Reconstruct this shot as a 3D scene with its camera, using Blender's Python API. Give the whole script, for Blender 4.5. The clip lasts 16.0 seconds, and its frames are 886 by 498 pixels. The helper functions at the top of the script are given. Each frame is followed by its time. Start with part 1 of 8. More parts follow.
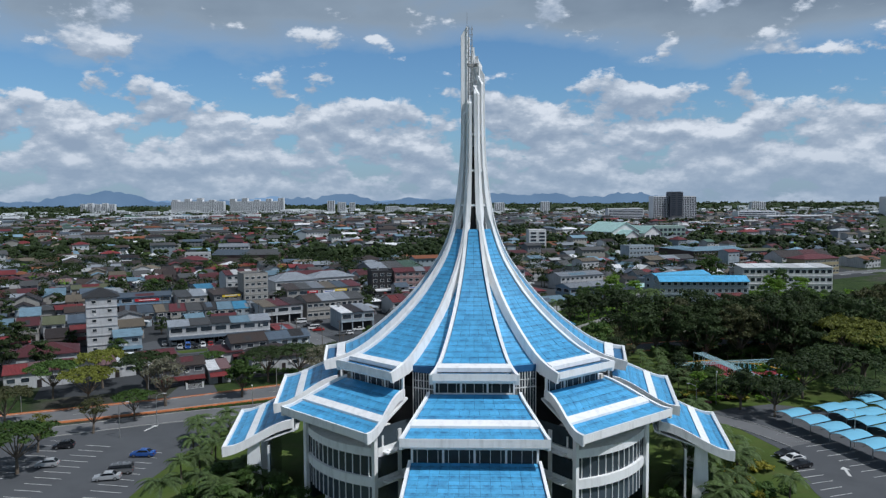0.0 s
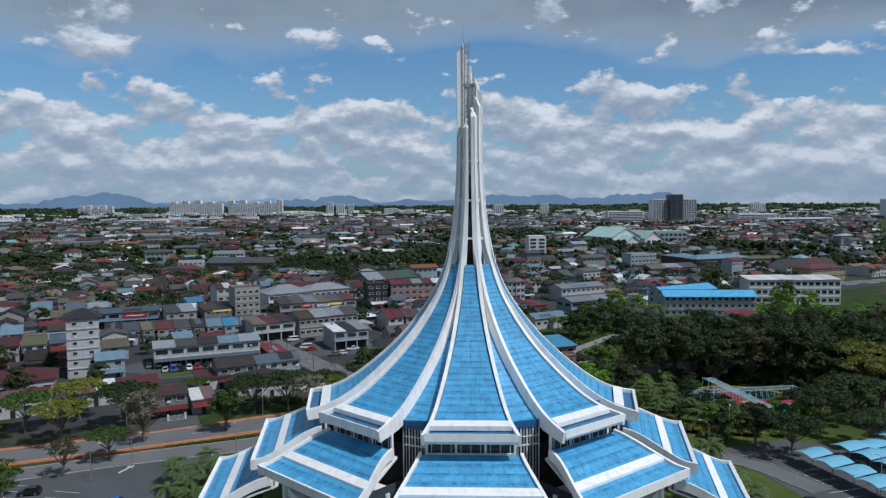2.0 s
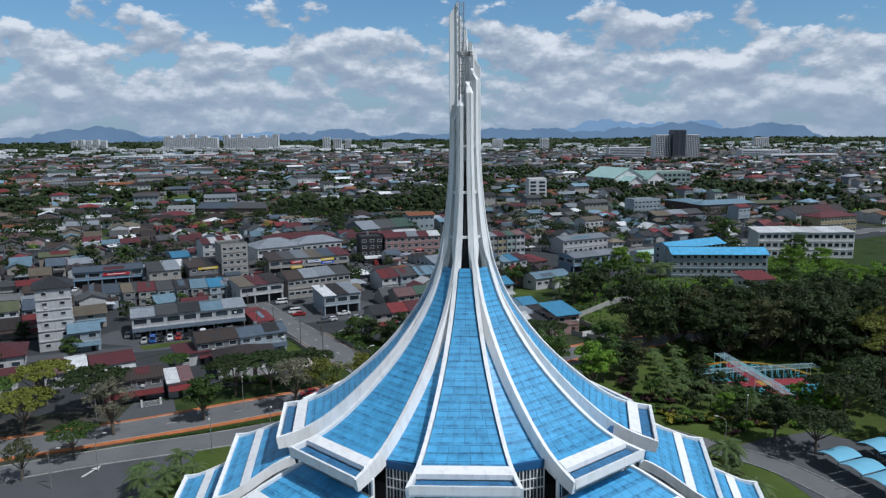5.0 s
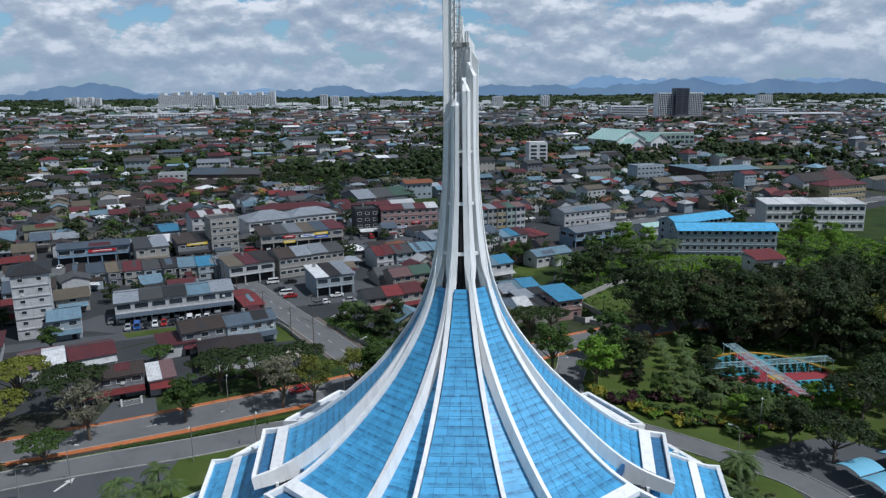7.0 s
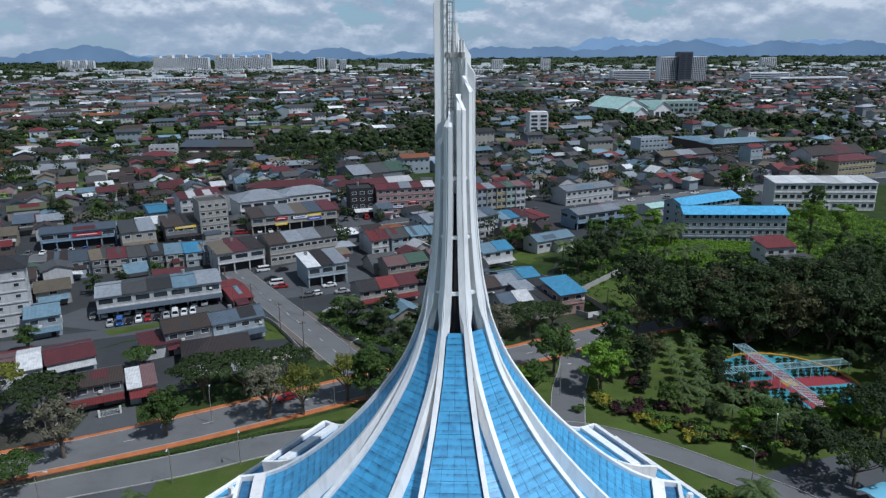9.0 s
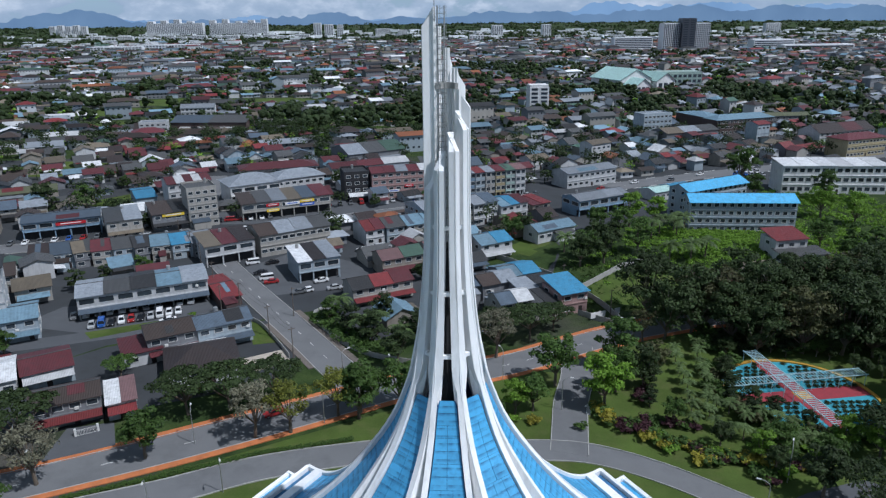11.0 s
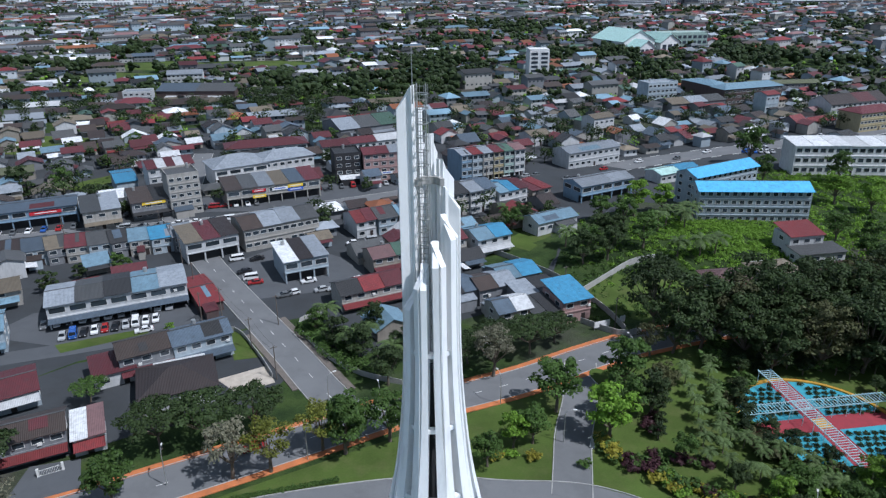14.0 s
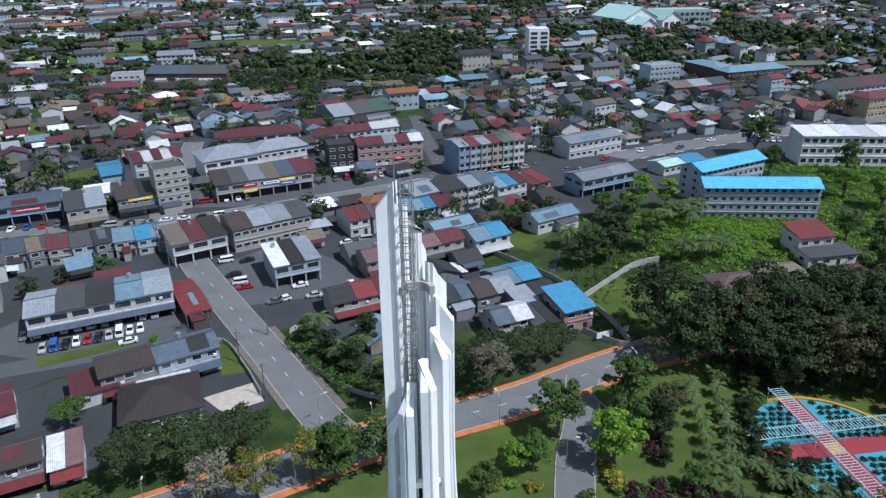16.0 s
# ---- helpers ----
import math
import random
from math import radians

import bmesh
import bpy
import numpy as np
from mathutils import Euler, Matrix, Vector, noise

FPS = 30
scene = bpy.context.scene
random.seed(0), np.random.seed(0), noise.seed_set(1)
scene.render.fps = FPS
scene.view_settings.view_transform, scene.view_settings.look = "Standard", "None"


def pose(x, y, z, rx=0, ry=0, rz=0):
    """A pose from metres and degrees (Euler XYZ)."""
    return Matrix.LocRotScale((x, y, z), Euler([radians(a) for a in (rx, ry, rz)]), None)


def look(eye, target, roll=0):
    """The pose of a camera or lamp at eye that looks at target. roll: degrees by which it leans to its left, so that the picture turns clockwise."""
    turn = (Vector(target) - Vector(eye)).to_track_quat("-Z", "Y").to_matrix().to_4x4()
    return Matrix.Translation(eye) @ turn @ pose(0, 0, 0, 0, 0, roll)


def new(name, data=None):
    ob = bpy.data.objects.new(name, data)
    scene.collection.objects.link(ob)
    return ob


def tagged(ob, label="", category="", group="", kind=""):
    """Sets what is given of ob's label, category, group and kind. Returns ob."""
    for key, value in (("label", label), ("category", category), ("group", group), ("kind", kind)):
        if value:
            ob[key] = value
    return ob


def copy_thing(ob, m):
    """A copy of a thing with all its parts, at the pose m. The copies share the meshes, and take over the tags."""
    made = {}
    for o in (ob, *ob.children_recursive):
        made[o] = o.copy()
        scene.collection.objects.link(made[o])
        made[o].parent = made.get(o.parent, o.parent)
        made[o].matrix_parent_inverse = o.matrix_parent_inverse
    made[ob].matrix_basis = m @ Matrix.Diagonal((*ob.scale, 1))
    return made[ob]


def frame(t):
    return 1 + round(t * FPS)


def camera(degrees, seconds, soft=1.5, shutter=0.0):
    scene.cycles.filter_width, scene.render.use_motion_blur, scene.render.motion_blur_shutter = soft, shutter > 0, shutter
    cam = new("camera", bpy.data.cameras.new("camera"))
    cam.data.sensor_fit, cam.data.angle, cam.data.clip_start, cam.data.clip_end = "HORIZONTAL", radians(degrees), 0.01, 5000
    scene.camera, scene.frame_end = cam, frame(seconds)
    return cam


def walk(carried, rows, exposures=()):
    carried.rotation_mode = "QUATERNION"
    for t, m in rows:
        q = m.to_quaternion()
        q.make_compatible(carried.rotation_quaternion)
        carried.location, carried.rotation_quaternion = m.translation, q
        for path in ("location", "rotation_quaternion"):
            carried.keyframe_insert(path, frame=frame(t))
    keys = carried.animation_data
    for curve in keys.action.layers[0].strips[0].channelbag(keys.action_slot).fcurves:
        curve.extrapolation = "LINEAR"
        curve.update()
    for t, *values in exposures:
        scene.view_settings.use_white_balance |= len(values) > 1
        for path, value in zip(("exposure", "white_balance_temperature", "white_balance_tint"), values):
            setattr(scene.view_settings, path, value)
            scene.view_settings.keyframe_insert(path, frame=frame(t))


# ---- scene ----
cam = camera(64.7, 16.0, soft=1.3)
PATH = [
    (0, (-6.737, -127.588, 47.726), (-6.062, -117.633, 47.060), -0.39),
    (0.5, (-6.357, -125.195, 48.925), (-5.680, -115.240, 48.260), -0.40),
    (1, (-5.981, -122.738, 50.141), (-5.301, -112.783, 49.482), -0.40),
    (1.5, (-5.607, -120.222, 51.373), (-4.924, -110.267, 50.714), -0.41),
    (2, (-5.233, -117.653, 52.619), (-4.547, -107.699, 51.964), -0.42),
    (2.5, (-4.859, -115.038, 53.880), (-4.171, -105.085, 53.207), -0.43),
    (3, (-4.483, -112.382, 55.153), (-3.795, -102.442, 54.301), -0.44),
    (3.5, (-4.106, -109.690, 56.439), (-3.417, -99.773, 55.357), -0.44),
    (4, (-3.726, -106.968, 57.736), (-3.037, -97.073, 56.464), -0.45),
    (6.5, (-1.777, -93.064, 64.350), (-1.091, -83.300, 62.301), -0.49),
    (7, (-1.377, -90.255, 65.689), (-0.692, -80.523, 63.492), -0.50),
    (7.5, (-0.973, -87.446, 67.029), (-0.290, -77.748, 64.687), -0.51),
    (8, (-0.567, -84.640, 68.371), (0.115, -74.976, 65.895), -0.52),
    (8.5, (-0.159, -81.841, 69.711), (0.523, -72.207, 67.120), -0.52),
    (9, (0.250, -79.052, 71.048), (0.932, -69.448, 68.348), -0.53),
    (11.5, (2.286, -65.345, 77.622), (2.966, -55.915, 74.364), -0.57),
    (12, (2.682, -62.667, 78.901), (3.363, -53.273, 75.542), -0.58),
    (12.5, (3.071, -60.015, 80.162), (3.753, -50.657, 76.704), -0.59),
    (13, (3.452, -57.390, 81.404), (4.135, -48.069, 77.847), -0.60),
    (13.5, (3.823, -54.793, 82.624), (4.507, -45.509, 78.971), -0.60),
    (14, (4.181, -52.225, 83.820), (4.866, -42.977, 80.076), -0.61),
    (14.5, (4.524, -49.686, 84.989), (5.212, -40.476, 81.156), -0.62),
    (15, (4.851, -47.179, 86.128), (5.541, -38.002, 82.215), -0.63),
    (15.5, (5.158, -44.702, 87.236), (5.852, -35.561, 83.241), -0.64),
    (16, (5.444, -42.257, 88.309), (6.142, -33.154, 84.228), -0.64),
]
walk(cam, [(t, look(eye, target, roll)) for t, eye, target, roll in PATH],
     exposures=((0, -0.17, 5900, 10), (1, -0.25, 5870, 10), (4, -0.2, 5870, 10), (7, -0.14, 5830, 10), (9, -0.12, 5730, 10), (12, 0.1, 5650, 12), (16, 0.38, 5620, 12)))
scene.view_settings.exposure = 0.0

# ---- light: high tropical sun, broken cumulus sky ----
SUN_AZ, SUN_EL = radians(-34), radians(56)
SUN_DIR = Vector((math.cos(SUN_AZ) * math.cos(SUN_EL), math.sin(SUN_AZ) * math.cos(SUN_EL), math.sin(SUN_EL)))
sun_data = bpy.data.lights.new("sun", "SUN")
sun_data.energy, sun_data.angle, sun_data.color = 3.7, radians(0.6), (1.0, 0.96, 0.90)
sun = new("sun", sun_data)
sun.matrix_world = look(SUN_DIR * 300, (0, 0, 0))


def nodes_of(tree):
    tree.nodes.clear()

    def add(kind, **kw):
        n = tree.nodes.new(kind)
        for key, value in kw.items():
            if key == "op":
                n.operation = value
            elif key == "blend":
                n.data_type, n.blend_type = "RGBA", value
            elif key == "default":
                for i, v in value.items():
                    n.inputs[i].default_value = v
            elif key == "links":
                for i, v in value.items():
                    tree.links.new(v, n.inputs[i])
        return n
    return add


def ramp_node(add, source, stops):
    r = add("ShaderNodeValToRGB", links={0: source})
    el = r.color_ramp.elements
    while len(el) < len(stops):
        el.new(0.5)
    for e, (p, c) in zip(el, stops):
        e.position, e.color = p, (*c, 1) if len(c) == 3 else c
    return r.outputs[0]


def build_world():
    world = bpy.data.worlds.new("world")
    scene.world = world
    world.use_nodes = True
    add = nodes_of(world.node_tree)
    sky = add("ShaderNodeTexSky")
    sky.sky_type, sky.sun_disc = "NISHITA", False
    sky.sun_elevation, sky.sun_rotation = SUN_EL, radians(90) - SUN_AZ
    sky.air_density, sky.dust_density, sky.ozone_density = 1.0, 0.8, 1.2
    sky_lit = add("ShaderNodeVectorMath", op="SCALE", links={0: sky.outputs[0]}, default={3: 0.10}).outputs[0]
    coord = add("ShaderNodeTexCoord").outputs["Generated"]
    sep = add("ShaderNodeSeparateXYZ", links={0: coord})
    up = add("ShaderNodeMath", op="MAXIMUM", links={0: sep.outputs[2]}, default={1: 0.0}).outputs[0]

    def plane(lift, shift):
        # cloud deck seen in perspective: direction projected on a level plane
        z = add("ShaderNodeMath", op="ADD", links={0: up}, default={1: lift + shift}).outputs[0]
        x = add("ShaderNodeMath", op="DIVIDE", links={0: sep.outputs[0], 1: z}).outputs[0]
        y = add("ShaderNodeMath", op="DIVIDE", links={0: sep.outputs[1], 1: z}).outputs[0]
        return add("ShaderNodeCombineXYZ", links={0: x, 1: y}).outputs[0]

    def fbm(vec, scale, detail, rough, offset, distort=0.0):
        m = add("ShaderNodeMapping", links={0: vec}, default={1: offset})
        n = add("ShaderNodeTexNoise", links={0: m.outputs[0]}, default={"Scale": scale, "Detail": detail, "Roughness": rough, "Distortion": distort})
        return n.outputs[0]

    # heaped cumulus low over the horizon: billows in the direction itself, flatter at the base
    def puff(shift, scale, offset, detail=9.0, rough=0.57):
        z = add("ShaderNodeMath", op="ADD", links={0: up}, default={1: shift}).outputs[0]
        v = add("ShaderNodeCombineXYZ", links={0: sep.outputs[0], 1: sep.outputs[1], 2: z}).outputs[0]
        m = add("ShaderNodeMapping", links={0: v}, default={1: offset, 3: scale})
        return add("ShaderNodeTexNoise", links={0: m.outputs[0]}, default={"Scale": 1.0, "Detail": detail, "Roughness": rough}).outputs[0]

    n1 = puff(0.0, (11.0, 11.0, 22.0), (2.3, 0.7, 0.4))
    n1u = puff(0.014, (11.0, 11.0, 22.0), (2.3, 0.7, 0.4))
    cov = ramp_node(add, up, [(0.0, (0.64, 0.64, 0.64)), (0.09, (0.64, 0.64, 0.64)), (0.125, (0.60, 0.60, 0.60)), (0.17, (0.48, 0.48, 0.48)), (0.6, (0.38, 0.38, 0.38))])
    dens = add("ShaderNodeMath", op="ADD", links={0: n1, 1: cov}).outputs[0]
    mask = add("ShaderNodeMapRange", links={0: dens}, default={1: 1.03, 2: 1.10})
    mask.interpolation_type = "SMOOTHSTEP"
    rise = add("ShaderNodeMath", op="SUBTRACT", links={0: n1, 1: n1u}).outputs[0]
    lit = add("ShaderNodeMapRange", links={0: rise}, default={1: -0.10, 2: 0.13, 3: 0.0, 4: 1.0}).outputs[0]
    cumulus = ramp_node(add, lit, [(0.0, (0.33, 0.40, 0.49)), (0.5, (0.46, 0.52, 0.59)), (1.0, (0.80, 0.82, 0.84))])
    # long grey sheet overhead
    high = plane(0.25, 0.0)
    n2 = fbm(high, 0.9, 6, 0.55, (0.6, 1.9, 0))
    cov2 = add("ShaderNodeMapRange", links={0: up}, default={1: 0.16, 2: 0.25, 3: -0.14, 4: 0.20}).outputs[0]
    d2 = add("ShaderNodeMath", op="ADD", links={0: n2, 1: cov2}).outputs[0]
    mask2 = add("ShaderNodeMapRange", links={0: d2}, default={1: 0.48, 2: 0.66, 4: 0.92}).outputs[0]
    sheet = ramp_node(add, d2, [(0.5, (0.49, 0.55, 0.59)), (0.62, (0.34, 0.40, 0.45)), (0.8, (0.225, 0.272, 0.32))])
    # the sheet is dimmed overhead, out of view, to cut the fill light
    thick = add("ShaderNodeMapRange", links={0: up}, default={1: 0.3, 2: 0.75, 3: 1.0, 4: 0.5}).outputs[0]
    sheet = add("ShaderNodeVectorMath", op="SCALE", links={0: sheet, 3: thick}).outputs[0]
    # pale haze towards the horizon
    blue = add("ShaderNodeMix", blend="MULTIPLY", links={6: sky_lit}, default={0: 1.0, 7: (0.70, 0.93, 1.06, 1)}).outputs[2]
    haze = add("ShaderNodeMapRange", links={0: up}, default={1: 0.0, 2: 0.14, 3: 0.5, 4: 0.0}).outputs[0]
    m0 = add("ShaderNodeMix", blend="MIX", links={0: haze, 6: blue}, default={7: (0.30, 0.42, 0.56, 1)}).outputs[2]
    m1 = add("ShaderNodeMix", blend="MIX", links={0: mask2, 6: m0, 7: sheet}).outputs[2]
    m2 = add("ShaderNodeMix", blend="MIX", links={0: mask.outputs[0], 6: m1, 7: cumulus}).outputs[2]
    hz2 = add("ShaderNodeMapRange", links={0: up}, default={1: 0.0, 2: 0.09, 3: 0.65, 4: 0.0}).outputs[0]
    m3 = add("ShaderNodeMix", blend="MIX", links={0: hz2, 6: m2}, default={7: (0.33, 0.42, 0.52, 1)}).outputs[2]
    back = add("ShaderNodeBackground", links={0: m3}, default={1: 1.0})
    add("ShaderNodeOutputWorld", links={0: back.outputs[0]})


build_world()


# ---- materials ----
def material(name, color, rough=0.7, metal=0.0, var=0.12, scale=0.6, fine=12.0, bump=0.15, dirt=None, dirt_amount=0.4,
             streak=0.0, island=0.0, objvar=0.0, spec=0.5, wave=None, course=0.0):
    """Two scales of variation, stains of their own colour, grain as bump; wave: (axis, spacing) for sheet-metal ribs."""
    mat = bpy.data.materials.new(name)
    mat.use_nodes = True
    add = nodes_of(mat.node_tree)
    tc = add("ShaderNodeTexCoord")
    vec = tc.outputs["Object"]
    big = add("ShaderNodeTexNoise", links={0: vec}, default={"Scale": scale, "Detail": 5.0, "Roughness": 0.6}).outputs[0]
    small = add("ShaderNodeTexNoise", links={0: vec}, default={"Scale": fine, "Detail": 4.0, "Roughness": 0.6}).outputs[0]
    mixed = add("ShaderNodeMath", op="MULTIPLY_ADD", links={0: small}, default={1: 0.45}).outputs[0].node
    mat.node_tree.links.new(big, mixed.inputs[2])
    value = add("ShaderNodeMapRange", links={0: mixed.outputs[0]}, default={1: 0.45, 2: 1.0, 3: 1 - var, 4: 1 + var}).outputs[0]
    col = add("ShaderNodeVectorMath", op="SCALE", default={0: color}, links={3: value}).outputs[0]
    if island or objvar:
        if island:
            rnd = add("ShaderNodeNewGeometry").outputs["Random Per Island"]
        else:
            rnd = add("ShaderNodeObjectInfo").outputs["Random"]
        amount = island or objvar
        rv = add("ShaderNodeMapRange", links={0: rnd}, default={3: 1 - amount, 4: 1 + amount}).outputs[0]
        col = add("ShaderNodeVectorMath", op="SCALE", links={0: col, 3: rv}).outputs[0]
    if dirt:
        m = add("ShaderNodeMapping", links={0: vec}, default={3: (1, 1, 0.18 if streak else 1)})
        st = add("ShaderNodeTexNoise", links={0: m.outputs[0]}, default={"Scale": streak or scale * 2.3, "Detail": 6.0, "Roughness": 0.65}).outputs[0]
        f = add("ShaderNodeMapRange", links={0: st}, default={1: 0.48, 2: 0.75, 3: 0.0, 4: dirt_amount}).outputs[0]
        col = add("ShaderNodeMix", blend="MIX", links={0: f, 6: col}, default={7: (*dirt, 1)}).outputs[2]
    if course:
        # dark weathered joints of the tile courses, broken along their length
        w = add("ShaderNodeTexWave", links={0: vec}, default={"Scale": 0.314 / course, "Distortion": 0.0})
        w.bands_direction, w.wave_profile = "Z", "SAW"
        m = add("ShaderNodeMapping", links={0: vec}, default={3: (1.0, 1.0, 0.35)})
        br = add("ShaderNodeTexNoise", links={0: m.outputs[0]}, default={"Scale": 1.3, "Detail": 5.0, "Roughness": 0.7}).outputs[0]
        k = add("ShaderNodeMapRange", links={0: w.outputs[1]}, default={1: 0.55, 2: 1.0}).outputs[0]
        k2 = add("ShaderNodeMapRange", links={0: br}, default={1: 0.42, 2: 0.62, 3: 0.12, 4: 0.9}).outputs[0]
        f = add("ShaderNodeMath", op="MULTIPLY", links={0: k, 1: k2}).outputs[0]
        col = add("ShaderNodeMix", blend="MIX", links={0: f, 6: col}, default={7: (0.018, 0.07, 0.17, 1)}).outputs[2]
    bsdf = add("ShaderNodeBsdfPrincipled", links={"Base Color": col}, default={"Metallic": metal, "Specular IOR Level": spec})
    r = add("ShaderNodeMapRange", links={0: mixed.outputs[0]}, default={1: 0.4, 2: 1.0, 3: max(rough - 0.08, 0.02), 4: min(rough + 0.1, 1)}).outputs[0]
    mat.node_tree.links.new(r, bsdf.inputs["Roughness"])
    height = small
    if wave:
        w = add("ShaderNodeTexWave", links={0: vec}, default={"Scale": 0.314 / wave[1], "Distortion": 0.0})
        w.bands_direction = wave[0]
        height = add("ShaderNodeMath", op="MULTIPLY_ADD", links={0: w.outputs[1], 2: small}, default={1: 2.0}).outputs[0]
    b = add("ShaderNodeBump", links={"Height": height}, default={"Strength": bump, "Distance": 0.05})
    mat.node_tree.links.new(b.outputs[0], bsdf.inputs["Normal"])
    add("ShaderNodeOutputMaterial", links={0: bsdf.outputs[0]})
    return mat


WHITE = material("white_painted_concrete", (0.88, 0.88, 0.875), 0.5, var=0.04, scale=0.35, dirt=(0.42, 0.42, 0.40), dirt_amount=0.4, streak=1.1)
BLUE_TILE = material("blue_roof_panel", (0.088, 0.375, 0.655), 0.45, var=0.13, scale=0.3, fine=4, island=0.1, dirt=(0.028, 0.12, 0.28), dirt_amount=0.55, bump=0.05, course=0.62)
BLUE_PIECE = material("blue_roof_tile", (0.088, 0.375, 0.655), 0.45, var=0.13, scale=0.3, fine=4, objvar=0.1, dirt=(0.028, 0.12, 0.28), dirt_amount=0.55, bump=0.05, course=0.62)
BLUE_GUTTER = material("grimy_blue_gutter", (0.045, 0.17, 0.34), 0.55, var=0.3, scale=0.8, fine=5, dirt=(0.02, 0.035, 0.06), dirt_amount=0.9)
BLUE_BASE = material("blue_joint", (0.02, 0.10, 0.25), 0.5, var=0.2)
GLASS_DARK = material("dark_glazing", (0.05, 0.065, 0.08), 0.12, var=0.3, scale=0.4, bump=0.02, objvar=0.3)
STEEL = material("galvanised_steel", (0.42, 0.42, 0.41), 0.45, metal=0.7, var=0.15)
# near-black that stands in for shade inside recesses; also the overhead wires' colour
DARK = material("recess_shade_and_wire", (0.03, 0.03, 0.032), 0.9, var=0.3)
CONCRETE = material("concrete", (0.36, 0.355, 0.34), 0.85, var=0.18, dirt=(0.16, 0.155, 0.14), dirt_amount=0.6)


# ---- mesh tools ----
class Mesh:
    def __init__(self):
        self.v, self.f, self.m = [], [], []

    def add(self, verts, faces, mat=0):
        o = len(self.v)
        self.v += [tuple(p) for p in verts]
        self.f += [tuple(o + i for i in q) for q in faces]
        self.m += [mat] * len(faces)

    def box(self, c, s, rot=0.0, mat=0, taper=1.0):
        ca, sa = math.cos(rot), math.sin(rot)
        pts = []
        for z, k in ((-0.5, 1.0), (0.5, taper)):
            for x, y in ((-0.5, -0.5), (0.5, -0.5), (0.5, 0.5), (-0.5, 0.5)):
                px, py = x * s[0] * k, y * s[1] * k
                pts.append((c[0] + px * ca - py * sa, c[1] + px * sa + py * ca, c[2] + z * s[2]))
        self.add(pts, HEX, mat)

    def hexa(self, pts, mat=0):
        self.add(pts, HEX, mat)

    def loft(self, rings, mat=0, caps=True):
        n = len(rings[0])
        o = len(self.v)
        for r in rings:
            self.v += [tuple(p) for p in r]
        for i in range(len(rings) - 1):
            for j in range(n):
                a, b = o + i * n + j, o + i * n + (j + 1) % n
                self.f.append((a, b, b + n, a + n))
                self.m.append(mat)
        if caps:
            self.f.append(tuple(o + j for j in reversed(range(n))))
            self.f.append(tuple(o + (len(rings) - 1) * n + j for j in range(n)))
            self.m += [mat, mat]

    def tube(self, p, q, r0, r1=None, n=6, mat=0):
        p, q = Vector(p), Vector(q)
        d = (q - p).normalized()
        a = d.orthogonal().normalized()
        b = d.cross(a)
        r1 = r0 if r1 is None else r1
        rings = [[c + (a * math.cos(t) + b * math.sin(t)) * r for t in (2 * math.pi * i / n for i in range(n))] for c, r in ((p, r0), (q, r1))]
        self.loft(rings, mat)

    def mesh(self, name, mats, smooth=False):
        me = bpy.data.meshes.new(name)
        me.from_pydata(self.v, [], self.f)
        for m in (mats if isinstance(mats, (list, tuple)) else [mats]):
            me.materials.append(m)
        if any(self.m):
            me.polygons.foreach_set("material_index", self.m)
        if smooth:
            me.shade_smooth()
        me.update()
        return me


HEX = [(3, 2, 1, 0), (4, 5, 6, 7), (0, 1, 5, 4), (1, 2, 6, 5), (2, 3, 7, 6), (3, 0, 4, 7)]


def fix_normals(me):
    bm = bmesh.new()
    bm.from_mesh(me)
    bmesh.ops.recalc_face_normals(bm, faces=bm.faces)
    bm.to_mesh(me)
    bm.free()
    return me


def part(name, m, mats, parent, label="", smooth=False, fix=False):
    me = m.mesh(name, mats, smooth) if isinstance(m, Mesh) else m
    if fix:
        fix_normals(me)
    ob = new(name, me)
    ob.parent = parent
    if label:
        ob["label"] = label
    return ob


def thing(name, label, category, group="", kind="", at=None):
    ob = new(name)
    ob.empty_display_size = 0.3
    if at is not None:
        ob.matrix_basis = at
    return tagged(ob, label, category, group, kind)


def solid(name, m, mats, label, category, group="", kind="", smooth=False, at=None):
    ob = new(name, m.mesh(name, mats, smooth) if isinstance(m, Mesh) else m)
    if at is not None:
        ob.matrix_basis = at
    return tagged(ob, label, category, group, kind)


# ---- the city hall: nine ribbed petals rising into a spire ----
TC = Vector((6.55, -8.8, 0))
TURN = -96.3
BAYS, STEP = 9, 40.0
PROFILE = [(1.95, 80), (1.95, 66), (1.98, 60), (2.12, 56), (2.38, 52.5), (2.75, 49), (3.2, 46.2), (3.75, 43.6), (5.4, 39.4), (7.8, 35.7),
           (10.9, 32.1), (14.7, 28.8), (18.8, 26.0), (22.0, 24.6), (25.4, 23.9)]
FIN_TOP = {0: 65.7, 1: 67.4, 2: 69.1, 3: 70.8, 4: 72.4, 5: 74.1, 6: 75.6, 7: 62.3, 8: 64.1}  # fin between bay k and k+1, a spiral stair of tops
EAVE_LIFT = {0: 0.3, 1: 0.0, 8: 0.0, 2: -1.2, 7: -1.2, 3: -3.0, 6: -3.0, 4: -1.4, 5: -1.4}
SKIRT_LIFT = {0: 0.3, 1: 0.3, 8: 0.3, 2: -0.6, 7: -0.6, 3: -2.7, 6: -2.7}
REAR = (4, 5)  # bays that end high over the rear wall


def smooth01(s):
    s = min(max(s, 0.0), 1.0)
    return s * s * (3 - 2 * s)


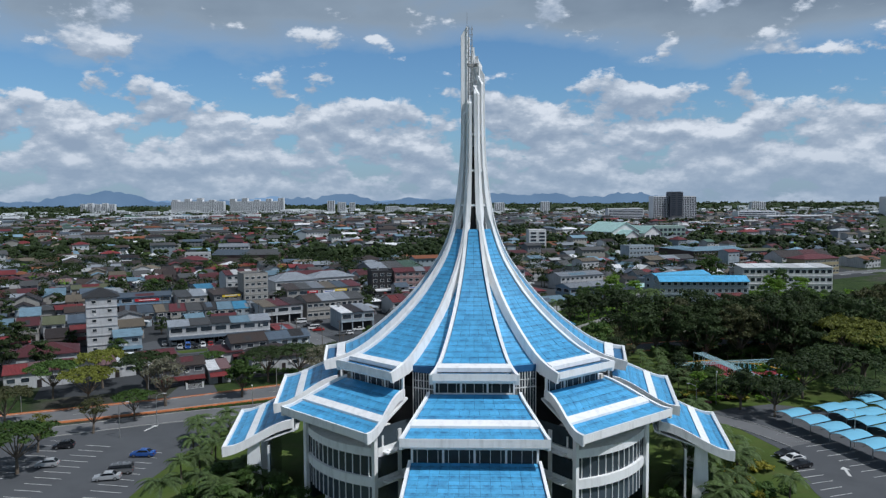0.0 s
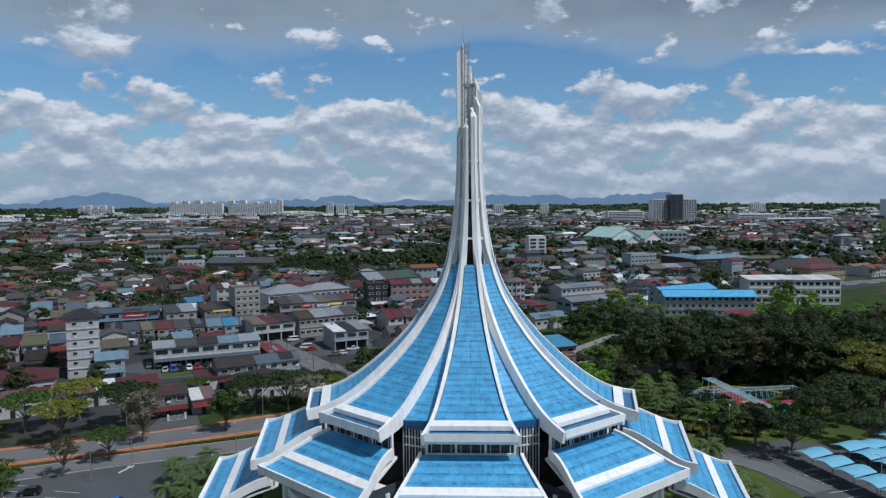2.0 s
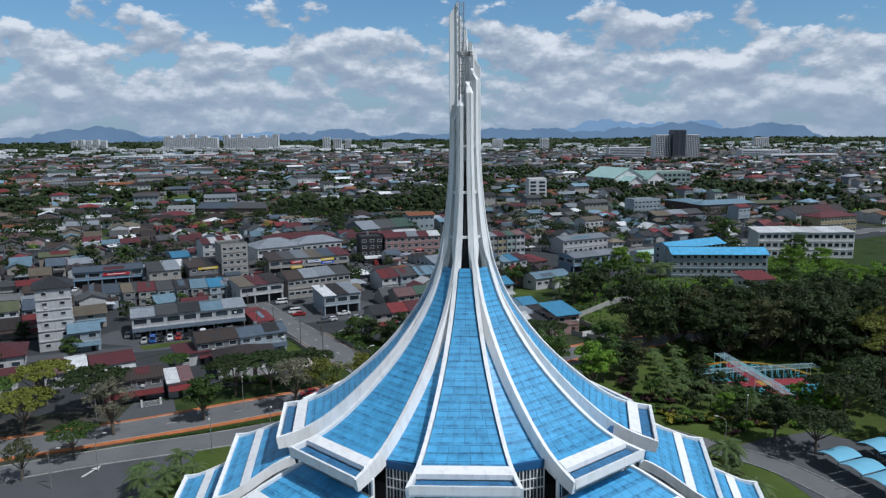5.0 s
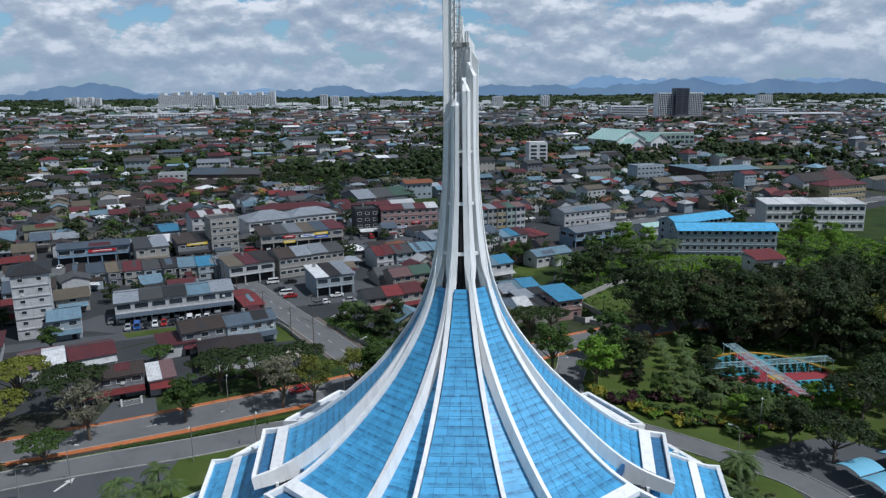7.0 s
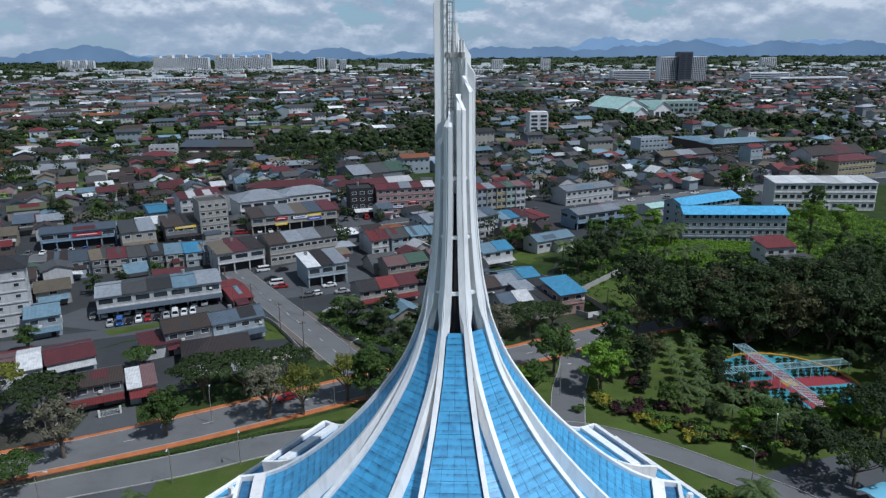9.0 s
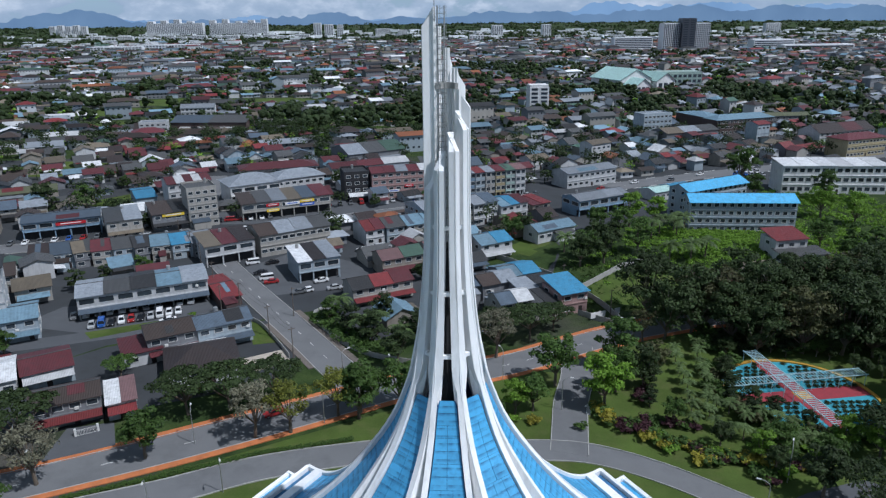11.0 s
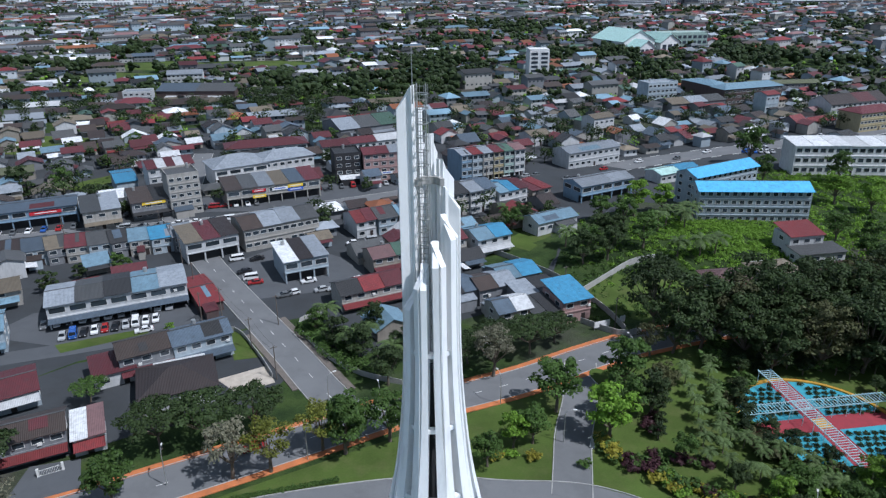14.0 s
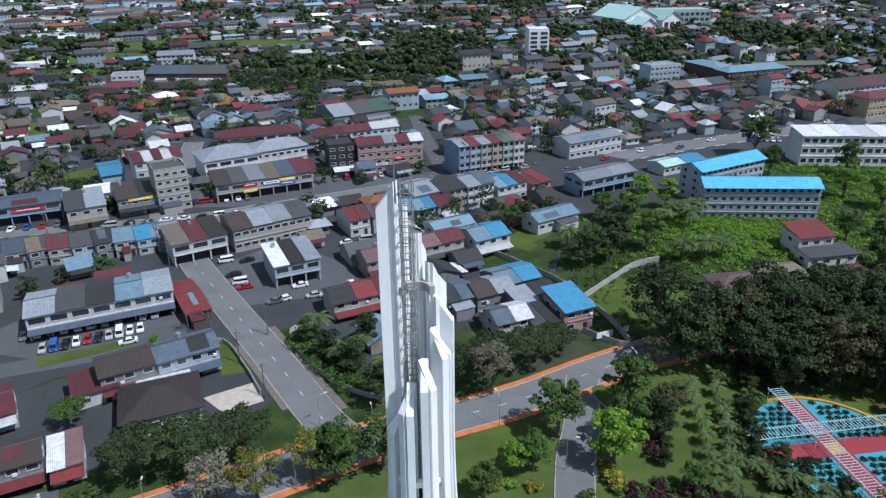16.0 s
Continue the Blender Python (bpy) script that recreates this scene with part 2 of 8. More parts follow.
def curve_through(pts, per=8):
    out = []
    p = [Vector(q) for q in pts]
    for i in range(len(p) - 1):
        a, b, c, d = p[max(i - 1, 0)], p[i], p[i + 1], p[min(i + 2, len(p) - 1)]
        for j in range(per):
            t = j / per
            out.append(0.5 * (2 * b + (c - a) * t + (2 * a - 5 * b + 4 * c - d) * t * t + (3 * b - a - 3 * c + d) * t ** 3))
    out.append(p[-1])
    return out


CURVE = curve_through(PROFILE, 6)


def half(r):
    """Half the clear width of a bay: a narrow slot in the spire that opens where the blue roof begins."""
    return float(np.interp(r, [1.9, 2.4, 3.25, 3.6, 22, 25.4], [0.2, 0.27, 0.4, 0.88, 4.85, 5.7]))


def outer(r):
    """Outer edge of the rib beside a bay."""
    return float(np.interp(r, [1.9, 2.4, 3.4, 6, 22, 25.4], [0.6, 0.79, 1.34, 1.95, 5.3, 6.15]))


def lift(k, r):
    return EAVE_LIFT[k % BAYS] * smooth01((r - 4) / 20)


def spot(k, r, w, z):
    a = radians(TURN + STEP * k)
    return Vector((TC.x + r * math.cos(a) - w * math.sin(a), TC.y + r * math.sin(a) + w * math.cos(a), z))


def profile_at(k, z_top, z_low=None, r_end=25.4):
    """Points (r, z, nr, nz) of the rib's line for one bay, from the top down."""
    rz = [(p[0], p[1] + lift(k, p[0])) for p in CURVE if p[1] <= z_top and p[0] <= r_end + 1e-6 and (z_low is None or p[1] >= z_low)]
    zt = np.array([p[1] for p in CURVE])[::-1]
    rt = np.array([p[0] for p in CURVE])[::-1]
    first = float(np.interp(z_top, zt, rt))
    if not rz or rz[0][1] < z_top - 0.05:
        rz.insert(0, (first, z_top + lift(k, first)))
    if z_low is not None:
        r = float(np.interp(z_low, zt, rt))
        if rz[-1][1] > z_low + lift(k, r) + 0.05:
            rz.append((r, z_low + lift(k, r)))
    out = []
    for i, (r, z) in enumerate(rz):
        a, b = rz[max(i - 1, 0)], rz[min(i + 1, len(rz) - 1)]
        dr, dz = b[0] - a[0], b[1] - a[1]
        n = math.hypot(dr, dz) or 1
        out.append((r, z, -dz / n, dr / n))
    return out


hall = thing("city_hall", "white concrete city hall with ribbed spire and blue tiled roofs", "building")


def rib(k, side, z_top):
    m = Mesh()
    rings = []
    pts = profile_at(k, z_top, None, 12.0 if k in REAR else 25.4)
    for i, (r, z, nr, nz) in enumerate(pts):
        deep = float(np.interp(r, [2, 3.4, 8, 20, 25.4], [1.1, 1.15, 2.0, 2.1, 1.5]))
        w0, w1 = half(r) * side, outer(r) * side
        rise = 1.5 if i == 0 else 0.0
        rings.append([spot(k, r, w0, z), spot(k, r, w1, z), spot(k, r - deep * nr, w1, z - deep * nz + rise), spot(k, r - deep * nr, w0, z - deep * nz + rise)])
    m.loft(rings)
    part("rib", m, WHITE, hall, fix=True)


def infill(k, z_top):
    """The white web between the two ribs of a fin, closed down to the open valley."""
    m = Mesh()
    rings = []
    a, b = profile_at(k, z_top, 39.2), profile_at(k + 1, z_top, 39.2)
    for i, (p, q) in enumerate(zip(a, b)):
        ring = []
        rise = 1.2 if i == 0 else 0.0
        for (r, z, nr, nz), kk, s in ((p, k, 1), (q, k + 1, -1)):
            w = (outer(r) - 0.07) * s
            ring.append((spot(kk, r - 0.3 * nr, w, z - 0.3 * nz), spot(kk, r - 0.8 * nr, w, z - 0.8 * nz + rise)))
        rings.append([ring[0][0], ring[1][0], ring[1][1], ring[0][1]])
    m.loft(rings)
    part("fin_web", m, WHITE, hall, fix=True)


def valley(k):
    """The sunken blue strip between two petals."""
    m = Mesh()
    tiles = Mesh()
    a = profile_at(k, 40.2, None, 20.6)
    b = profile_at(k + 1, 40.2, None, 20.6)
    rows = []
    for p, q in zip(a, b):
        pa = spot(k, p[0] - 1.5 * p[2], outer(p[0]) - 0.05, p[1] - 1.5 * p[3])
        pb = spot(k + 1, q[0] - 1.5 * q[2], 0.05 - outer(q[0]), q[1] - 1.5 * q[3])
        rows.append((pa, pb))
    for (a0, b0), (a1, b1) in zip(rows, rows[1:]):
        n = max(1, round((b1 - a1).length / 1.3))
        for i in range(n):
            f0, f1 = (i + 0.02) / n, (i + 0.98) / n
            up = Vector((0, 0, 0.05))
            tiles.add([a1.lerp(b1, f0).lerp(a0, 0.03) + up, a1.lerp(b1, f1).lerp(b0, 0.03) + up, a0.lerp(b0, f1) + up, a0.lerp(b0, f0) + up], [(0, 1, 2, 3)])
    o = Vector((0, 0, 0.35))
    m.loft([[a0 - o, b0 - o, b0, a0] for a0, b0 in rows])
    base = part("valley_roof", m, BLUE_BASE, hall, fix=True)
    tagged(part("valley_tiles", tiles, BLUE_TILE, base), kind="stuff")
    # blue closing edge and glazed wall under the strip's end
    pa, pb = rows[-1]
    d = pb - pa
    c = (pa + pb) / 2
    turn = math.atan2(d.y, d.x)
    edge = Mesh()
    edge.box((c.x, c.y, pa.z - 0.45), (d.length, 0.35, 0.95), turn)
    part("valley_fascia", edge, BLUE_BASE, hall)
    low = 7.0
    for i in range(5):
        for z0, z1 in ((pa.z - 3.2, pa.z - 0.95), (14.2, pa.z - 3.3), (10.4, 13.6), (low, 9.8)):
            p, q = pa.lerp(pb, i / 5 + 0.012), pa.lerp(pb, (i + 1) / 5 - 0.012)
            g = Mesh()
            g.hexa([(p.x, p.y, z0), (q.x, q.y, z0), (q.x * 0.998 + TC.x * 0.002, q.y * 0.998 + TC.y * 0.002, z0), (p.x * 0.998 + TC.x * 0.002, p.y * 0.998 + TC.y * 0.002, z0),
                    (p.x, p.y, z1), (q.x, q.y, z1), (q.x * 0.998 + TC.x * 0.002, q.y * 0.998 + TC.y * 0.002, z1), (p.x * 0.998 + TC.x * 0.002, p.y * 0.998 + TC.y * 0.002, z1)])
            part("valley_pane", g, GLASS_DARK, hall, fix=True)
    bars = Mesh()
    for i in range(11):
        p = pa.lerp(pb, i / 10)
        w = 0.14 if i % 2 == 0 else 0.06
        bars.box((p.x, p.y, (pa.z - 0.9 + low) / 2), (w, 0.2, pa.z - 0.9 - low), turn)
    for z, h in ((13.9, 0.6), (10.1, 0.6), (pa.z - 3.25, 0.16), (pa.z - 2.1, 0.08), (16.0, 0.08)):
        bars.box((c.x, c.y, z), (d.length, 0.24, h), turn)
    tagged(part("valley_mullions", bars, WHITE, hall), kind="stuff")


def slab(m, k, r0, r1, top0, top1, thick0, thick1, hw0, hw1, mat=0):
    """A block across a bay between two radii."""
    pts = [spot(k, r1, -hw1, top1 - thick1), spot(k, r1, hw1, top1 - thick1), spot(k, r0, hw0, top0 - thick0), spot(k, r0, -hw0, top0 - thick0),
           spot(k, r1, -hw1, top1), spot(k, r1, hw1, top1), spot(k, r0, hw0, top0), spot(k, r0, -hw0, top0)]
    m.hexa(pts, mat)


def tile_rows(k, line, hwf, cols_step, drop, parent, pieces, gap=0.03):
    """Blue tiles over a strip given by its line of (r, z); pieces: each tile an object."""
    joined = Mesh()
    pts = []
    total = 0.0
    acc = [0.0]
    for a, b in zip(line, line[1:]):
        total += math.hypot(b[0] - a[0], b[1] - a[1])
        acc.append(total)
    rows = max(1, round(total / 1.15))
    rr = [float(np.interp(total * i / rows, acc, [p[0] for p in line])) for i in range(rows + 1)]
    zz = [float(np.interp(total * i / rows, acc, [p[1] for p in line])) for i in range(rows + 1)]
    for i in range(rows):
        r0, z0, r1, z1 = rr[i], zz[i] - drop, rr[i + 1], zz[i + 1] - drop
        h0, h1 = hwf(r0), hwf(r1)
        n = max(1, round((h0 + h1) / cols_step))
        ln = math.hypot(r1 - r0, z1 - z0)
        nr, nz = -(z1 - z0) / ln * 0.05, (r1 - r0) / ln * 0.05
        g = gap / ln
        for j in range(n):
            f0, f1 = -1 + 2 * (j + 0.015) / n, -1 + 2 * (j + 0.985) / n
            ra, za, rb, zb = r0 + (r1 - r0) * g, z0 + (z1 - z0) * g, r1, z1
            low = [spot(k, rb, h1 * f0, zb), spot(k, rb, h1 * f1, zb), spot(k, ra, h0 * f1, za), spot(k, ra, h0 * f0, za)]
            tilt = random.uniform(-0.012, 0.012)
            top = [spot(k, rb + nr, h1 * f0, zb + nz + tilt), spot(k, rb + nr, h1 * f1, zb + nz), spot(k, ra + nr, h0 * f1, za + nz - tilt), spot(k, ra + nr, h0 * f0, za + nz)]
            m = Mesh() if pieces else joined
            m.add(low + top, HEX[1:])
            if pieces:
                part("roof_tile", m, BLUE_PIECE, parent)
    if not pieces:
        tagged(part("roof_tiles", joined, BLUE_TILE, parent), kind="stuff")


def petal(k):
    pieces = k % BAYS in (0, 1, 8)
    line = [(r - 0.35 * nr, z - 0.35 * nz) for r, z, nr, nz in profile_at(k, 43.4, None, 11.5 if k in REAR else 22.0)]
    base = Mesh()
    base.loft([[spot(k, r, -half(r), z - 0.31), spot(k, r, half(r), z - 0.31), spot(k, r, half(r), z - 0.06), spot(k, r, -half(r), z - 0.06)] for r, z in line])
    roof = part("petal_roof", base, BLUE_BASE, hall, fix=True)
    tile_rows(k, line, lambda r: half(r) - 0.03, 1.3, 0.05, roof, pieces)
    if k in REAR:
        return
    z1 = 24.6 + lift(k, 22)
    z2 = 23.9 + lift(k, 25.4)
    for nm, args in (("eave", (22.0, 23.4, z1 + 0.1, z1 - 0.2, 0.6, 0.6, 4.9, 5.2)), ("fascia", (25.0, 25.4, z2 + 0.05, z2 + 0.15, 1.1, 1.0, 5.6, 5.8)), ("soffit", (20.5, 25.0, z2 - 0.9, z2 - 1.0, 0.3, 0.3, 4.9, 5.7))):
        eave = Mesh()
        slab(eave, k, *args)
        part(nm, eave, WHITE, hall, fix=True)
    tray = Mesh()
    slab(tray, k, 23.4, 24.9, z2 - 0.25, z2 - 0.45, 0.2, 0.2, 5.1, 5.5)
    part("eave_gutter_roof", tray, BLUE_GUTTER, hall, fix=True)
    # window band under the eave
    band_wall(k, 22.6, 5.6, z2 - 3.6, z2 - 1.1, 3)


def band_wall(k, r, hw, z0, z1, bays, sill=0.35):
    g = Mesh()
    slab(g, k, r - 0.3, r, z1, z1, z1 - z0, z1 - z0, hw - 0.1, hw - 0.1)
    part("window_band", g, GLASS_DARK, hall, fix=True)
    f = Mesh()
    slab(f, k, r - 0.2, r + 0.12, z0 + sill, z0 + sill, sill, sill, hw, hw)
    slab(f, k, r - 0.2, r + 0.12, z1, z1, 0.2, 0.2, hw, hw)
    for i in range(bays + 1):
        w = -hw + 2 * hw * i / bays
        c = spot(k, r, w, (z0 + z1) / 2)
        f.box(c, (0.3, 0.3, z1 - z0 - 0.01), radians(TURN + STEP * k))
    for i in range(bays * 3):
        w = -hw + 2 * hw * (i + 0.5) / (bays * 3)
        c = spot(k, r, w, (z0 + z1) / 2)
        f.box(c, (0.1, 0.07, z1 - z0 - 0.02), radians(TURN + STEP * k))
    tagged(part("window_mullions", f, WHITE, hall, fix=True), kind="stuff")


def skirt(k, r0, r1, z0, z1, hw0, hw1, deep, pieces):
    """A lower roof: S-curved white side ribs, two blue strips with a white band between, a fascia with flared corners."""
    n = 16
    line = []
    for i in range(n + 1):
        s = i / n
        e = smooth01(s)
        line.append((r0 + (r1 - r0) * s, z0 + (z1 - z0) * (0.75 * e + 0.25 * s), hw0 + (hw1 - hw0) * (0.8 * e + 0.2 * s)))

    def hwf(r):
        return float(np.interp(r, [p[0] for p in line], [p[2] for p in line]))

    def zf(r):
        return float(np.interp(r, [p[0] for p in line], [p[1] for p in line]))
    for side in (-1, 1):
        m = Mesh()
        rings = []
        for i, (r, z, h) in enumerate(line):
            a, b = line[max(i - 1, 0)], line[min(i + 1, n)]
            ln = math.hypot(b[0] - a[0], b[1] - a[1])
            nr, nz = -(b[1] - a[1]) / ln, (b[0] - a[0]) / ln
            flare = 0.25 * smooth01((i / n - 0.8) / 0.2)
            rings.append([spot(k, r, h * side, z + 0.35 + flare), spot(k, r, (h + 0.4) * side, z + 0.35 + flare),
                          spot(k, r - deep * nr * 0.6, (h + 0.4) * side, z - deep * nz), spot(k, r - deep * nr * 0.6, h * side, z - deep * nz)])
        m.loft(rings)
        part("skirt_rib", m, WHITE, hall, fix=True)
    ra, rb, rc = r0 + (r1 - r0) * 0.56, r0 + (r1 - r0) * 0.68, r0 + (r1 - r0) * 0.95
    base = Mesh()
    base.loft([[spot(k, r, -h, z - 0.36), spot(k, r, h, z - 0.36), spot(k, r, h, z - 0.06), spot(k, r, -h, z - 0.06)] for r, z, h in line if r <= rc + 0.2])
    roof = part("skirt_roof", base, BLUE_BASE, hall, fix=True)

    def strip(a, b, drop):
        pts = [(a + (b - a) * i / 8, zf(a + (b - a) * i / 8)) for i in range(9)]
        tile_rows(k, pts, lambda r: hwf(r) - 0.05, 1.3, drop, roof, pieces)
    strip(r0, ra, 0.05)
    strip(rb, rc, 0.05)
    for nm, args in (("skirt_band", (ra, rb, zf(ra) + 0.22, zf(rb) + 0.30, 0.4, 0.5, hwf(ra), hwf(rb))), ("skirt_fascia", (rc, r1, zf(rc) + 0.35, zf(r1) + 0.55, 1.0, 1.1, hwf(rc), hwf(r1) + 0.35)), ("skirt_soffit", (r0 - 1.0, rc, z0 - 1.1, zf(rc) - 0.7, 0.25, 0.25, hwf(r0), hwf(rc)))):
        white = Mesh()
        slab(white, k, *args)
        part(nm, white, WHITE, hall, fix=True)


def bowed(k, back, r, bulge, hw, z0, z1, n=14):
    """A floor edge or glass front that bows outward in plan."""
    m = Mesh()
    rings = []
    for i in range(n + 1):
        w = -hw + 2 * hw * i / n
        out = r + bulge * (1 - (w / hw) ** 2)
        rings.append([spot(k, back if back else out - 0.15, w, z0), spot(k, out, w, z0), spot(k, out, w, z1), spot(k, back if back else out - 0.15, w, z1)])
    m.loft(rings)
    return m


for bay in range(BAYS):
    rib(bay, 1, FIN_TOP[bay])
    rib(bay, -1, FIN_TOP[(bay - 1) % BAYS])
    infill(bay, FIN_TOP[bay])
    petal(bay)
    if bay not in (3, 4, 5):
        valley(bay)
    if bay in REAR:
        continue
    dz = SKIRT_LIFT[bay]
    skirt(bay, 23.2, 33.0, 20.6 + dz, 17.0 + dz, 6.2, 9.2, 0.9, bay in (0, 1, 8))
    if bay in (0, 2, 7):
        band_wall(bay, 30.2, 8.2, 12.7 + dz, 15.4 + dz, 4)
        if bay:
            skirt(bay, 30.4, 40.8, 14.4 + dz, 10.8 + dz, 8.3, 9.6, 1.0, False)
        else:
            skirt(bay, 30.4, 43.0, 13.8, 7.9, 8.3, 9.6, 1.0, True)
        for s in (-1, 1):
            legs = Mesh()
            a = spot(bay, 38.5 if bay == 0 else 36.2, s * 8.6, 0.0)
            top = 7.2 if bay == 0 else 10.6
            legs.box((a.x, a.y, top / 2), (2.6, 0.5, top), radians(TURN + STEP * bay), taper=0.7)
            part("skirt_leg", legs, WHITE, hall)
        band_wall(bay, 37.0 if bay == 0 else 34.0, 8.5, 0.3, 7.4 if bay == 0 else 10.2, 5)
    else:
        band_wall(bay, 28.6, 7.6, 14.2 + dz, 15.9 + dz, 4)
        for zt, th in ((14.3, 1.15), (10.2, 1.3)):
            part("floor_band", bowed(bay, 21.0, 29.6, 1.9, 7.9, zt - th + dz, zt + dz), WHITE, hall, fix=True)
        for z0, z1 in ((10.2, 13.15), (5.6, 8.9)):
            part("curved_glazing", bowed(bay, 0, 29.2, 1.8, 7.7, z0 + dz, z1 + dz), GLASS_DARK, hall, fix=True)
            bars = Mesh()
            for i in range(13):
                w = -7.5 + 15.0 * i / 12
                c = spot(bay, 29.25 + 1.8 * (1 - (w / 7.7) ** 2), w, (z0 + z1) / 2 + dz)
                bars.box(c, (0.12, 0.1, z1 - z0), radians(TURN + STEP * bay))
            tagged(part("window_mullions", bars, WHITE, hall), kind="stuff")
        for s in (-1, 1):
            for z0, z1 in ((10.2, 12.8), (14.4, 17.0), (3.0, 8.7)):
                side = Mesh()
                c = spot(bay, 25.2, 7.6 * s, (z0 + z1) / 2 + dz)
                side.box(c, (8.6, 0.2, z1 - z0), radians(TURN + STEP * bay))
                part("side_glazing", side, GLASS_DARK, hall)
        for s in (-1, 1):
            for r, w in ((30.0, 7.6), (30.0, 2.6), (25.5, 7.6), (21.5, 7.8)):
                col = Mesh()
                c = spot(bay, r, w * s, 8.2 if r > 22 else 9)
                col.box((c.x, c.y, c.z), (0.6, 0.6, 16.4 if w > 5 else 10), radians(TURN + STEP * bay))
                part("column", col, WHITE, hall)
            # scalloped sunshades along the side glazing
            for z in (13.6, 9.6):
                for i in range(9):
                    shade = Mesh()
                    p = spot(bay, 21.6 + i * 0.85, 8.4 * s, z + dz)
                    shade.box((p.x, p.y, p.z), (0.7, 1.1, 0.22), radians(TURN + STEP * bay))
                    part("sunshade", shade, WHITE, hall)

# near-black core behind the glazing: the interior's shade put into its colour
core = Mesh()
ring_low = [(TC.x + 20 * math.cos(radians(a)), TC.y + 20 * math.sin(radians(a)), 0) for a in range(0, 360, 15)]
core.loft([ring_low, [(x, y, 20.5) for x, y, z in ring_low]])
part("core_wall", core, DARK, hall)
rear = Mesh()
rear.loft([[(p.x, p.y, z) for p in (spot(3.5, 10.8, -1.0, 0), spot(4.5, 10.8, 0, 0), spot(5.5, 10.8, 1.0, 0), spot(4.5, 4.0, 0, 0))] for z in (0.0, 31.0)])
part("rear_wall", rear, WHITE, hall, fix=True)

# inside the spire: added dark cylinder as the slots' shade, ring platforms, caged ladder, mast
shaft = Mesh()
shaft.tube((TC.x, TC.y, 24), (TC.x, TC.y, 57), 1.0, 0.8, 12)
part("shaft", shaft, DARK, hall)
for z, a0, a1 in ((62.6, 95, 215), (70.6, 5, 172)):
    ringm = Mesh()
    n = 18
    ringm.loft([[(TC.x + r * math.cos(radians(a0 + (a1 - a0) * i / n)), TC.y + r * math.sin(radians(a0 + (a1 - a0) * i / n)), z + h) for r, h in ((0.72, 0), (1.0, 0), (1.0, 0.5), (0.72, 0.5))] for i in range(n + 1)])
    part("ring_platform", ringm, CONCRETE, hall, fix=True)
lx, ly = TC.x - 0.38, TC.y + 0.3
ladder = Mesh()
for s in (-0.28, 0.28):
    ladder.tube((lx + s, ly, 58), (lx + s, ly, 77.2), 0.045, n=5)
for i in range(48):
    ladder.tube((lx - 0.28, ly, 58.2 + 0.4 * i), (lx + 0.28, ly, 58.2 + 0.4 * i), 0.025, n=4)
for i in range(20):
    z = 59.5 + 0.9 * i
    pts = [(lx + 0.4 * math.cos(a), ly - 0.35 + 0.4 * math.sin(a), z) for a in (2 * math.pi * j / 10 for j in range(10))]
    for a, b in zip(pts, pts[1:] + pts[:1]):
        ladder.tube(a, b, 0.03, n=4)
for a in (200, 250, 290, 340):
    ladder.tube((lx + 0.4 * math.cos(radians(a)), ly - 0.35 + 0.4 * math.sin(radians(a)), 59.5), (lx + 0.4 * math.cos(radians(a)), ly - 0.35 + 0.4 * math.sin(radians(a)), 77.2), 0.022, n=4)
part("ladder", ladder, STEEL, hall, "galvanised caged ladder")
mast = Mesh()
mast.tube((5.6, -8.9, 76.0), (5.6, -8.9, 79.4), 0.05, 0.02, 6)
part("mast", mast, STEEL, hall)
# small bridging plates in the open slots
for k in (0, 8, 1):
    for z in (47.2, 53.0, 59.0):
        plates = Mesh()
        r = float(np.interp(z, [p[1] for p in CURVE][::-1], [p[0] for p in CURVE][::-1]))
        c = spot(k, r - 0.45, 0, z)
        plates.box(c, (0.4, 2 * half(r) + 0.1, 0.35), radians(TURN + STEP * k))
        part("slot_brace", plates, WHITE, hall)


# ---- ground, roads, lawns ----
def ground_material():
    mat = bpy.data.materials.new("mixed_ground")
    mat.use_nodes = True
    add = nodes_of(mat.node_tree)
    vec = add("ShaderNodeTexCoord").outputs["Object"]
    big = add("ShaderNodeTexNoise", links={0: vec}, default={"Scale": 0.012, "Detail": 6.0, "Roughness": 0.6}).outputs[0]
    mid = add("ShaderNodeTexNoise", links={0: vec}, default={"Scale": 0.12, "Detail": 5.0, "Roughness": 0.65}).outputs[0]
    fine = add("ShaderNodeTexNoise", links={0: vec}, default={"Scale": 2.5, "Detail": 4.0, "Roughness": 0.7}).outputs[0]
    green = ramp_node(add, mid, [(0.3, (0.016, 0.030, 0.010)), (0.5, (0.032, 0.054, 0.015)), (0.7, (0.055, 0.080, 0.022))])
    earth = ramp_node(add, mid, [(0.3, (0.045, 0.043, 0.038)), (0.7, (0.085, 0.08, 0.07))])
    f = add("ShaderNodeMapRange", links={0: big}, default={1: 0.52, 2: 0.62}).outputs[0]
    col = add("ShaderNodeMix", blend="MIX", links={0: f, 6: green, 7: earth}).outputs[2]
    v = add("ShaderNodeMapRange", links={0: fine}, default={1: 0.25, 2: 0.75, 3: 0.6, 4: 1.4}).outputs[0]
    col = add("ShaderNodeVectorMath", op="SCALE", links={0: col, 3: v}).outputs[0]
    b = add("ShaderNodeBump", links={"Height": fine}, default={"Strength": 0.6, "Distance": 0.3})
    bs = add("ShaderNodeBsdfPrincipled", links={"Base Color": col, "Normal": b.outputs[0]}, default={"Roughness": 0.95, "Specular IOR Level": 0.15})
    add("ShaderNodeOutputMaterial", links={0: bs.outputs[0]})
    return mat


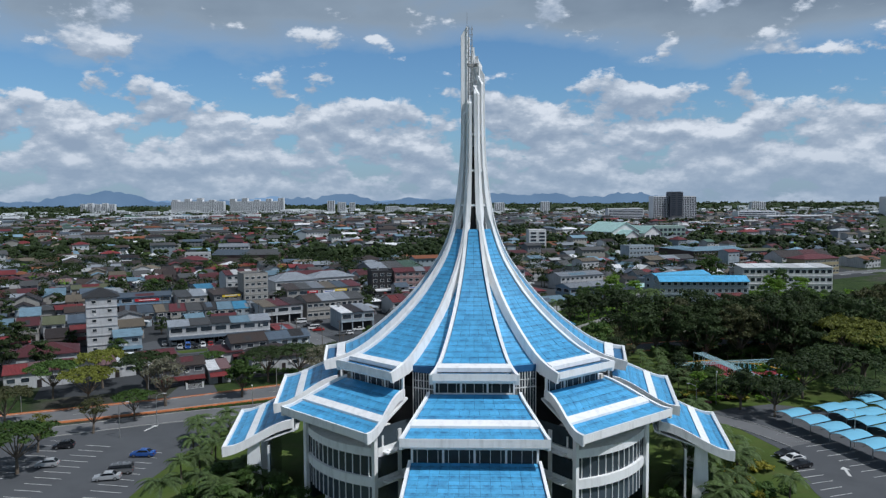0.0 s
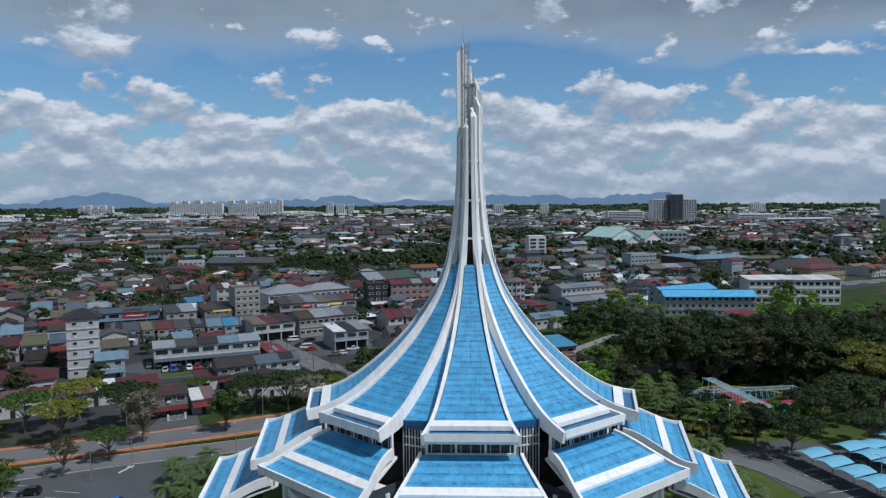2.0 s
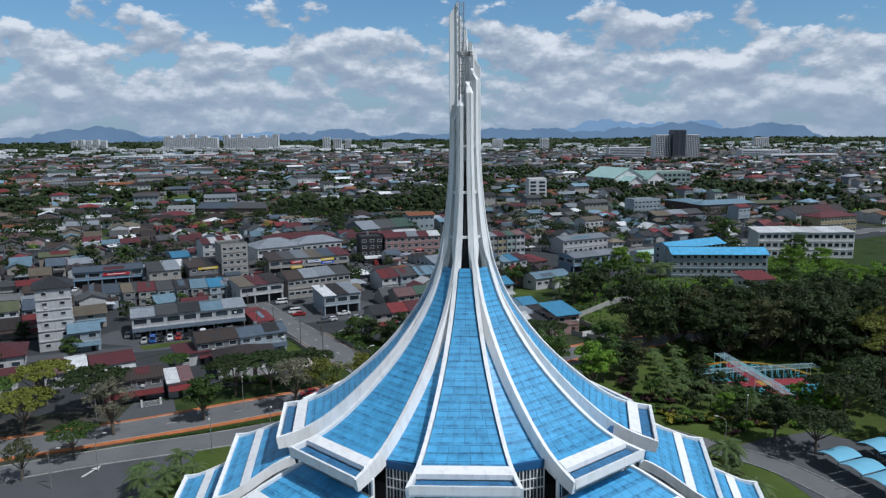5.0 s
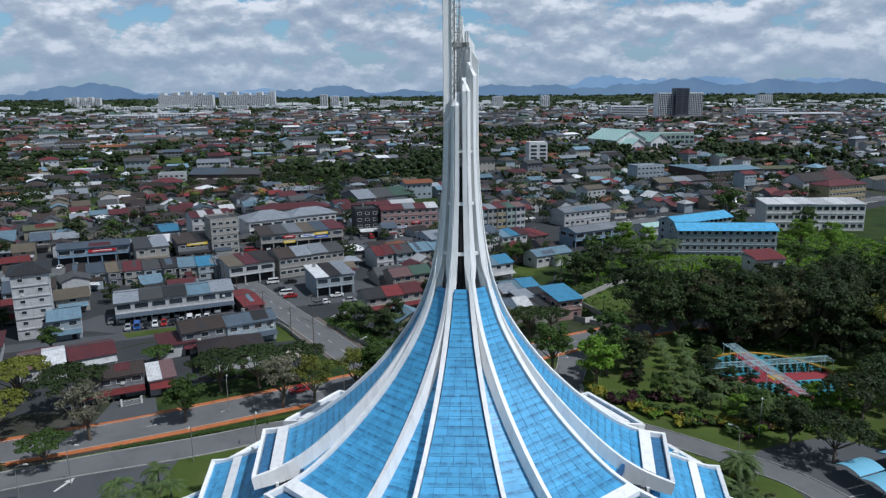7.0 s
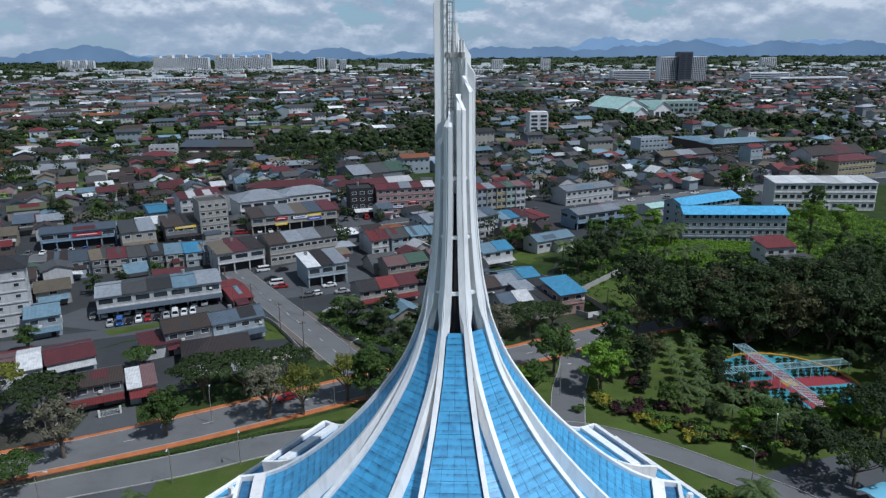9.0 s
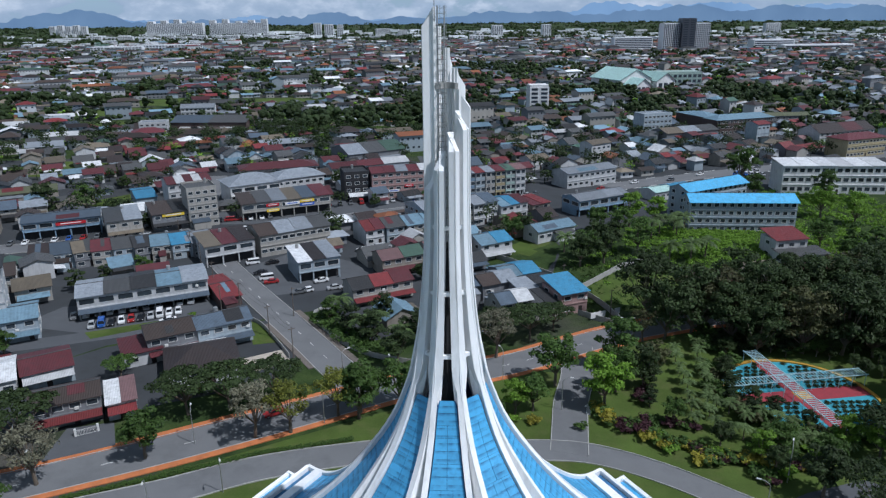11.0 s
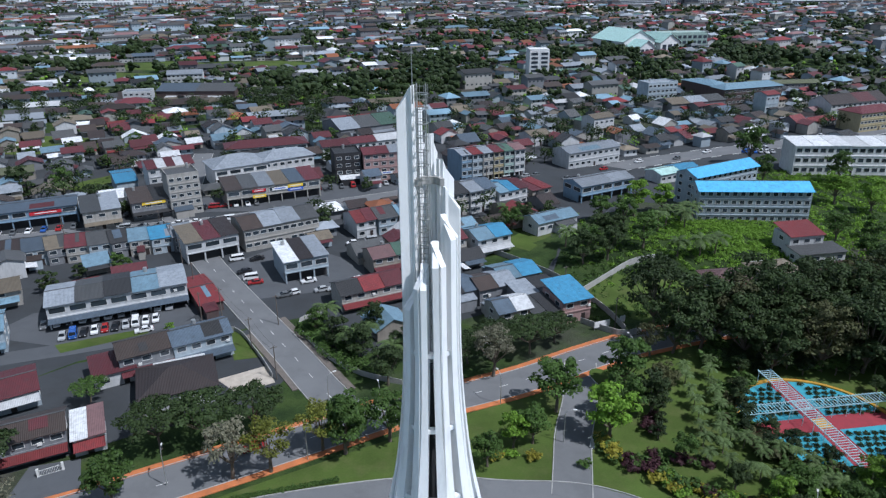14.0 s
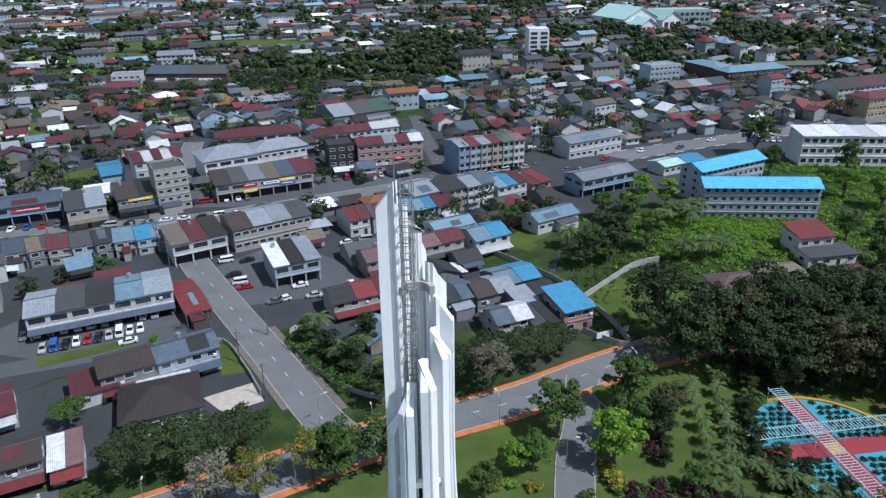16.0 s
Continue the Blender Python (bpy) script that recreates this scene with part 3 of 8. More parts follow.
LAWN = material("lawn", (0.064, 0.096, 0.021), 0.95, var=0.35, scale=0.08, fine=3.0, bump=0.4, dirt=(0.13, 0.12, 0.055), dirt_amount=0.45, spec=0.15)
ASPHALT = material("asphalt", (0.085, 0.090, 0.098), 0.9, var=0.14, scale=0.07, fine=9, bump=0.2, dirt=(0.055, 0.058, 0.063), dirt_amount=0.5, spec=0.3)
# yard tone lowered to hold the cloud shade lying over the town
PAVING = material("concrete_yard", (0.045, 0.049, 0.054), 0.9, var=0.25, scale=0.06, fine=5, bump=0.2, dirt=(0.032, 0.034, 0.034), dirt_amount=0.7, spec=0.3)
WORN_PATH = material("worn_footpath", (0.135, 0.115, 0.10), 0.9, var=0.3, scale=0.9, fine=7, bump=0.2)
PATIO = material("patio_tiles", (0.42, 0.37, 0.31), 0.8, var=0.2, scale=0.8, fine=6)
ORANGE = material("orange_brick_verge", (0.46, 0.15, 0.05), 0.85, var=0.25, scale=0.5, fine=8, dirt=(0.22, 0.12, 0.07), dirt_amount=0.5)
LINE = material("road_paint", (0.62, 0.62, 0.60), 0.8, var=0.2, scale=1.5, dirt=(0.25, 0.25, 0.25), dirt_amount=0.6)
# lighter copy of the asphalt; the boulevard's sunlit look is put into its colour
PALE_ASPHALT = material("pale_asphalt", (0.15, 0.153, 0.158), 0.9, var=0.16, scale=0.07, fine=9, bump=0.2, dirt=(0.085, 0.087, 0.09), dirt_amount=0.5, spec=0.3)
KERB_W = material("kerb_white", (0.60, 0.60, 0.58), 0.8, var=0.2)
KERB_B = material("kerb_black", (0.05, 0.05, 0.05), 0.8, var=0.2)


def gz(x, y):
    h = max(0.0, 5.0 * math.exp(-(((x - 112) / 36) ** 2 + ((y - 154) / 22) ** 2) / 2) - 0.4)
    d = math.hypot(x, y)
    return h + 32.0 * smooth01((d - 3000) / 1850)


gm = Mesh()
rs = [0, 20, 40, 60, 80, 95, 105, 115, 125, 135, 145, 155, 165, 175, 185, 195, 210, 240, 290, 360, 450, 600, 900, 1400, 2000, 2600, 3000, 3300, 3600, 3900, 4200, 4500, 4850]
na = 180
for r in rs[1:]:
    for i in range(na):
        a = 2 * math.pi * i / na
        gm.v.append((r * math.cos(a), r * math.sin(a), gz(r * math.cos(a), r * math.sin(a))))
gm.v.append((0, 0, gz(0, 0)))
c0 = len(gm.v) - 1
for i in range(na):
    gm.f.append((c0, i, (i + 1) % na))
    gm.m.append(0)
for j in range(len(rs) - 2):
    for i in range(na):
        a, b = j * na + i, j * na + (i + 1) % na
        gm.f.append((a, a + na, b + na, b))
        gm.m.append(0)
solid("ground", gm, ground_material(), "grass and earth ground of the town", "ground", kind="structure", smooth=True)


def dense(pts, step=6.0):
    """A smooth line through the given corners."""
    c = curve_through([(x, y, 0) for x, y in pts], 10)
    out = [c[0]]
    for p in c[1:]:
        if (p - out[-1]).length > step:
            out.append(p)
    out.append(c[-1])
    return out


def offset_line(line, off):
    out = []
    for i, p in enumerate(line):
        d = (line[min(i + 1, len(line) - 1)] - line[max(i - 1, 0)]).normalized()
        out.append(p + Vector((d.y, -d.x, 0)) * off)
    return out


def ribbon(m, line, a, b, top, mat=0, thick=0.3):
    """A strip between two offsets from a line; right is positive."""
    la, lb = offset_line(line, a), offset_line(line, b)
    rings = []
    for p, q in zip(la, lb):
        zp, zq = gz(p.x, p.y) + top, gz(q.x, q.y) + top
        rings.append([(p.x, p.y, zp - thick), (q.x, q.y, zq - thick), (q.x, q.y, zq), (p.x, p.y, zp)])
    m.loft(rings, mat)


ROADS = []


def road(name, pts, width, label, top=0.06, dashes=True, verge=0.0, kerb=True):
    line = dense(pts)
    ROADS.append((line, width / 2))
    m = Mesh()
    ribbon(m, line, -width / 2, width / 2, top)
    solid(name, fix_normals(m.mesh(name, PALE_ASPHALT if name in ("boulevard", "ring_road", "garden_drive", "main_road", "town_street", "shop_street") else ASPHALT)), None, label, "road", kind="structure")
    if dashes:
        d = Mesh()
        fine = dense(pts, 1.5)
        for i in range(0, len(fine) - 2, 4):
            p, q = fine[i], fine[i + 1]
            e = (q - p).normalized()
            s = Vector((e.y, -e.x, 0)) * 0.07
            d.add([(v.x, v.y, gz(v.x, v.y) + top + 0.012) for v in (p - s, p + s, p + e * 2 + s, p + e * 2 - s)], [(0, 1, 2, 3)])
        solid("lane_marking", d, LINE, "dashed white centre line on asphalt", "road marking", kind="structure")
    if verge:
        for s in (-1, 1):
            v = Mesh()
            ribbon(v, line, s * width / 2, s * (width / 2 + verge), 0.16)
            solid("road_verge", fix_normals(v.mesh("road_verge", ORANGE)), None, "orange brick-paved verge along the boulevard", "verge", kind="structure")
    if kerb:
        for s in (-1, 1):
            k = Mesh()
            fine = dense(pts, 1.0)
            off = s * (width / 2 + 0.02)
            lo, hi = offset_line(fine, off), offset_line(fine, off + s * 0.18)
            for i in range(len(fine) - 1):
                q = [lo[i], lo[i + 1], hi[i + 1], hi[i]]
                k.hexa([(p.x, p.y, gz(p.x, p.y) - 0.1) for p in q] + [(p.x, p.y, gz(p.x, p.y) + 0.2) for p in q], (i % 2) if kerb is True else 2)
            tagged(solid("kerb", k, [KERB_W, KERB_B, CONCRETE], "black and white painted concrete kerb" if kerb is True else "plain weathered concrete kerb", "kerb"), kind="structure")


def patch(name, pts, mat, top, label, category):
    m = Mesh()
    n = len(pts)
    m.add([(x, y, gz(x, y) + top) for x, y in pts] + [(x, y, -0.5) for x, y in pts], [tuple(range(n))] + [(i, i + n, (i + 1) % n + n, (i + 1) % n) for i in range(n)])
    return solid(name, fix_normals(m.mesh(name, mat)), None, label, category, kind="structure")


TOWN = 25.0
patch("town_yard", [(-260, 92), (-110, 60), (-92, 62), (-66, 88), (-18, 108), (-8, 84), (12, 100), (46, 118), (58, 150), (60, 300), (-60, 340), (-280, 300)], PAVING, 0.012, "worn concrete and asphalt yards between shophouses", "paving")
patch("town_yard", [(60, 160), (150, 232), (330, 330), (330, 380), (160, 320), (60, 300)], PAVING, 0.016, "worn concrete yards along the main road", "paving")
patch("lawn", [(-120, -60), (120, -60), (120, 30), (75, 60), (34, 72), (4, 58), (-30, 42), (-80, 20), (-120, 5)], LAWN, 0.02, "mown lawn round the city hall", "lawn")
patch("lawn", [(36, 60), (52, 82), (76, 92), (112, 96), (125, 60), (105, 40), (70, 30), (52, 36)], LAWN, 0.028, "mown lawn of the civic garden", "lawn")
patch("lawn", [(56, 121), (72, 134), (88, 128), (86, 108), (72, 100), (60, 110)], LAWN, 0.05, "overgrown grass plot behind a low wall", "lawn")
patch("lawn", [(-126, 222), (-110, 240), (-102, 236), (-116, 216)], LAWN, 0.03, "grass plot behind shophouses", "lawn")
patch("lawn", [(40, 158), (52, 178), (60, 166), (48, 150)], LAWN, 0.035, "small grass plot between houses", "lawn")

road("boulevard", [(-240, -45), (-150, 2), (-92, 24), (-56, 37.4), (-26, 51.6), (-9, 59.8), (4, 66), (18, 71), (33, 77), (50, 86), (66, 93), (95, 101), (150, 108), (260, 110)], 8.4, "asphalt boulevard with dashed centre line", verge=1.5, kerb="plain")
road("ring_road", [(-75, 18), (-54, 26.5), (-38, 33), (-23, 39.5), (-6, 43), (10, 44), (22, 42), (36, 40), (47, 34), (58, 24.5), (68, 15), (74, 2)], 6.2, "asphalt ring road round the city hall", top=0.075, dashes=False, kerb="plain")
road("garden_drive", [(33, 40), (36, 49), (38.8, 58), (42.6, 68), (45, 77), (47, 84)], 6.8, "asphalt drive from the boulevard", top=0.085, dashes=False, kerb="plain")
road("town_street", [(1.5, 61.5), (-5, 66.5), (-10, 73.5), (-19, 89.5), (-28, 105), (-36.5, 119.5), (-46.5, 137), (-55, 153), (-63, 169), (-71, 186), (-74, 215), (-82, 275)], 8.2, "asphalt town street with dashed centre line", top=0.09, kerb="plain")
road("shop_street", [(-260, 128), (-140, 158), (-105, 167), (-62, 178), (-35, 190), (0, 207), (30, 221), (60, 229)], 10, "asphalt street in front of shophouses", top=0.10, kerb="plain")
road("main_road", [(60, 229), (92, 245), (135, 268), (205, 300), (300, 338), (420, 372), (640, 420)], 13, "wide asphalt main road with parked and passing cars", top=0.11)
road("back_street", [(21, 330), (24, 285), (27, 250), (30, 222)], 7, "asphalt back street", top=0.115, kerb=False)
road("far_street", [(60, 430), (120, 520), (100, 640), (60, 760)], 7, "asphalt street between far houses", dashes=False, kerb=False)
road("lane", [(-100, 84), (-78, 91), (-60, 97), (-43, 105)], 6, "narrow asphalt lane behind shophouses", top=0.105, dashes=False, kerb=False)
patch("car_park", [(-110, 14), (-76, 22), (-53, 25), (-40, 31), (-42, 20), (-46, 8), (-49, -8), (-52, -60), (-110, -60)], ASPHALT, 0.055, "asphalt car park with white bay lines", "car park")
patch("car_park", [(60, 22), (72, 27), (84, 30), (96, 22), (110, -60), (58, -60), (62, -20), (68, 0), (66, 13)], ASPHALT, 0.058, "asphalt car park with white bay lines", "car park")
patch("car_park", [(-92, 100), (-74, 95), (-48, 105), (-44, 113), (-50, 118), (-86, 112)], ASPHALT, 0.05, "asphalt parking strip in front of a shop row", "car park")
patch("car_park", [(-46, 140), (-34, 118), (-3, 126), (-4, 142), (-28, 160)], ASPHALT, 0.048, "asphalt parking area beside a corner shop", "car park")
patch("car_park", [(-74, 190), (-36, 192), (20, 214), (28, 232), (-20, 226), (-70, 206)], ASPHALT, 0.046, "asphalt parking area in front of shophouses", "car park")
patch("grass_strip", [(-73.9, 95.3), (-55.3, 103.1), (-54.1, 100.1), (-71.1, 91.6)], LAWN, 0.12, "narrow grass strip beside parked cars", "grass strip")
patch("driveway", [(-60, 41.5), (-49, 46.2), (-52, 54), (-60, 52)], ASPHALT, 0.175, "asphalt forecourt of a house by the boulevard", "driveway")
patch("patio", [(-33.6, 79.3), (-24.2, 84.5), (-21.1, 77.8), (-28.4, 73.9)], PATIO, 0.06, "pale tiled patio behind a house", "patio")

patch("house_yard", [(-96, 60), (-66, 87), (-30, 102), (-24.5, 91), (-18.5, 80), (-25, 68), (-44, 61), (-62, 51), (-90, 42)], PAVING, 0.017, "worn concrete and asphalt yards between houses", "paving")
patch("lawn", [(-35.2, 100.2), (-32.6, 101.6), (-25.2, 88.6), (-31.6, 87.2)], LAWN, 0.05, "small walled lawn beside a house", "lawn")
for a, b, pts in ((4.3, 5.9, [(-9, 72), (-19, 89.5), (-28, 105)]), (-5.7, -4.3, [(-12, 77), (-19, 89.5), (-26, 101.5)])):
    walk_way = Mesh()
    ribbon(walk_way, dense(pts), a, b, 0.18)
    solid("footpath", fix_normals(walk_way.mesh("footpath", WORN_PATH)), None, "worn brownish paved footpath beside the street", "footpath", kind="structure")

marks = Mesh()
for i in range(11):  # bay lines, left car park
    for (x, y), (dx, dy) in (((-50.5 - i * 0.1, 6 - i * 2.6), (-4.6, 0.9)), ((-60 - i * 0.3, 9 - i * 2.6), (-4.6, 0.9)), ((-68 - i * 0.3, 12 - i * 2.6), (-4.6, 0.9)), ((63.5, -4 - i * 2.6), (5, 1.2)), ((78 + i * 0.5, 10 - i * 2.6), (-5, -1.2))):
        d = Vector((dx, dy, 0)).normalized()
        s = Vector((d.y, -d.x, 0)) * 0.07
        p = Vector((x, y, 0))
        q = p + Vector((dx, dy, 0))
        marks.add([(v.x, v.y, 0.075) for v in (p - s, p + s, q + s, q - s)], [(0, 1, 2, 3)])
solid("bay_marking", marks, LINE, "white painted parking bay lines", "road marking", kind="structure")
for pts, at in (([(0, 0), (0.9, 0), (0.9, 3.0), (1.5, 3.0), (0.45, 4.8), (-0.6, 3.0), (0, 3.0)], (40.5, 53, 0)), ([(0, 0), (0.5, 0), (0.5, 3.0), (1.1, 3.0), (0.25, 4.6), (-0.6, 3.0), (0, 3.0)], (-57, 18, 0)), ([(0, 0), (0.5, 0), (0.5, 3.0), (1.1, 3.0), (0.25, 4.6), (-0.6, 3.0), (0, 3.0)], (73, -14, 0))):
    arrow = Mesh()
    arrow.add([(x, y, 0.105) for x, y in pts], [tuple(range(len(pts)))])
    solid("road_arrow", arrow, LINE, "white painted direction arrow on asphalt", "road marking", kind="structure", at=pose(*at, rz=-20))
isl = Mesh()
pts = [(49.6 + 1.9 * math.sin(a) * (1 - 0.45 * math.cos(a)), 76.5 - 4.2 * math.cos(a)) for a in (2 * math.pi * i / 20 for i in range(20))]
isl.loft([[(x, y, 0) for x, y in pts], [(x, y, 0.28) for x, y in pts]])
isl.m = [0] * len(isl.f)
isl.m[-1] = 1
solid("traffic_island", isl, [KERB_W, LAWN], "teardrop traffic island with grass and white kerb", "traffic island", kind="structure")

# long garden wall on the slope
wall = Mesh()
line = dense([(57, 120), (66, 128), (76, 136), (84, 138)], 3)
ribbon(wall, line, -0.1, 0.1, 1.9, thick=2.4)
solid("boundary_wall", fix_normals(wall.mesh("boundary_wall", CONCRETE)), None, "long plain concrete boundary wall across grass", "wall", kind="structure")
for pts, h in (([(52, 103), (60, 96), (66, 97.5)], 1.6), ([(-22, 80), (-27, 90), (-34, 101), (-42, 99)], 1.2), ([(6, 76), (-3, 80), (-11, 88), (-19, 103), (-14, 110)], 1.3), ([(36, 150), (46, 138), (54, 126), (60, 110), (62, 98)], 1.7)):
    w = Mesh()
    ribbon(w, dense(pts, 2.5), -0.08, 0.08, h, thick=h + 0.3)
    solid("fence_wall", fix_normals(w.mesh("fence_wall", CONCRETE)), None, "low weathered concrete fence wall beside a road", "wall", kind="structure")


# ---- town houses and shophouses ----
def roof_mat(name, c, metal=0.0, rough=0.6):
    return material("roof_" + name, c, rough, metal, var=0.22, scale=0.5, fine=7, bump=0.5, dirt=tuple(v * 0.45 + 0.02 for v in c), dirt_amount=0.75, wave=("X", 0.3), objvar=0.25)


RC = {
    "grey": (0.160, 0.164, 0.168), "lightgrey": (0.255, 0.281, 0.315), "darkgrey": (0.068, 0.068, 0.072), "brown": (0.119, 0.085, 0.072), "darkbrown": (0.07, 0.05, 0.048),
    "maroon": (0.230, 0.051, 0.064), "red": (0.391, 0.060, 0.064), "orange": (0.45, 0.16, 0.07), "blue": (0.06, 0.25, 0.42), "paleblue": (0.36, 0.58, 0.74),
    "white": (0.66, 0.67, 0.68), "beige": (0.340, 0.281, 0.204), "green": (0.16, 0.30, 0.22), "brightblue": (0.10, 0.42, 0.70), "pink": (0.378, 0.216, 0.216), "bluegrey": (0.170, 0.230, 0.306), "mint": (0.42, 0.62, 0.58), "khaki": (0.22, 0.24, 0.13),
}
# roof tones lowered for weathering and for the town's cloud shade, both in colour
RC = {n: tuple(v * (0.39 if n not in ("brightblue", "white", "blue", "mint", "lightgrey") else 0.85) for v in c) for n, c in RC.items()}
ROOF = {n: roof_mat(n, c) for n, c in RC.items()}


def wall_mat(name, c):
    return material("wall_" + name, c, 0.85, var=0.12, scale=0.4, fine=6, bump=0.1, dirt=tuple(v * 0.4 for v in c), dirt_amount=0.55, streak=1.2, objvar=0.08)


WC = {"white": (0.74, 0.75, 0.76), "cream": (0.50, 0.48, 0.44), "grey": (0.27, 0.28, 0.30), "blue": (0.30, 0.44, 0.58), "black": (0.035, 0.035, 0.04), "pink": (0.5, 0.33, 0.31),
      "yellow": (0.52, 0.44, 0.26), "brick": (0.13, 0.09, 0.085), "paleblue": (0.48, 0.56, 0.62), "mint": (0.45, 0.58, 0.53), "beige": (0.40, 0.36, 0.31)}
WC["plain white"] = (1.0, 1.0, 1.0)
# walls scaled down likewise, with cloud shade put into the paint
WC = {n: tuple(v * 0.62 for v in c) for n, c in WC.items()}
WALL = {n: wall_mat(n, c) for n, c in WC.items()}
FRAME = material("window_frame_paint", (0.5, 0.5, 0.49), 0.6, var=0.1)
PANE = material("window_glass", (0.03, 0.04, 0.05), 0.1, var=0.4, objvar=0.5, bump=0.01)
SIGN = {n: material("sign_" + n, c, 0.5, var=0.08) for n, c in {"red": (0.45, 0.02, 0.03), "yellow": (0.75, 0.52, 0.04), "blue": (0.05, 0.12, 0.5), "white": (0.7, 0.7, 0.7), "green": (0.1, 0.35, 0.1)}.items()}

_window = {}


def window_meshes(w, h):
    key = (round(w, 1), round(h, 1))
    if key not in _window:
        f = Mesh()
        t = 0.12
        rings = []
        for sx, sz in ((-1, -1), (1, -1), (1, 1), (-1, 1)):
            x, z = sx * w / 2, sz * h / 2
            f.v += [(x, -0.1, z), (x - sx * t, -0.1, z - sz * t), (x - sx * t, 0.06, z - sz * t), (x, 0.06, z)]
        for i in range(4):
            for j in range(4):
                a, b = 4 * i + j, 4 * i + (j + 1) % 4
                f.f.append((a, b, (b + 4) % 16, (a + 4) % 16))
                f.m.append(0)
        p = Mesh()
        p.box((0, 0.0, 0), (w - 0.16, 0.04, h - 0.16))
        _window[key] = (f.mesh("window", FRAME), p.mesh("pane", PANE))
    return _window[key]


def whole_window(w, h):
    key = (round(w, 1), round(h, 1), "whole")
    if key not in _window:
        f, p = window_meshes(w, h)
        m = Mesh()
        m.v = [tuple(v.co) for v in f.vertices]
        m.f = [tuple(q.vertices) for q in f.polygons]
        m.m = [0] * len(m.f)
        m.add([(-w / 2 + 0.1, -0.02, -h / 2 + 0.1), (w / 2 - 0.1, -0.02, -h / 2 + 0.1), (w / 2 - 0.1, -0.02, h / 2 - 0.1), (-w / 2 + 0.1, -0.02, h / 2 - 0.1)], [(0, 1, 2, 3)], 1)
        _window[key] = m.mesh("window", [FRAME, PANE])
    return _window[key]


def put_window(parent, x, y, z, rz, w, h):
    far_off = parent.matrix_basis.translation.y > 125
    f, p = window_meshes(w, h)
    a = new("window", whole_window(w, h) if far_off else f)
    a.parent = parent
    a.matrix_basis = pose(x, y, z, rz=rz)
    if far_off:
        return
    b = new("pane", p)
    b.parent = a


def gable(m, x0, x1, y0, y1, z, rise, over=0.6, th=0.14):
    ym = (y0 + y1) / 2
    a, b = y0 - over, y1 + over
    drop = rise * over / ((y1 - y0) / 2)
    for ya, yb, za, zb in ((a, ym, z - drop, z + rise), (ym, b, z + rise, z - drop)):
        m.hexa([(x0, ya, za), (x1, ya, za), (x1, yb, zb), (x0, yb, zb), (x0, ya, za + th), (x1, ya, za + th), (x1, yb, zb + th), (x0, yb, zb + th)])


def hip(m, x0, x1, y0, y1, z, rise, over=0.7):
    x0, x1, y0, y1 = x0 - over, x1 + over, y0 - over, y1 + over
    w, d = x1 - x0, y1 - y0
    ym, xm = (y0 + y1) / 2, (x0 + x1) / 2
    k = max((w - d) / 2, 0.4)
    base = [(x0, y0), (x1, y0), (x1, y1), (x0, y1)]
    v = [(x, y, z) for x, y in base] + [(x, y, z + 0.16) for x, y in base] + [(xm - k, ym, z + rise), (xm + k, ym, z + rise)]
    m.add(v, [(3, 2, 1, 0), (0, 1, 5, 4), (1, 2, 6, 5), (2, 3, 7, 6), (3, 0, 4, 7), (4, 5, 9, 8), (6, 7, 8, 9), (5, 6, 9), (7, 4, 8)])


def inside(x, y, zones):
    return any(((x - a) / rx) ** 2 + ((y - b) / ry) ** 2 < 1 for a, b, rx, ry in zones)


FOOT = []


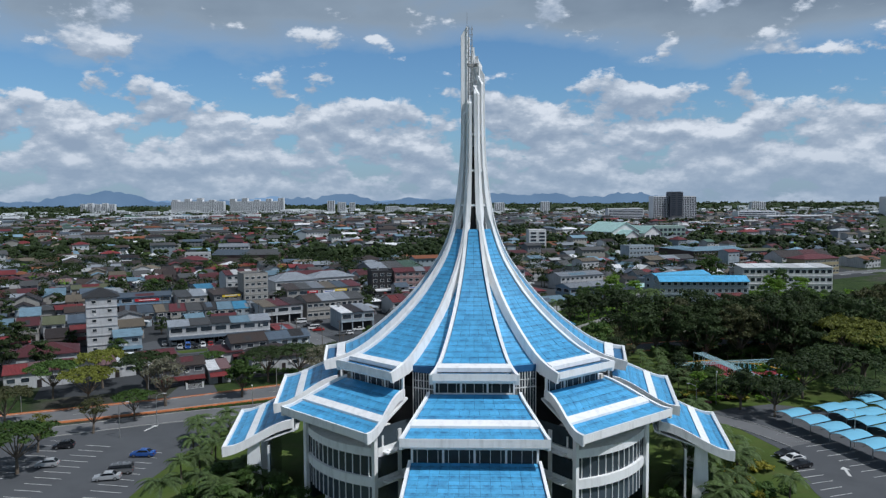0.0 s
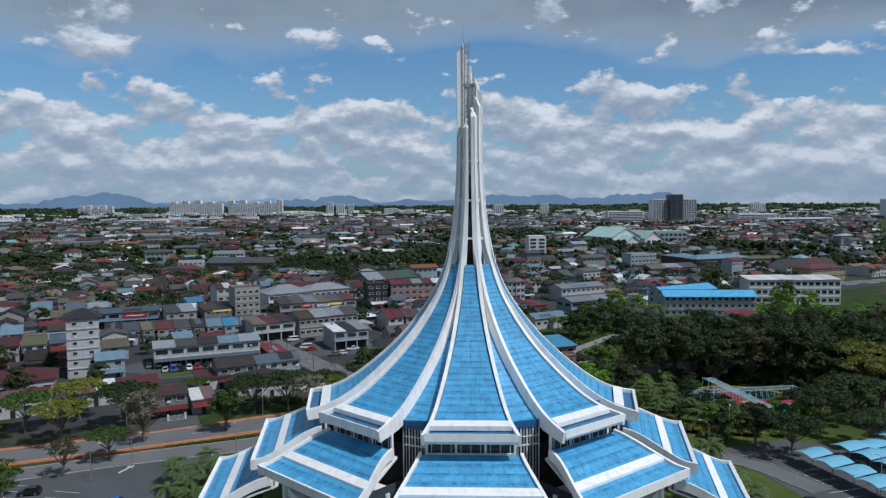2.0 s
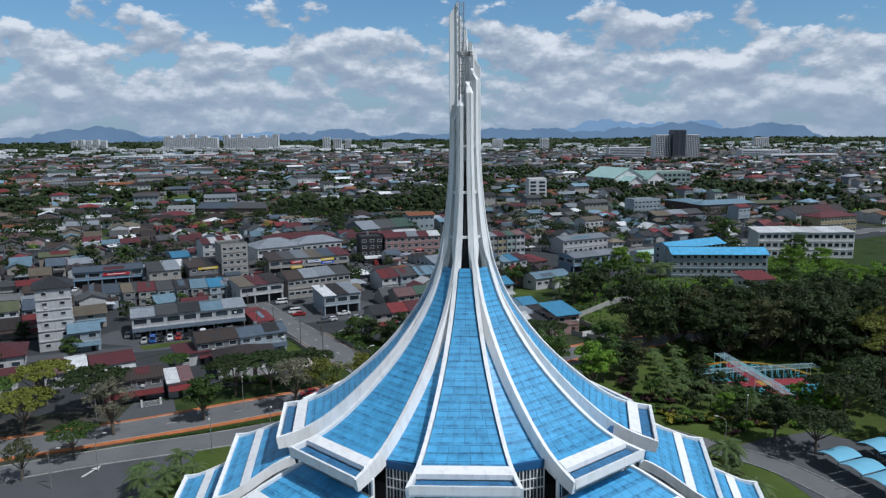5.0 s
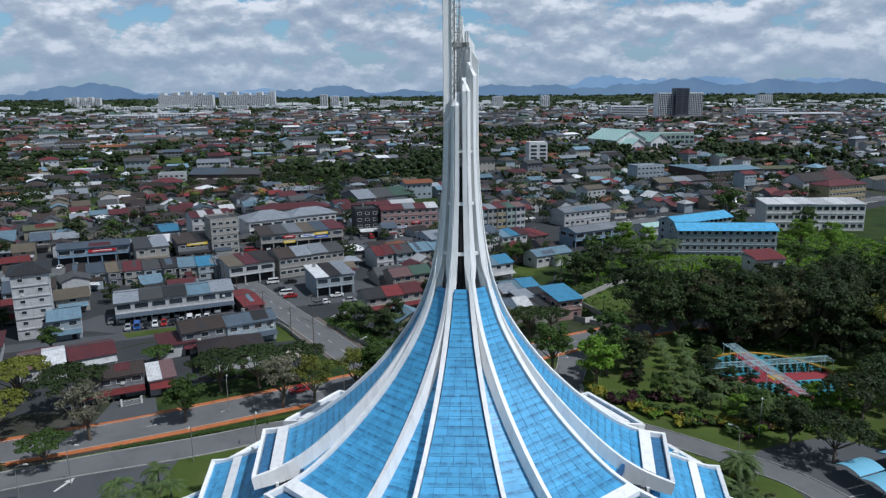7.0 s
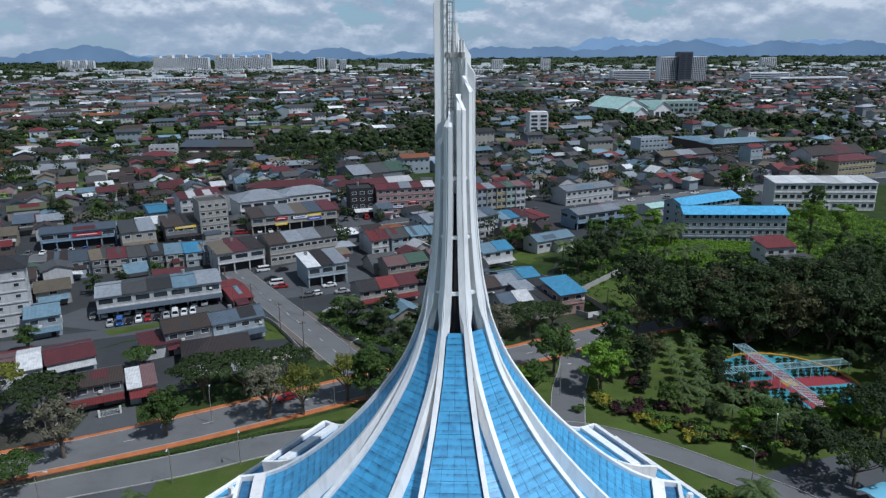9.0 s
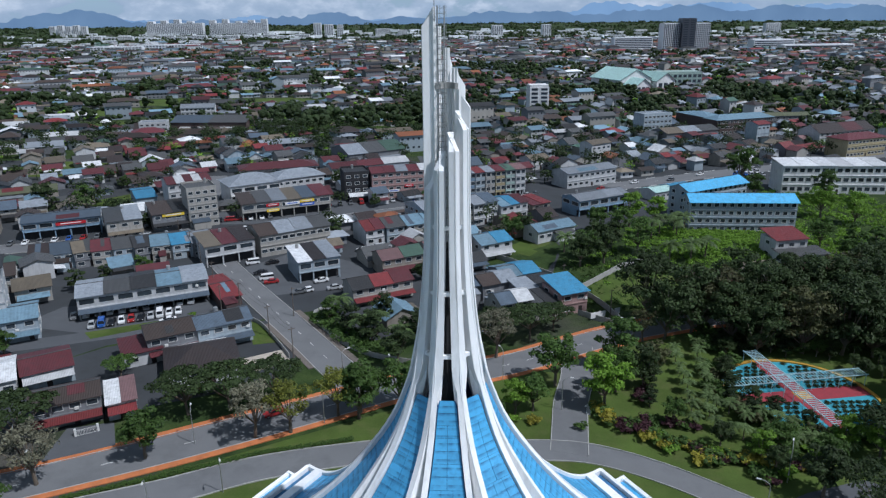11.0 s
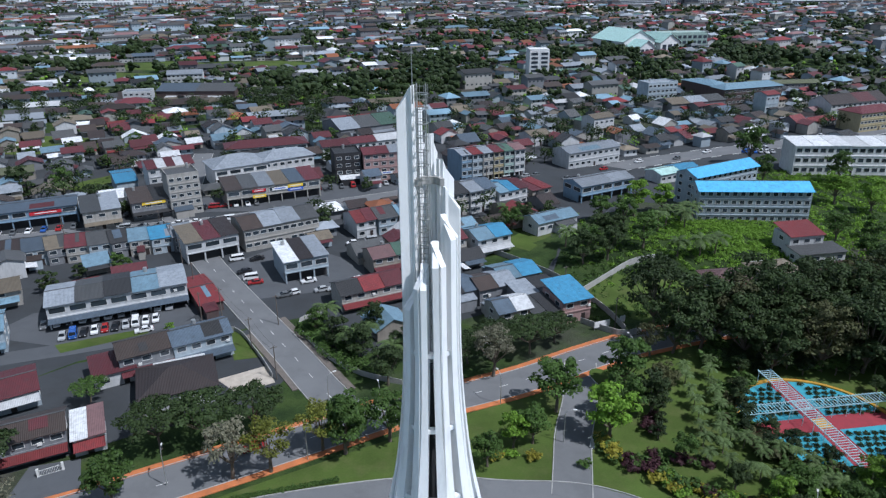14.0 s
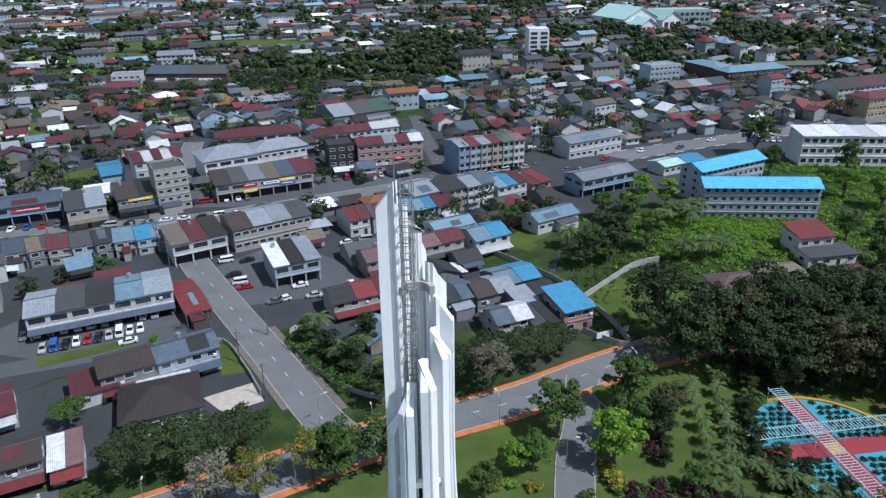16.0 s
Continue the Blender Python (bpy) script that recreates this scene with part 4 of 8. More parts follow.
def building(name, label, category, x, y, w, d, rot, h, roof, rcol, wall="white", floors=2, z0=None, rise=None, arcade=False, signs=(), windows=True, group="", win=(2.1, 1.35), every=3.1, awning="", over=0.6, sides=True, clutter=True):
    """A house: walls, roof (in sections if several colours are given), windows, an arcade, awnings and sign boards."""
    base = gz(x, y) if z0 is None else z0
    FOOT.append((x, y, w, d, radians(rot)))
    sides = sides and y < 215
    ob = thing(name, label, category, group, at=pose(x, y, base, rz=rot))
    wm = WALL[wall]
    body = Mesh()
    fh = h / floors
    lowz = fh if arcade else 0.0
    if arcade:
        body.box((0, 0.9, fh / 2 - 0.3), (w, d - 1.8, fh + 0.6))
        body.box((0, 0, (lowz + h) / 2), (w, d, h - lowz))
    else:
        body.box((0, 0, h / 2 - 0.5), (w, d, h + 1.0))
    if roof == "gable":
        r = rise or d * 0.16
        for s in (-1, 1):
            xa, xb = s * w / 2, s * (w / 2 - 0.2)
            body.add([(xa, -d / 2, h), (xa, d / 2, h), (xa, 0, h + r), (xb, -d / 2, h), (xb, d / 2, h), (xb, 0, h + r)], [(0, 1, 2), (5, 4, 3), (0, 2, 5, 3), (1, 4, 5, 2)])
    part("wall", body, wm, ob, fix=True)
    cols = rcol if isinstance(rcol, (list, tuple)) else [rcol]
    n = len(cols)
    for i, c in enumerate(cols):
        xa, xb = -w / 2 + w * i / n + (0.03 if i else -0.35), -w / 2 + w * (i + 1) / n - (0.03 if i < n - 1 else -0.35)
        m = Mesh()
        bump_up = 0.12 * ((i * 7) % 3) if n > 1 else 0
        if roof == "gable":
            gable(m, xa, xb, -d / 2, d / 2, h + bump_up, rise or d * 0.16, over)
        elif roof == "hip":
            hip(m, xa, xb, -d / 2, d / 2, h, rise or d * 0.2, over)
        elif roof == "shed":
            r = rise or d * 0.1
            ya, yb = -d / 2 - over, d / 2 + over
            m.hexa([(xa, ya, h + bump_up), (xb, ya, h + bump_up), (xb, yb, h + r + bump_up), (xa, yb, h + r + bump_up), (xa, ya, h + 0.14 + bump_up), (xb, ya, h + 0.14 + bump_up), (xb, yb, h + r + 0.14 + bump_up), (xa, yb, h + r + 0.14 + bump_up)])
        else:
            m.box(((xa + xb) / 2, 0, h + 0.05), (xb - xa - 0.7, d - 0.7, 0.2))
        part("roof", m, ROOF[c], ob, fix=True)
    if roof == "flat":
        par = Mesh()
        for cx, cy, sx, sy in ((0, -d / 2 + 0.1, w, 0.2), (0, d / 2 - 0.1, w, 0.2), (-w / 2 + 0.1, 0, 0.2, d - 0.4), (w / 2 - 0.1, 0, 0.2, d - 0.4)):
            par.box((cx, cy, h + 0.4), (sx, sy, 0.8))
        part("parapet", par, wm, ob)
    elif roof == "gable":
        rd = Mesh()
        rd.box((0, 0, h + (rise or d * 0.16) + 0.16), (w + 0.6, 0.4, 0.1))
        part("ridge", rd, ROOF["grey"], ob)
    if floors > 1:
        for f in range(1, floors):
            band = Mesh()
            band.box((0, -d / 2 - 0.12, f * fh), (w, 0.3, 0.3))
            part("floor_band", band, wm, ob)
    if arcade:
        nc = max(2, round(w / 5.0))
        for i in range(nc + 1):
            c = Mesh()
            c.box((0, 0, fh / 2), (0.4, 0.4, fh))
            q = part("column", c, wm, ob)
            q.matrix_basis = pose(-w / 2 + 0.25 + (w - 0.5) * i / nc, -d / 2 + 0.25, 0)
        # near-black panel: the shade at the arcade's back is painted on
        back = Mesh()
        back.box((0, -d / 2 + 1.75, fh * 0.45), (w - 0.4, 0.08, fh * 0.85))
        part("shopfront", back, DARK, ob)
    if windows:
        nw = max(1, int(w / every))
        # bay-wide dark panes stand in for the shaded verandah openings upstairs
        if arcade:
            nw = max(2, round(w / 5.0))
            win = (min(w / nw * 0.82, 4.6), 1.7)
        for f in range(1 if arcade else 0, floors):
            z = f * fh + fh * 0.55
            for i in range(nw):
                if f == 0 and not arcade and i == nw // 2:
                    dm = Mesh()
                    dm.box((0, 0, 1.05), (1.1, 0.1, 2.1))
                    q = part("door", dm, ROOF["darkbrown"], ob)
                    q.matrix_basis = pose(-w / 2 + w * (i + 0.5) / nw, -d / 2 - 0.03, 0)
                    continue
                put_window(ob, -w / 2 + w * (i + 0.5) / nw, -d / 2 - 0.02, z, 0, *win)
            if sides:
                ns = max(1, int(d / (every * 1.6)))
                for i in range(ns):
                    yy = -d / 2 + d * (i + 0.5) / ns
                    if x < 5:
                        put_window(ob, w / 2 + 0.02, yy, z, 90, *win)
                    else:
                        put_window(ob, -w / 2 - 0.02, yy, z, -90, *win)
    if awning:
        m = Mesh()
        za = fh * 0.95 if floors > 1 else h * 0.8
        m.hexa([(-w / 2, -d / 2 - 2.4, za - 0.7), (w / 2, -d / 2 - 2.4, za - 0.7), (w / 2, -d / 2, za), (-w / 2, -d / 2, za), (-w / 2, -d / 2 - 2.4, za - 0.6), (w / 2, -d / 2 - 2.4, za - 0.6), (w / 2, -d / 2, za + 0.1), (-w / 2, -d / 2, za + 0.1)])
        part("awning", m, ROOF[awning], ob)
    rng = random.Random(int(x * 13 + y * 7))
    pal = ["grey", "lightgrey", "darkgrey", "brown", "maroon", "paleblue", "bluegrey", "white", "red"]
    if clutter and rng.random() < 0.75:
        lw, ld, lz = w * rng.uniform(0.35, 0.85), rng.uniform(2.5, 4.5), min(h * 0.8, rng.uniform(2.5, 3.2))
        side = rng.choice([1, 1, -1]) if not arcade and not awning else 1
        lx = rng.uniform(-1, 1) * (w - lw) / 2
        y0, y1 = (d / 2 + 0.02, d / 2 + ld) if side > 0 else (-d / 2 - 0.02, -d / 2 - ld)
        m = Mesh()
        m.box((lx, (y0 + y1) / 2, lz / 2 - 0.3), (lw - 0.5, abs(y1 - y0) - 0.3, lz))
        part("lean_to_wall", m, wm, ob)
        m = Mesh()
        m.hexa([(lx - lw / 2, min(y0, y1), lz + (0 if side < 0 else 0.7)), (lx + lw / 2, min(y0, y1), lz + (0 if side < 0 else 0.7)), (lx + lw / 2, max(y0, y1), lz + (0.7 if side < 0 else 0)), (lx - lw / 2, max(y0, y1), lz + (0.7 if side < 0 else 0)),
                (lx - lw / 2, min(y0, y1), lz + (0.12 if side < 0 else 0.82)), (lx + lw / 2, min(y0, y1), lz + (0.12 if side < 0 else 0.82)), (lx + lw / 2, max(y0, y1), lz + (0.82 if side < 0 else 0.12)), (lx - lw / 2, max(y0, y1), lz + (0.82 if side < 0 else 0.12))])
        part("lean_to_roof", m, ROOF[rng.choice(pal)], ob)
    if clutter and roof == "gable" and n == 1 and rng.random() < 0.6:
        r = rise or d * 0.16
        px, pw = rng.uniform(-0.3, 0.3) * w, rng.uniform(0.15, 0.4) * w
        t0, t1 = rng.choice([(0.05, 0.6), (0.3, 0.95), (0.02, 0.97)])
        m = Mesh()
        pts = [(px - pw / 2, -d / 2 + d / 2 * t0, h + r * t0 + 0.16), (px + pw / 2, -d / 2 + d / 2 * t0, h + r * t0 + 0.16), (px + pw / 2, -d / 2 + d / 2 * t1, h + r * t1 + 0.16), (px - pw / 2, -d / 2 + d / 2 * t1, h + r * t1 + 0.16)]
        m.hexa(pts + [(a, b, c + 0.03) for a, b, c in pts])
        part("roof_patch", m, ROOF[rng.choice(pal)], ob)
    if clutter and rng.random() < 0.35 and floors > 1:
        m = Mesh()
        tx = rng.uniform(-0.35, 0.35) * w
        m.tube((tx, d * 0.3, h - 0.2), (tx, d * 0.3, h + 1.9), 0.55, n=10)
        part("water_tank", m, STEEL, ob)
    if clutter and y < 130:
        for i in range(1):
            m = Mesh()
            m.box((0, 0, 0), (0.8, 0.35, 0.55))
            q = part("air_conditioner", m, KERB_W, ob)
            q.matrix_basis = pose(rng.uniform(-0.45, 0.45) * w, -d / 2 - 0.2, h * rng.uniform(0.55, 0.8))
    for (sx, sw, color, zf) in signs:
        m = Mesh()
        m.box((0, 0, 0), (sw, 0.18, 1.1))
        q = part("sign_board", m, SIGN[color], ob)
        q.matrix_basis = pose(sx, -d / 2 - 0.3, zf)
        # unreadable lettering as bars
        bar = Mesh()
        bar.box((0, -0.11, 0.05), (sw * 0.7, 0.03, 0.32))
        part("lettering", bar, SIGN["white" if color != "white" else "blue"], q)
    return ob


building("shop_row", "two-storey shop row with grey metal roofs and arcade", "shophouse", -65.5, 115.2, 33.4, 13.5, 20, 6.6, "gable", ["lightgrey", "grey", "darkgrey", "paleblue", "lightgrey"], "white", arcade=True, awning="bluegrey", rise=1.2)
building("market_shed", "long open shed with a red metal roof", "shed", -45.9, 119, 6.0, 19.5, 28, 3.0, "gable", "red", "brick", 1, windows=False, rise=1.0)
building("terrace_house", "two-storey terrace house with brown roof", "house", -50.0, 85.2, 11.3, 8.5, 26, 6.0, "gable", "brown", "grey", awning="maroon", rise=1.8)
building("terrace_house", "two-storey house with blue-grey roof", "house", -39.4, 90.6, 12.9, 8.5, 26, 6.0, "gable", "bluegrey", "paleblue", awning="bluegrey", rise=1.6)
building("lean_to", "low extension with maroon metal roof", "house", -55.5, 81.2, 8.5, 8.0, 26, 3.4, "shed", "maroon", "white", 1, rise=0.8)
building("bungalow", "bungalow with dark brown hipped tile roof", "house", -40.2, 74.5, 14.2, 12.6, 18, 4.0, "hip", "darkbrown", "white", 1, rise=2.8)
building("bungalow", "house with faded pink and white metal roof", "house", -81.5, 68.2, 9.5, 12.5, 26, 4.0, "gable", ["pink", "white"], "white", 1, rise=1.2)
building("bungalow", "house with maroon metal roof and white verandah", "house", -72.8, 73.5, 10, 11.2, 28, 4.0, "gable", "maroon", "paleblue", 1, rise=1.3, awning="white")
building("bungalow", "house with grey-brown roof and red verandah canopy", "house", -61.4, 56.8, 12.4, 7.6, 22, 5.4, "gable", "brown", "grey", 2, awning="red", rise=1.4)
building("carport_house", "low house wing with white and red metal roof", "house", -52.3, 59.6, 5.4, 9, 22, 3.8, "shed", ["white", "pink"], "white", 1, awning="red", rise=0.6)
building("warehouse", "row house with faded red roof behind trees", "house", -96, 58, 16, 10, 24, 4.2, "gable", ["red", "pink", "maroon"], "white", 1, rise=1.5)
building("warehouse", "row house with blue roof behind trees", "house", -112, 50, 16, 10, 24, 4.4, "gable", ["paleblue", "white"], "paleblue", 1, rise=1.3)
building("terrace_house", "terrace house with maroon hipped roof", "house", -104, 76, 18, 13, 24, 4.6, "hip", "maroon", "white", 1, rise=2.6)
building("terrace_house", "terrace house with red hipped roof", "house", -126, 70, 15, 12, 24, 4.6, "hip", "red", "cream", 1, rise=2.4)
building("apartment_block", "six-storey white apartment block with dark pyramid roof", "apartment block", -96.5, 97.5, 9.0, 11.5, 24, 18.2, "hip", "darkgrey", "white", 6, rise=2.6, win=(1.4, 1.1), every=3.4)
building("annex", "two-storey annex with pale blue metal roof", "house", -88.5, 96, 8, 12, 24, 6, "gable", "paleblue", "paleblue", 2, rise=1.4, awning="paleblue")
building("shop_block", "long pale blue two-storey shop block with red sign", "shophouse", -114.5, 181, 26, 13, 20, 6.8, "gable", "bluegrey", "blue", 2, signs=[(3, 10, "red", 5.2)], rise=1.2, arcade=True)
building("coffee_shop", "two-storey coffee shop with grey flat roofs", "shophouse", -93.5, 180, 12, 18, 24, 7.2, "shed", ["grey", "lightgrey"], "cream", 2, awning="beige", rise=1.0)
building("shop_block", "shop block with dark signage band and canopy", "shophouse", -80.5, 192, 15, 18, 24, 6.6, "shed", ["brown", "darkgrey"], "grey", 2, signs=[(0, 8, "yellow", 6.0)], awning="darkgrey", rise=0.8)
building("apartment_block", "five-storey pale block with rounded balconies", "apartment block", -69.5, 193, 11, 12, 26, 15, "flat", "grey", "cream", 5, win=(1.8, 1.3), every=2.6)
building("apartment_block", "five-storey block with stepped maroon roof", "apartment block", -79, 211.5, 17, 15, 26, 13.5, "gable", ["maroon", "white", "maroon", "white", "maroon"], "white", 4, rise=1.6)
building("civic_block", "white two-storey civic building with grey hipped roofs", "office", -58, 231, 22, 17, 27, 8.2, "hip", "lightgrey", "plain white", 2, rise=3.6, arcade=True)
building("civic_block", "white two-storey wing with grey roof and arches", "office", -40, 241, 22, 14, 27, 8.6, "hip", "lightgrey", "white", 2, rise=3.0)
building("corner_shops", "curved two-storey corner shops with signboards", "shophouse", -41, 208.5, 36, 15, 21, 7, "shed", ["brown", "grey", "lightgrey", "beige", "bluegrey", "maroon"], "cream", 2, arcade=True, signs=[(-6, 5, "red", 5.6), (-6, 5, "yellow", 3.4), (2, 6, "white", 5.4), (8, 6, "yellow", 5.8), (8, 6, "blue", 4.4)], rise=1.3)
building("shop_block", "long two-storey brick and white shop block with grey roof", "shophouse", -33, 164.5, 25, 15, 27, 7.6, "gable", ["brown", "lightgrey", "lightgrey", "grey"], "cream", 2, rise=2.0, every=2.4)
building("shop_block", "two-storey end shops with beige and maroon roofs", "shophouse", -52, 152.5, 16, 15, 27, 7.0, "shed", ["beige", "maroon", "darkbrown"], "white", 2, arcade=True, rise=0.8, every=2.2)
building("corner_shop", "two-storey white corner shop on columns with striped roof", "shophouse", -22, 137.2, 12.8, 15, 21, 6.8, "shed", ["white", "darkbrown", "lightgrey"], "paleblue", 2, arcade=True, rise=0.7)
building("shop_block", "four-storey black-fronted shop block", "shophouse", -13.5, 234, 11, 13, 12, 12, "flat", "darkgrey", "black", 4)
building("shop_block", "four-storey shop block with maroon and grey roofs", "shophouse", 6, 238, 27, 12, 12, 12, "gable", ["maroon", "maroon", "lightgrey", "maroon", "white"], "pink", 4, rise=1.6, signs=[(-4, 5, "white", 3.6), (3, 4, "red", 5.5)])
cx, cy = 34.0, 231.0
for i, (wc, rc) in enumerate((("blue", "lightgrey"), ("paleblue", "red"), ("cream", "lightgrey"), ("yellow", "maroon"), ("mint", "green"), ("white", "pink"))):
    building("shophouse", f"narrow four-storey {wc} shophouse in a colourful row", "shophouse", cx + 5.15 * i * math.cos(radians(23)), cy + 5.15 * i * math.sin(radians(23)), 5.1, 12.5, 23, 12.6, "gable", rc, wc, 4, rise=1.3, every=2.3, arcade=True, group="colourful shophouse row", win=(1.2, 1.4))
building("shop_row", "two-storey shop row with long maroon tile roof", "shophouse", -52, 270, 37, 14, 15, 6.6, "hip", "maroon", "white", 2, arcade=True, rise=2.4)
building("shop_row", "two-storey shop row with maroon and white roof", "shophouse", -9, 276, 40, 11, 20, 6.8, "gable", ["maroon", "maroon", "white"], "white", 2, rise=1.8)
building("shophouse", "three-storey white shophouse with pale grey roof", "shophouse", 15.5, 187, 10.6, 15, 28, 8.8, "gable", "lightgrey", "paleblue", 3, rise=2.0, every=2.2)
building("shophouse", "three-storey cream shophouse with dark roof", "shophouse", 25.2, 191.5, 10.6, 15, 28, 8.6, "gable", "darkgrey", "cream", 3, rise=2.0, every=2.2)
building("shophouse", "three-storey white shophouse with lilac-grey roof", "shophouse", 35.2, 196.4, 11.2, 14, 28, 8.6, "gable", ["lightgrey", "bluegrey"], "white", 3, rise=1.8, every=2.2)
building("shophouse", "two-storey shop with blue metal roofs", "shophouse", 47.5, 202.5, 13, 14, 28, 6.5, "gable", ["paleblue", "blue", "maroon"], "white", 2, rise=1.6)
building("shophouse", "low shop with red canopy roofs by the main road", "shophouse", 60, 208, 9, 12, 28, 5, "shed", ["maroon", "red"], "beige", 2, rise=0.8)
building("row_house", "two-storey row house with brown and maroon roof", "house", 19, 149.5, 15.3, 9, 24, 5.6, "gable", ["pink", "maroon"], "cream", 2, rise=1.8, awning="grey")
building("row_house", "two-storey house with pale blue and blue roofs", "house", 34.5, 154.5, 12, 11, 24, 5.6, "gable", ["paleblue", "blue"], "white", 2, rise=1.8, awning="white")
building("row_house", "pale blue roofed house behind row houses", "house", 24.5, 162, 14, 8, 24, 5.6, "gable", "paleblue", "white", 2, rise=1.5)
building("backyard_house", "low house with weathered blue roof", "house", 38.5, 127, 12, 10, 20, 4.6, "gable", ["paleblue", "blue"], "grey", 1, rise=1.4)
building("backyard_house", "low house with dark grey roof", "house", 21.5, 117, 9, 10, 20, 4.6, "gable", ["darkgrey", "bluegrey"], "grey", 1, rise=1.4)
building("backyard_house", "low house with brown and white roof", "house", 31, 119.5, 11, 9.5, 20, 4.8, "gable", ["brown", "lightgrey"], "grey", 1, rise=1.5)
building("backyard_house", "house with light grey metal roof", "house", 42, 115.2, 12, 7, 20, 4.4, "shed", ["lightgrey", "darkgrey"], "grey", 1, rise=0.9)
building("row_house", "two-storey house with white gabled metal roof", "house", 33.5, 104.4, 9.2, 8.2, 18, 5.0, "gable", ["bluegrey", "white"], "cream", 2, rise=1.6)
building("row_house", "low house wing with patchwork grey roof", "house", 41.5, 104.8, 7, 9, 18, 4.0, "shed", ["grey", "darkgrey"], "cream", 1, rise=0.8)
building("row_house", "two-storey cream house with bright blue metal roof", "house", 49.4, 108.4, 8.2, 10, 18, 6.2, "shed", "blue", "pink", 2, rise=1.6, over=0.9)
building("bungalow", "white bungalow with pale blue roof on grass", "house", 58.9, 170.3, 16.5, 8.5, 26, 4.6, "gable", "paleblue", "white", 1, rise=1.6)
building("office_block", "two-storey office with light grey metal roof", "office", 86.9, 209.1, 25, 11, 24, 7.4, "gable", "lightgrey", "blue", 2, rise=1.5, arcade=True)
building("office_block", "two-storey school block with grey roof", "office", 96.5, 262, 29, 12, 24, 7.4, "gable", "lightgrey", "white", 2, rise=1.6)
building("shed", "low building with mint metal roof beside the main road", "office", 128, 236, 22, 9, 24, 4.2, "gable", ["mint", "blue"], "white", 1, rise=1.2)
building("flats", "four-storey flats with bright blue metal roof", "apartment block", 133, 178.5, 37.5, 9.5, -7.5, 11.6, "gable", "brightblue", "paleblue", 4, rise=1.9, every=2.6, win=(1.7, 1.5), z0=1.6, over=1.0, clutter=False)
building("flats", "four-storey flats with bright blue roof set behind", "apartment block", 134, 207, 33, 9.5, 24, 11.2, "gable", "brightblue", "paleblue", 4, rise=1.9, every=2.6, win=(1.7, 1.5), z0=1.0, over=1.0, clutter=False)
building("office_block", "long three-storey white block with flat roof panels", "apartment block", 214, 251, 45, 14, -8, 12.5, "shed", ["white"] * 6, "plain white", 3, rise=1.0, every=3.2, win=(2.4, 1.9), z0=0.0)
building("hill_house", "white house with red roof on the slope", "house", 131.5, 143.5, 11, 8, 6, 7.2, "shed", "red", "white", 2, rise=1.6, z0=2.2)
building("hill_house", "low house with grey metal roof on the slope", "house", 134, 137, 15, 6, 6, 3.4, "shed", "grey", "white", 1, rise=0.6, z0=2.6)
building("bungalow", "bungalow with faded pink hipped roof", "house", 98.5, 121, 11.5, 8.8, 4, 3.4, "hip", "pink", "cream", 1, rise=2.0)
building("bungalow", "bungalow with beige hipped roof", "house", 113.5, 124.5, 11.5, 8, 8, 4.0, "hip", "beige", "cream", 1, rise=2.0)
building("bungalow", "bungalow with maroon hipped roof", "house", 131, 123, 13, 8.5, 5, 4.4, "hip", "maroon", "cream", 1, rise=2.0)
building("school_block", "three-storey school block with pale blue roof", "school", 258, 432, 46, 13, 15, 10, "hip", "paleblue", "brick", 3, rise=3.0, every=3.2, win=(2.2, 1.4))
building("school_block", "school wing with pale blue roof", "school", 236, 446, 14, 38, 15, 10, "hip", "paleblue", "brick", 3, rise=2.6, every=4)
building("school_block", "long classroom block with khaki roof", "school", 300, 462, 50, 9, 0, 7, "gable", "khaki", "grey", 2, rise=1.8, every=4)
building("office_block", "four-storey pale office with flat roof", "office", 190, 424, 22, 12, 15, 13.5, "flat", "lightgrey", "paleblue", 4, every=3, win=(2.2, 1.4))
building("workshop", "workshop with grey metal roofs", "workshop", 206, 404, 40, 16, 16, 5.5, "gable", ["beige", "lightgrey", "grey"], "grey", 1, windows=False, rise=2.4)
building("gable_block", "long white gabled block with maroon roof", "warehouse", 300, 380, 44, 16, 16, 9, "gable", "darkbrown", "white", 3, rise=4, every=4)
building("shophouse", "three-storey yellow and cream corner shophouse", "shophouse", 290, 344, 30, 14, 18, 10, "hip", "maroon", "yellow", 3, rise=2.6, every=2.6)
building("market_hall", "low hall with blue-grey metal roof", "warehouse", -118, 428, 55, 26, -8, 6.5, "gable", ["bluegrey", "grey"], "brick", 1, rise=3.5, windows=False)
building("market_hall", "broad low hall with light grey folded roof", "warehouse", -10, 322, 34, 26, 25, 6, "gable", ["lightgrey", "grey", "green"], "grey", 1, rise=3.5, windows=False)
building("shed", "blue-roofed workshop behind shophouses", "workshop", -98.6, 218, 8, 20, 26, 6, "gable", "blue", "paleblue", 1, windows=False, rise=1.3)
building("shed", "long low shed with pale green roof", "shed", -150, 228, 26, 11, 24, 4.6, "gable", "khaki", "beige", 1, windows=False, rise=1.6)
building("house", "three-storey white modern house", "house", -150, 400, 18, 12, 8, 9, "flat", "lightgrey", "white", 3)
building("house", "three-storey white house with balconies", "house", -142, 480, 26, 12, 8, 9.5, "gable", "lightgrey", "white", 3, rise=2.5)
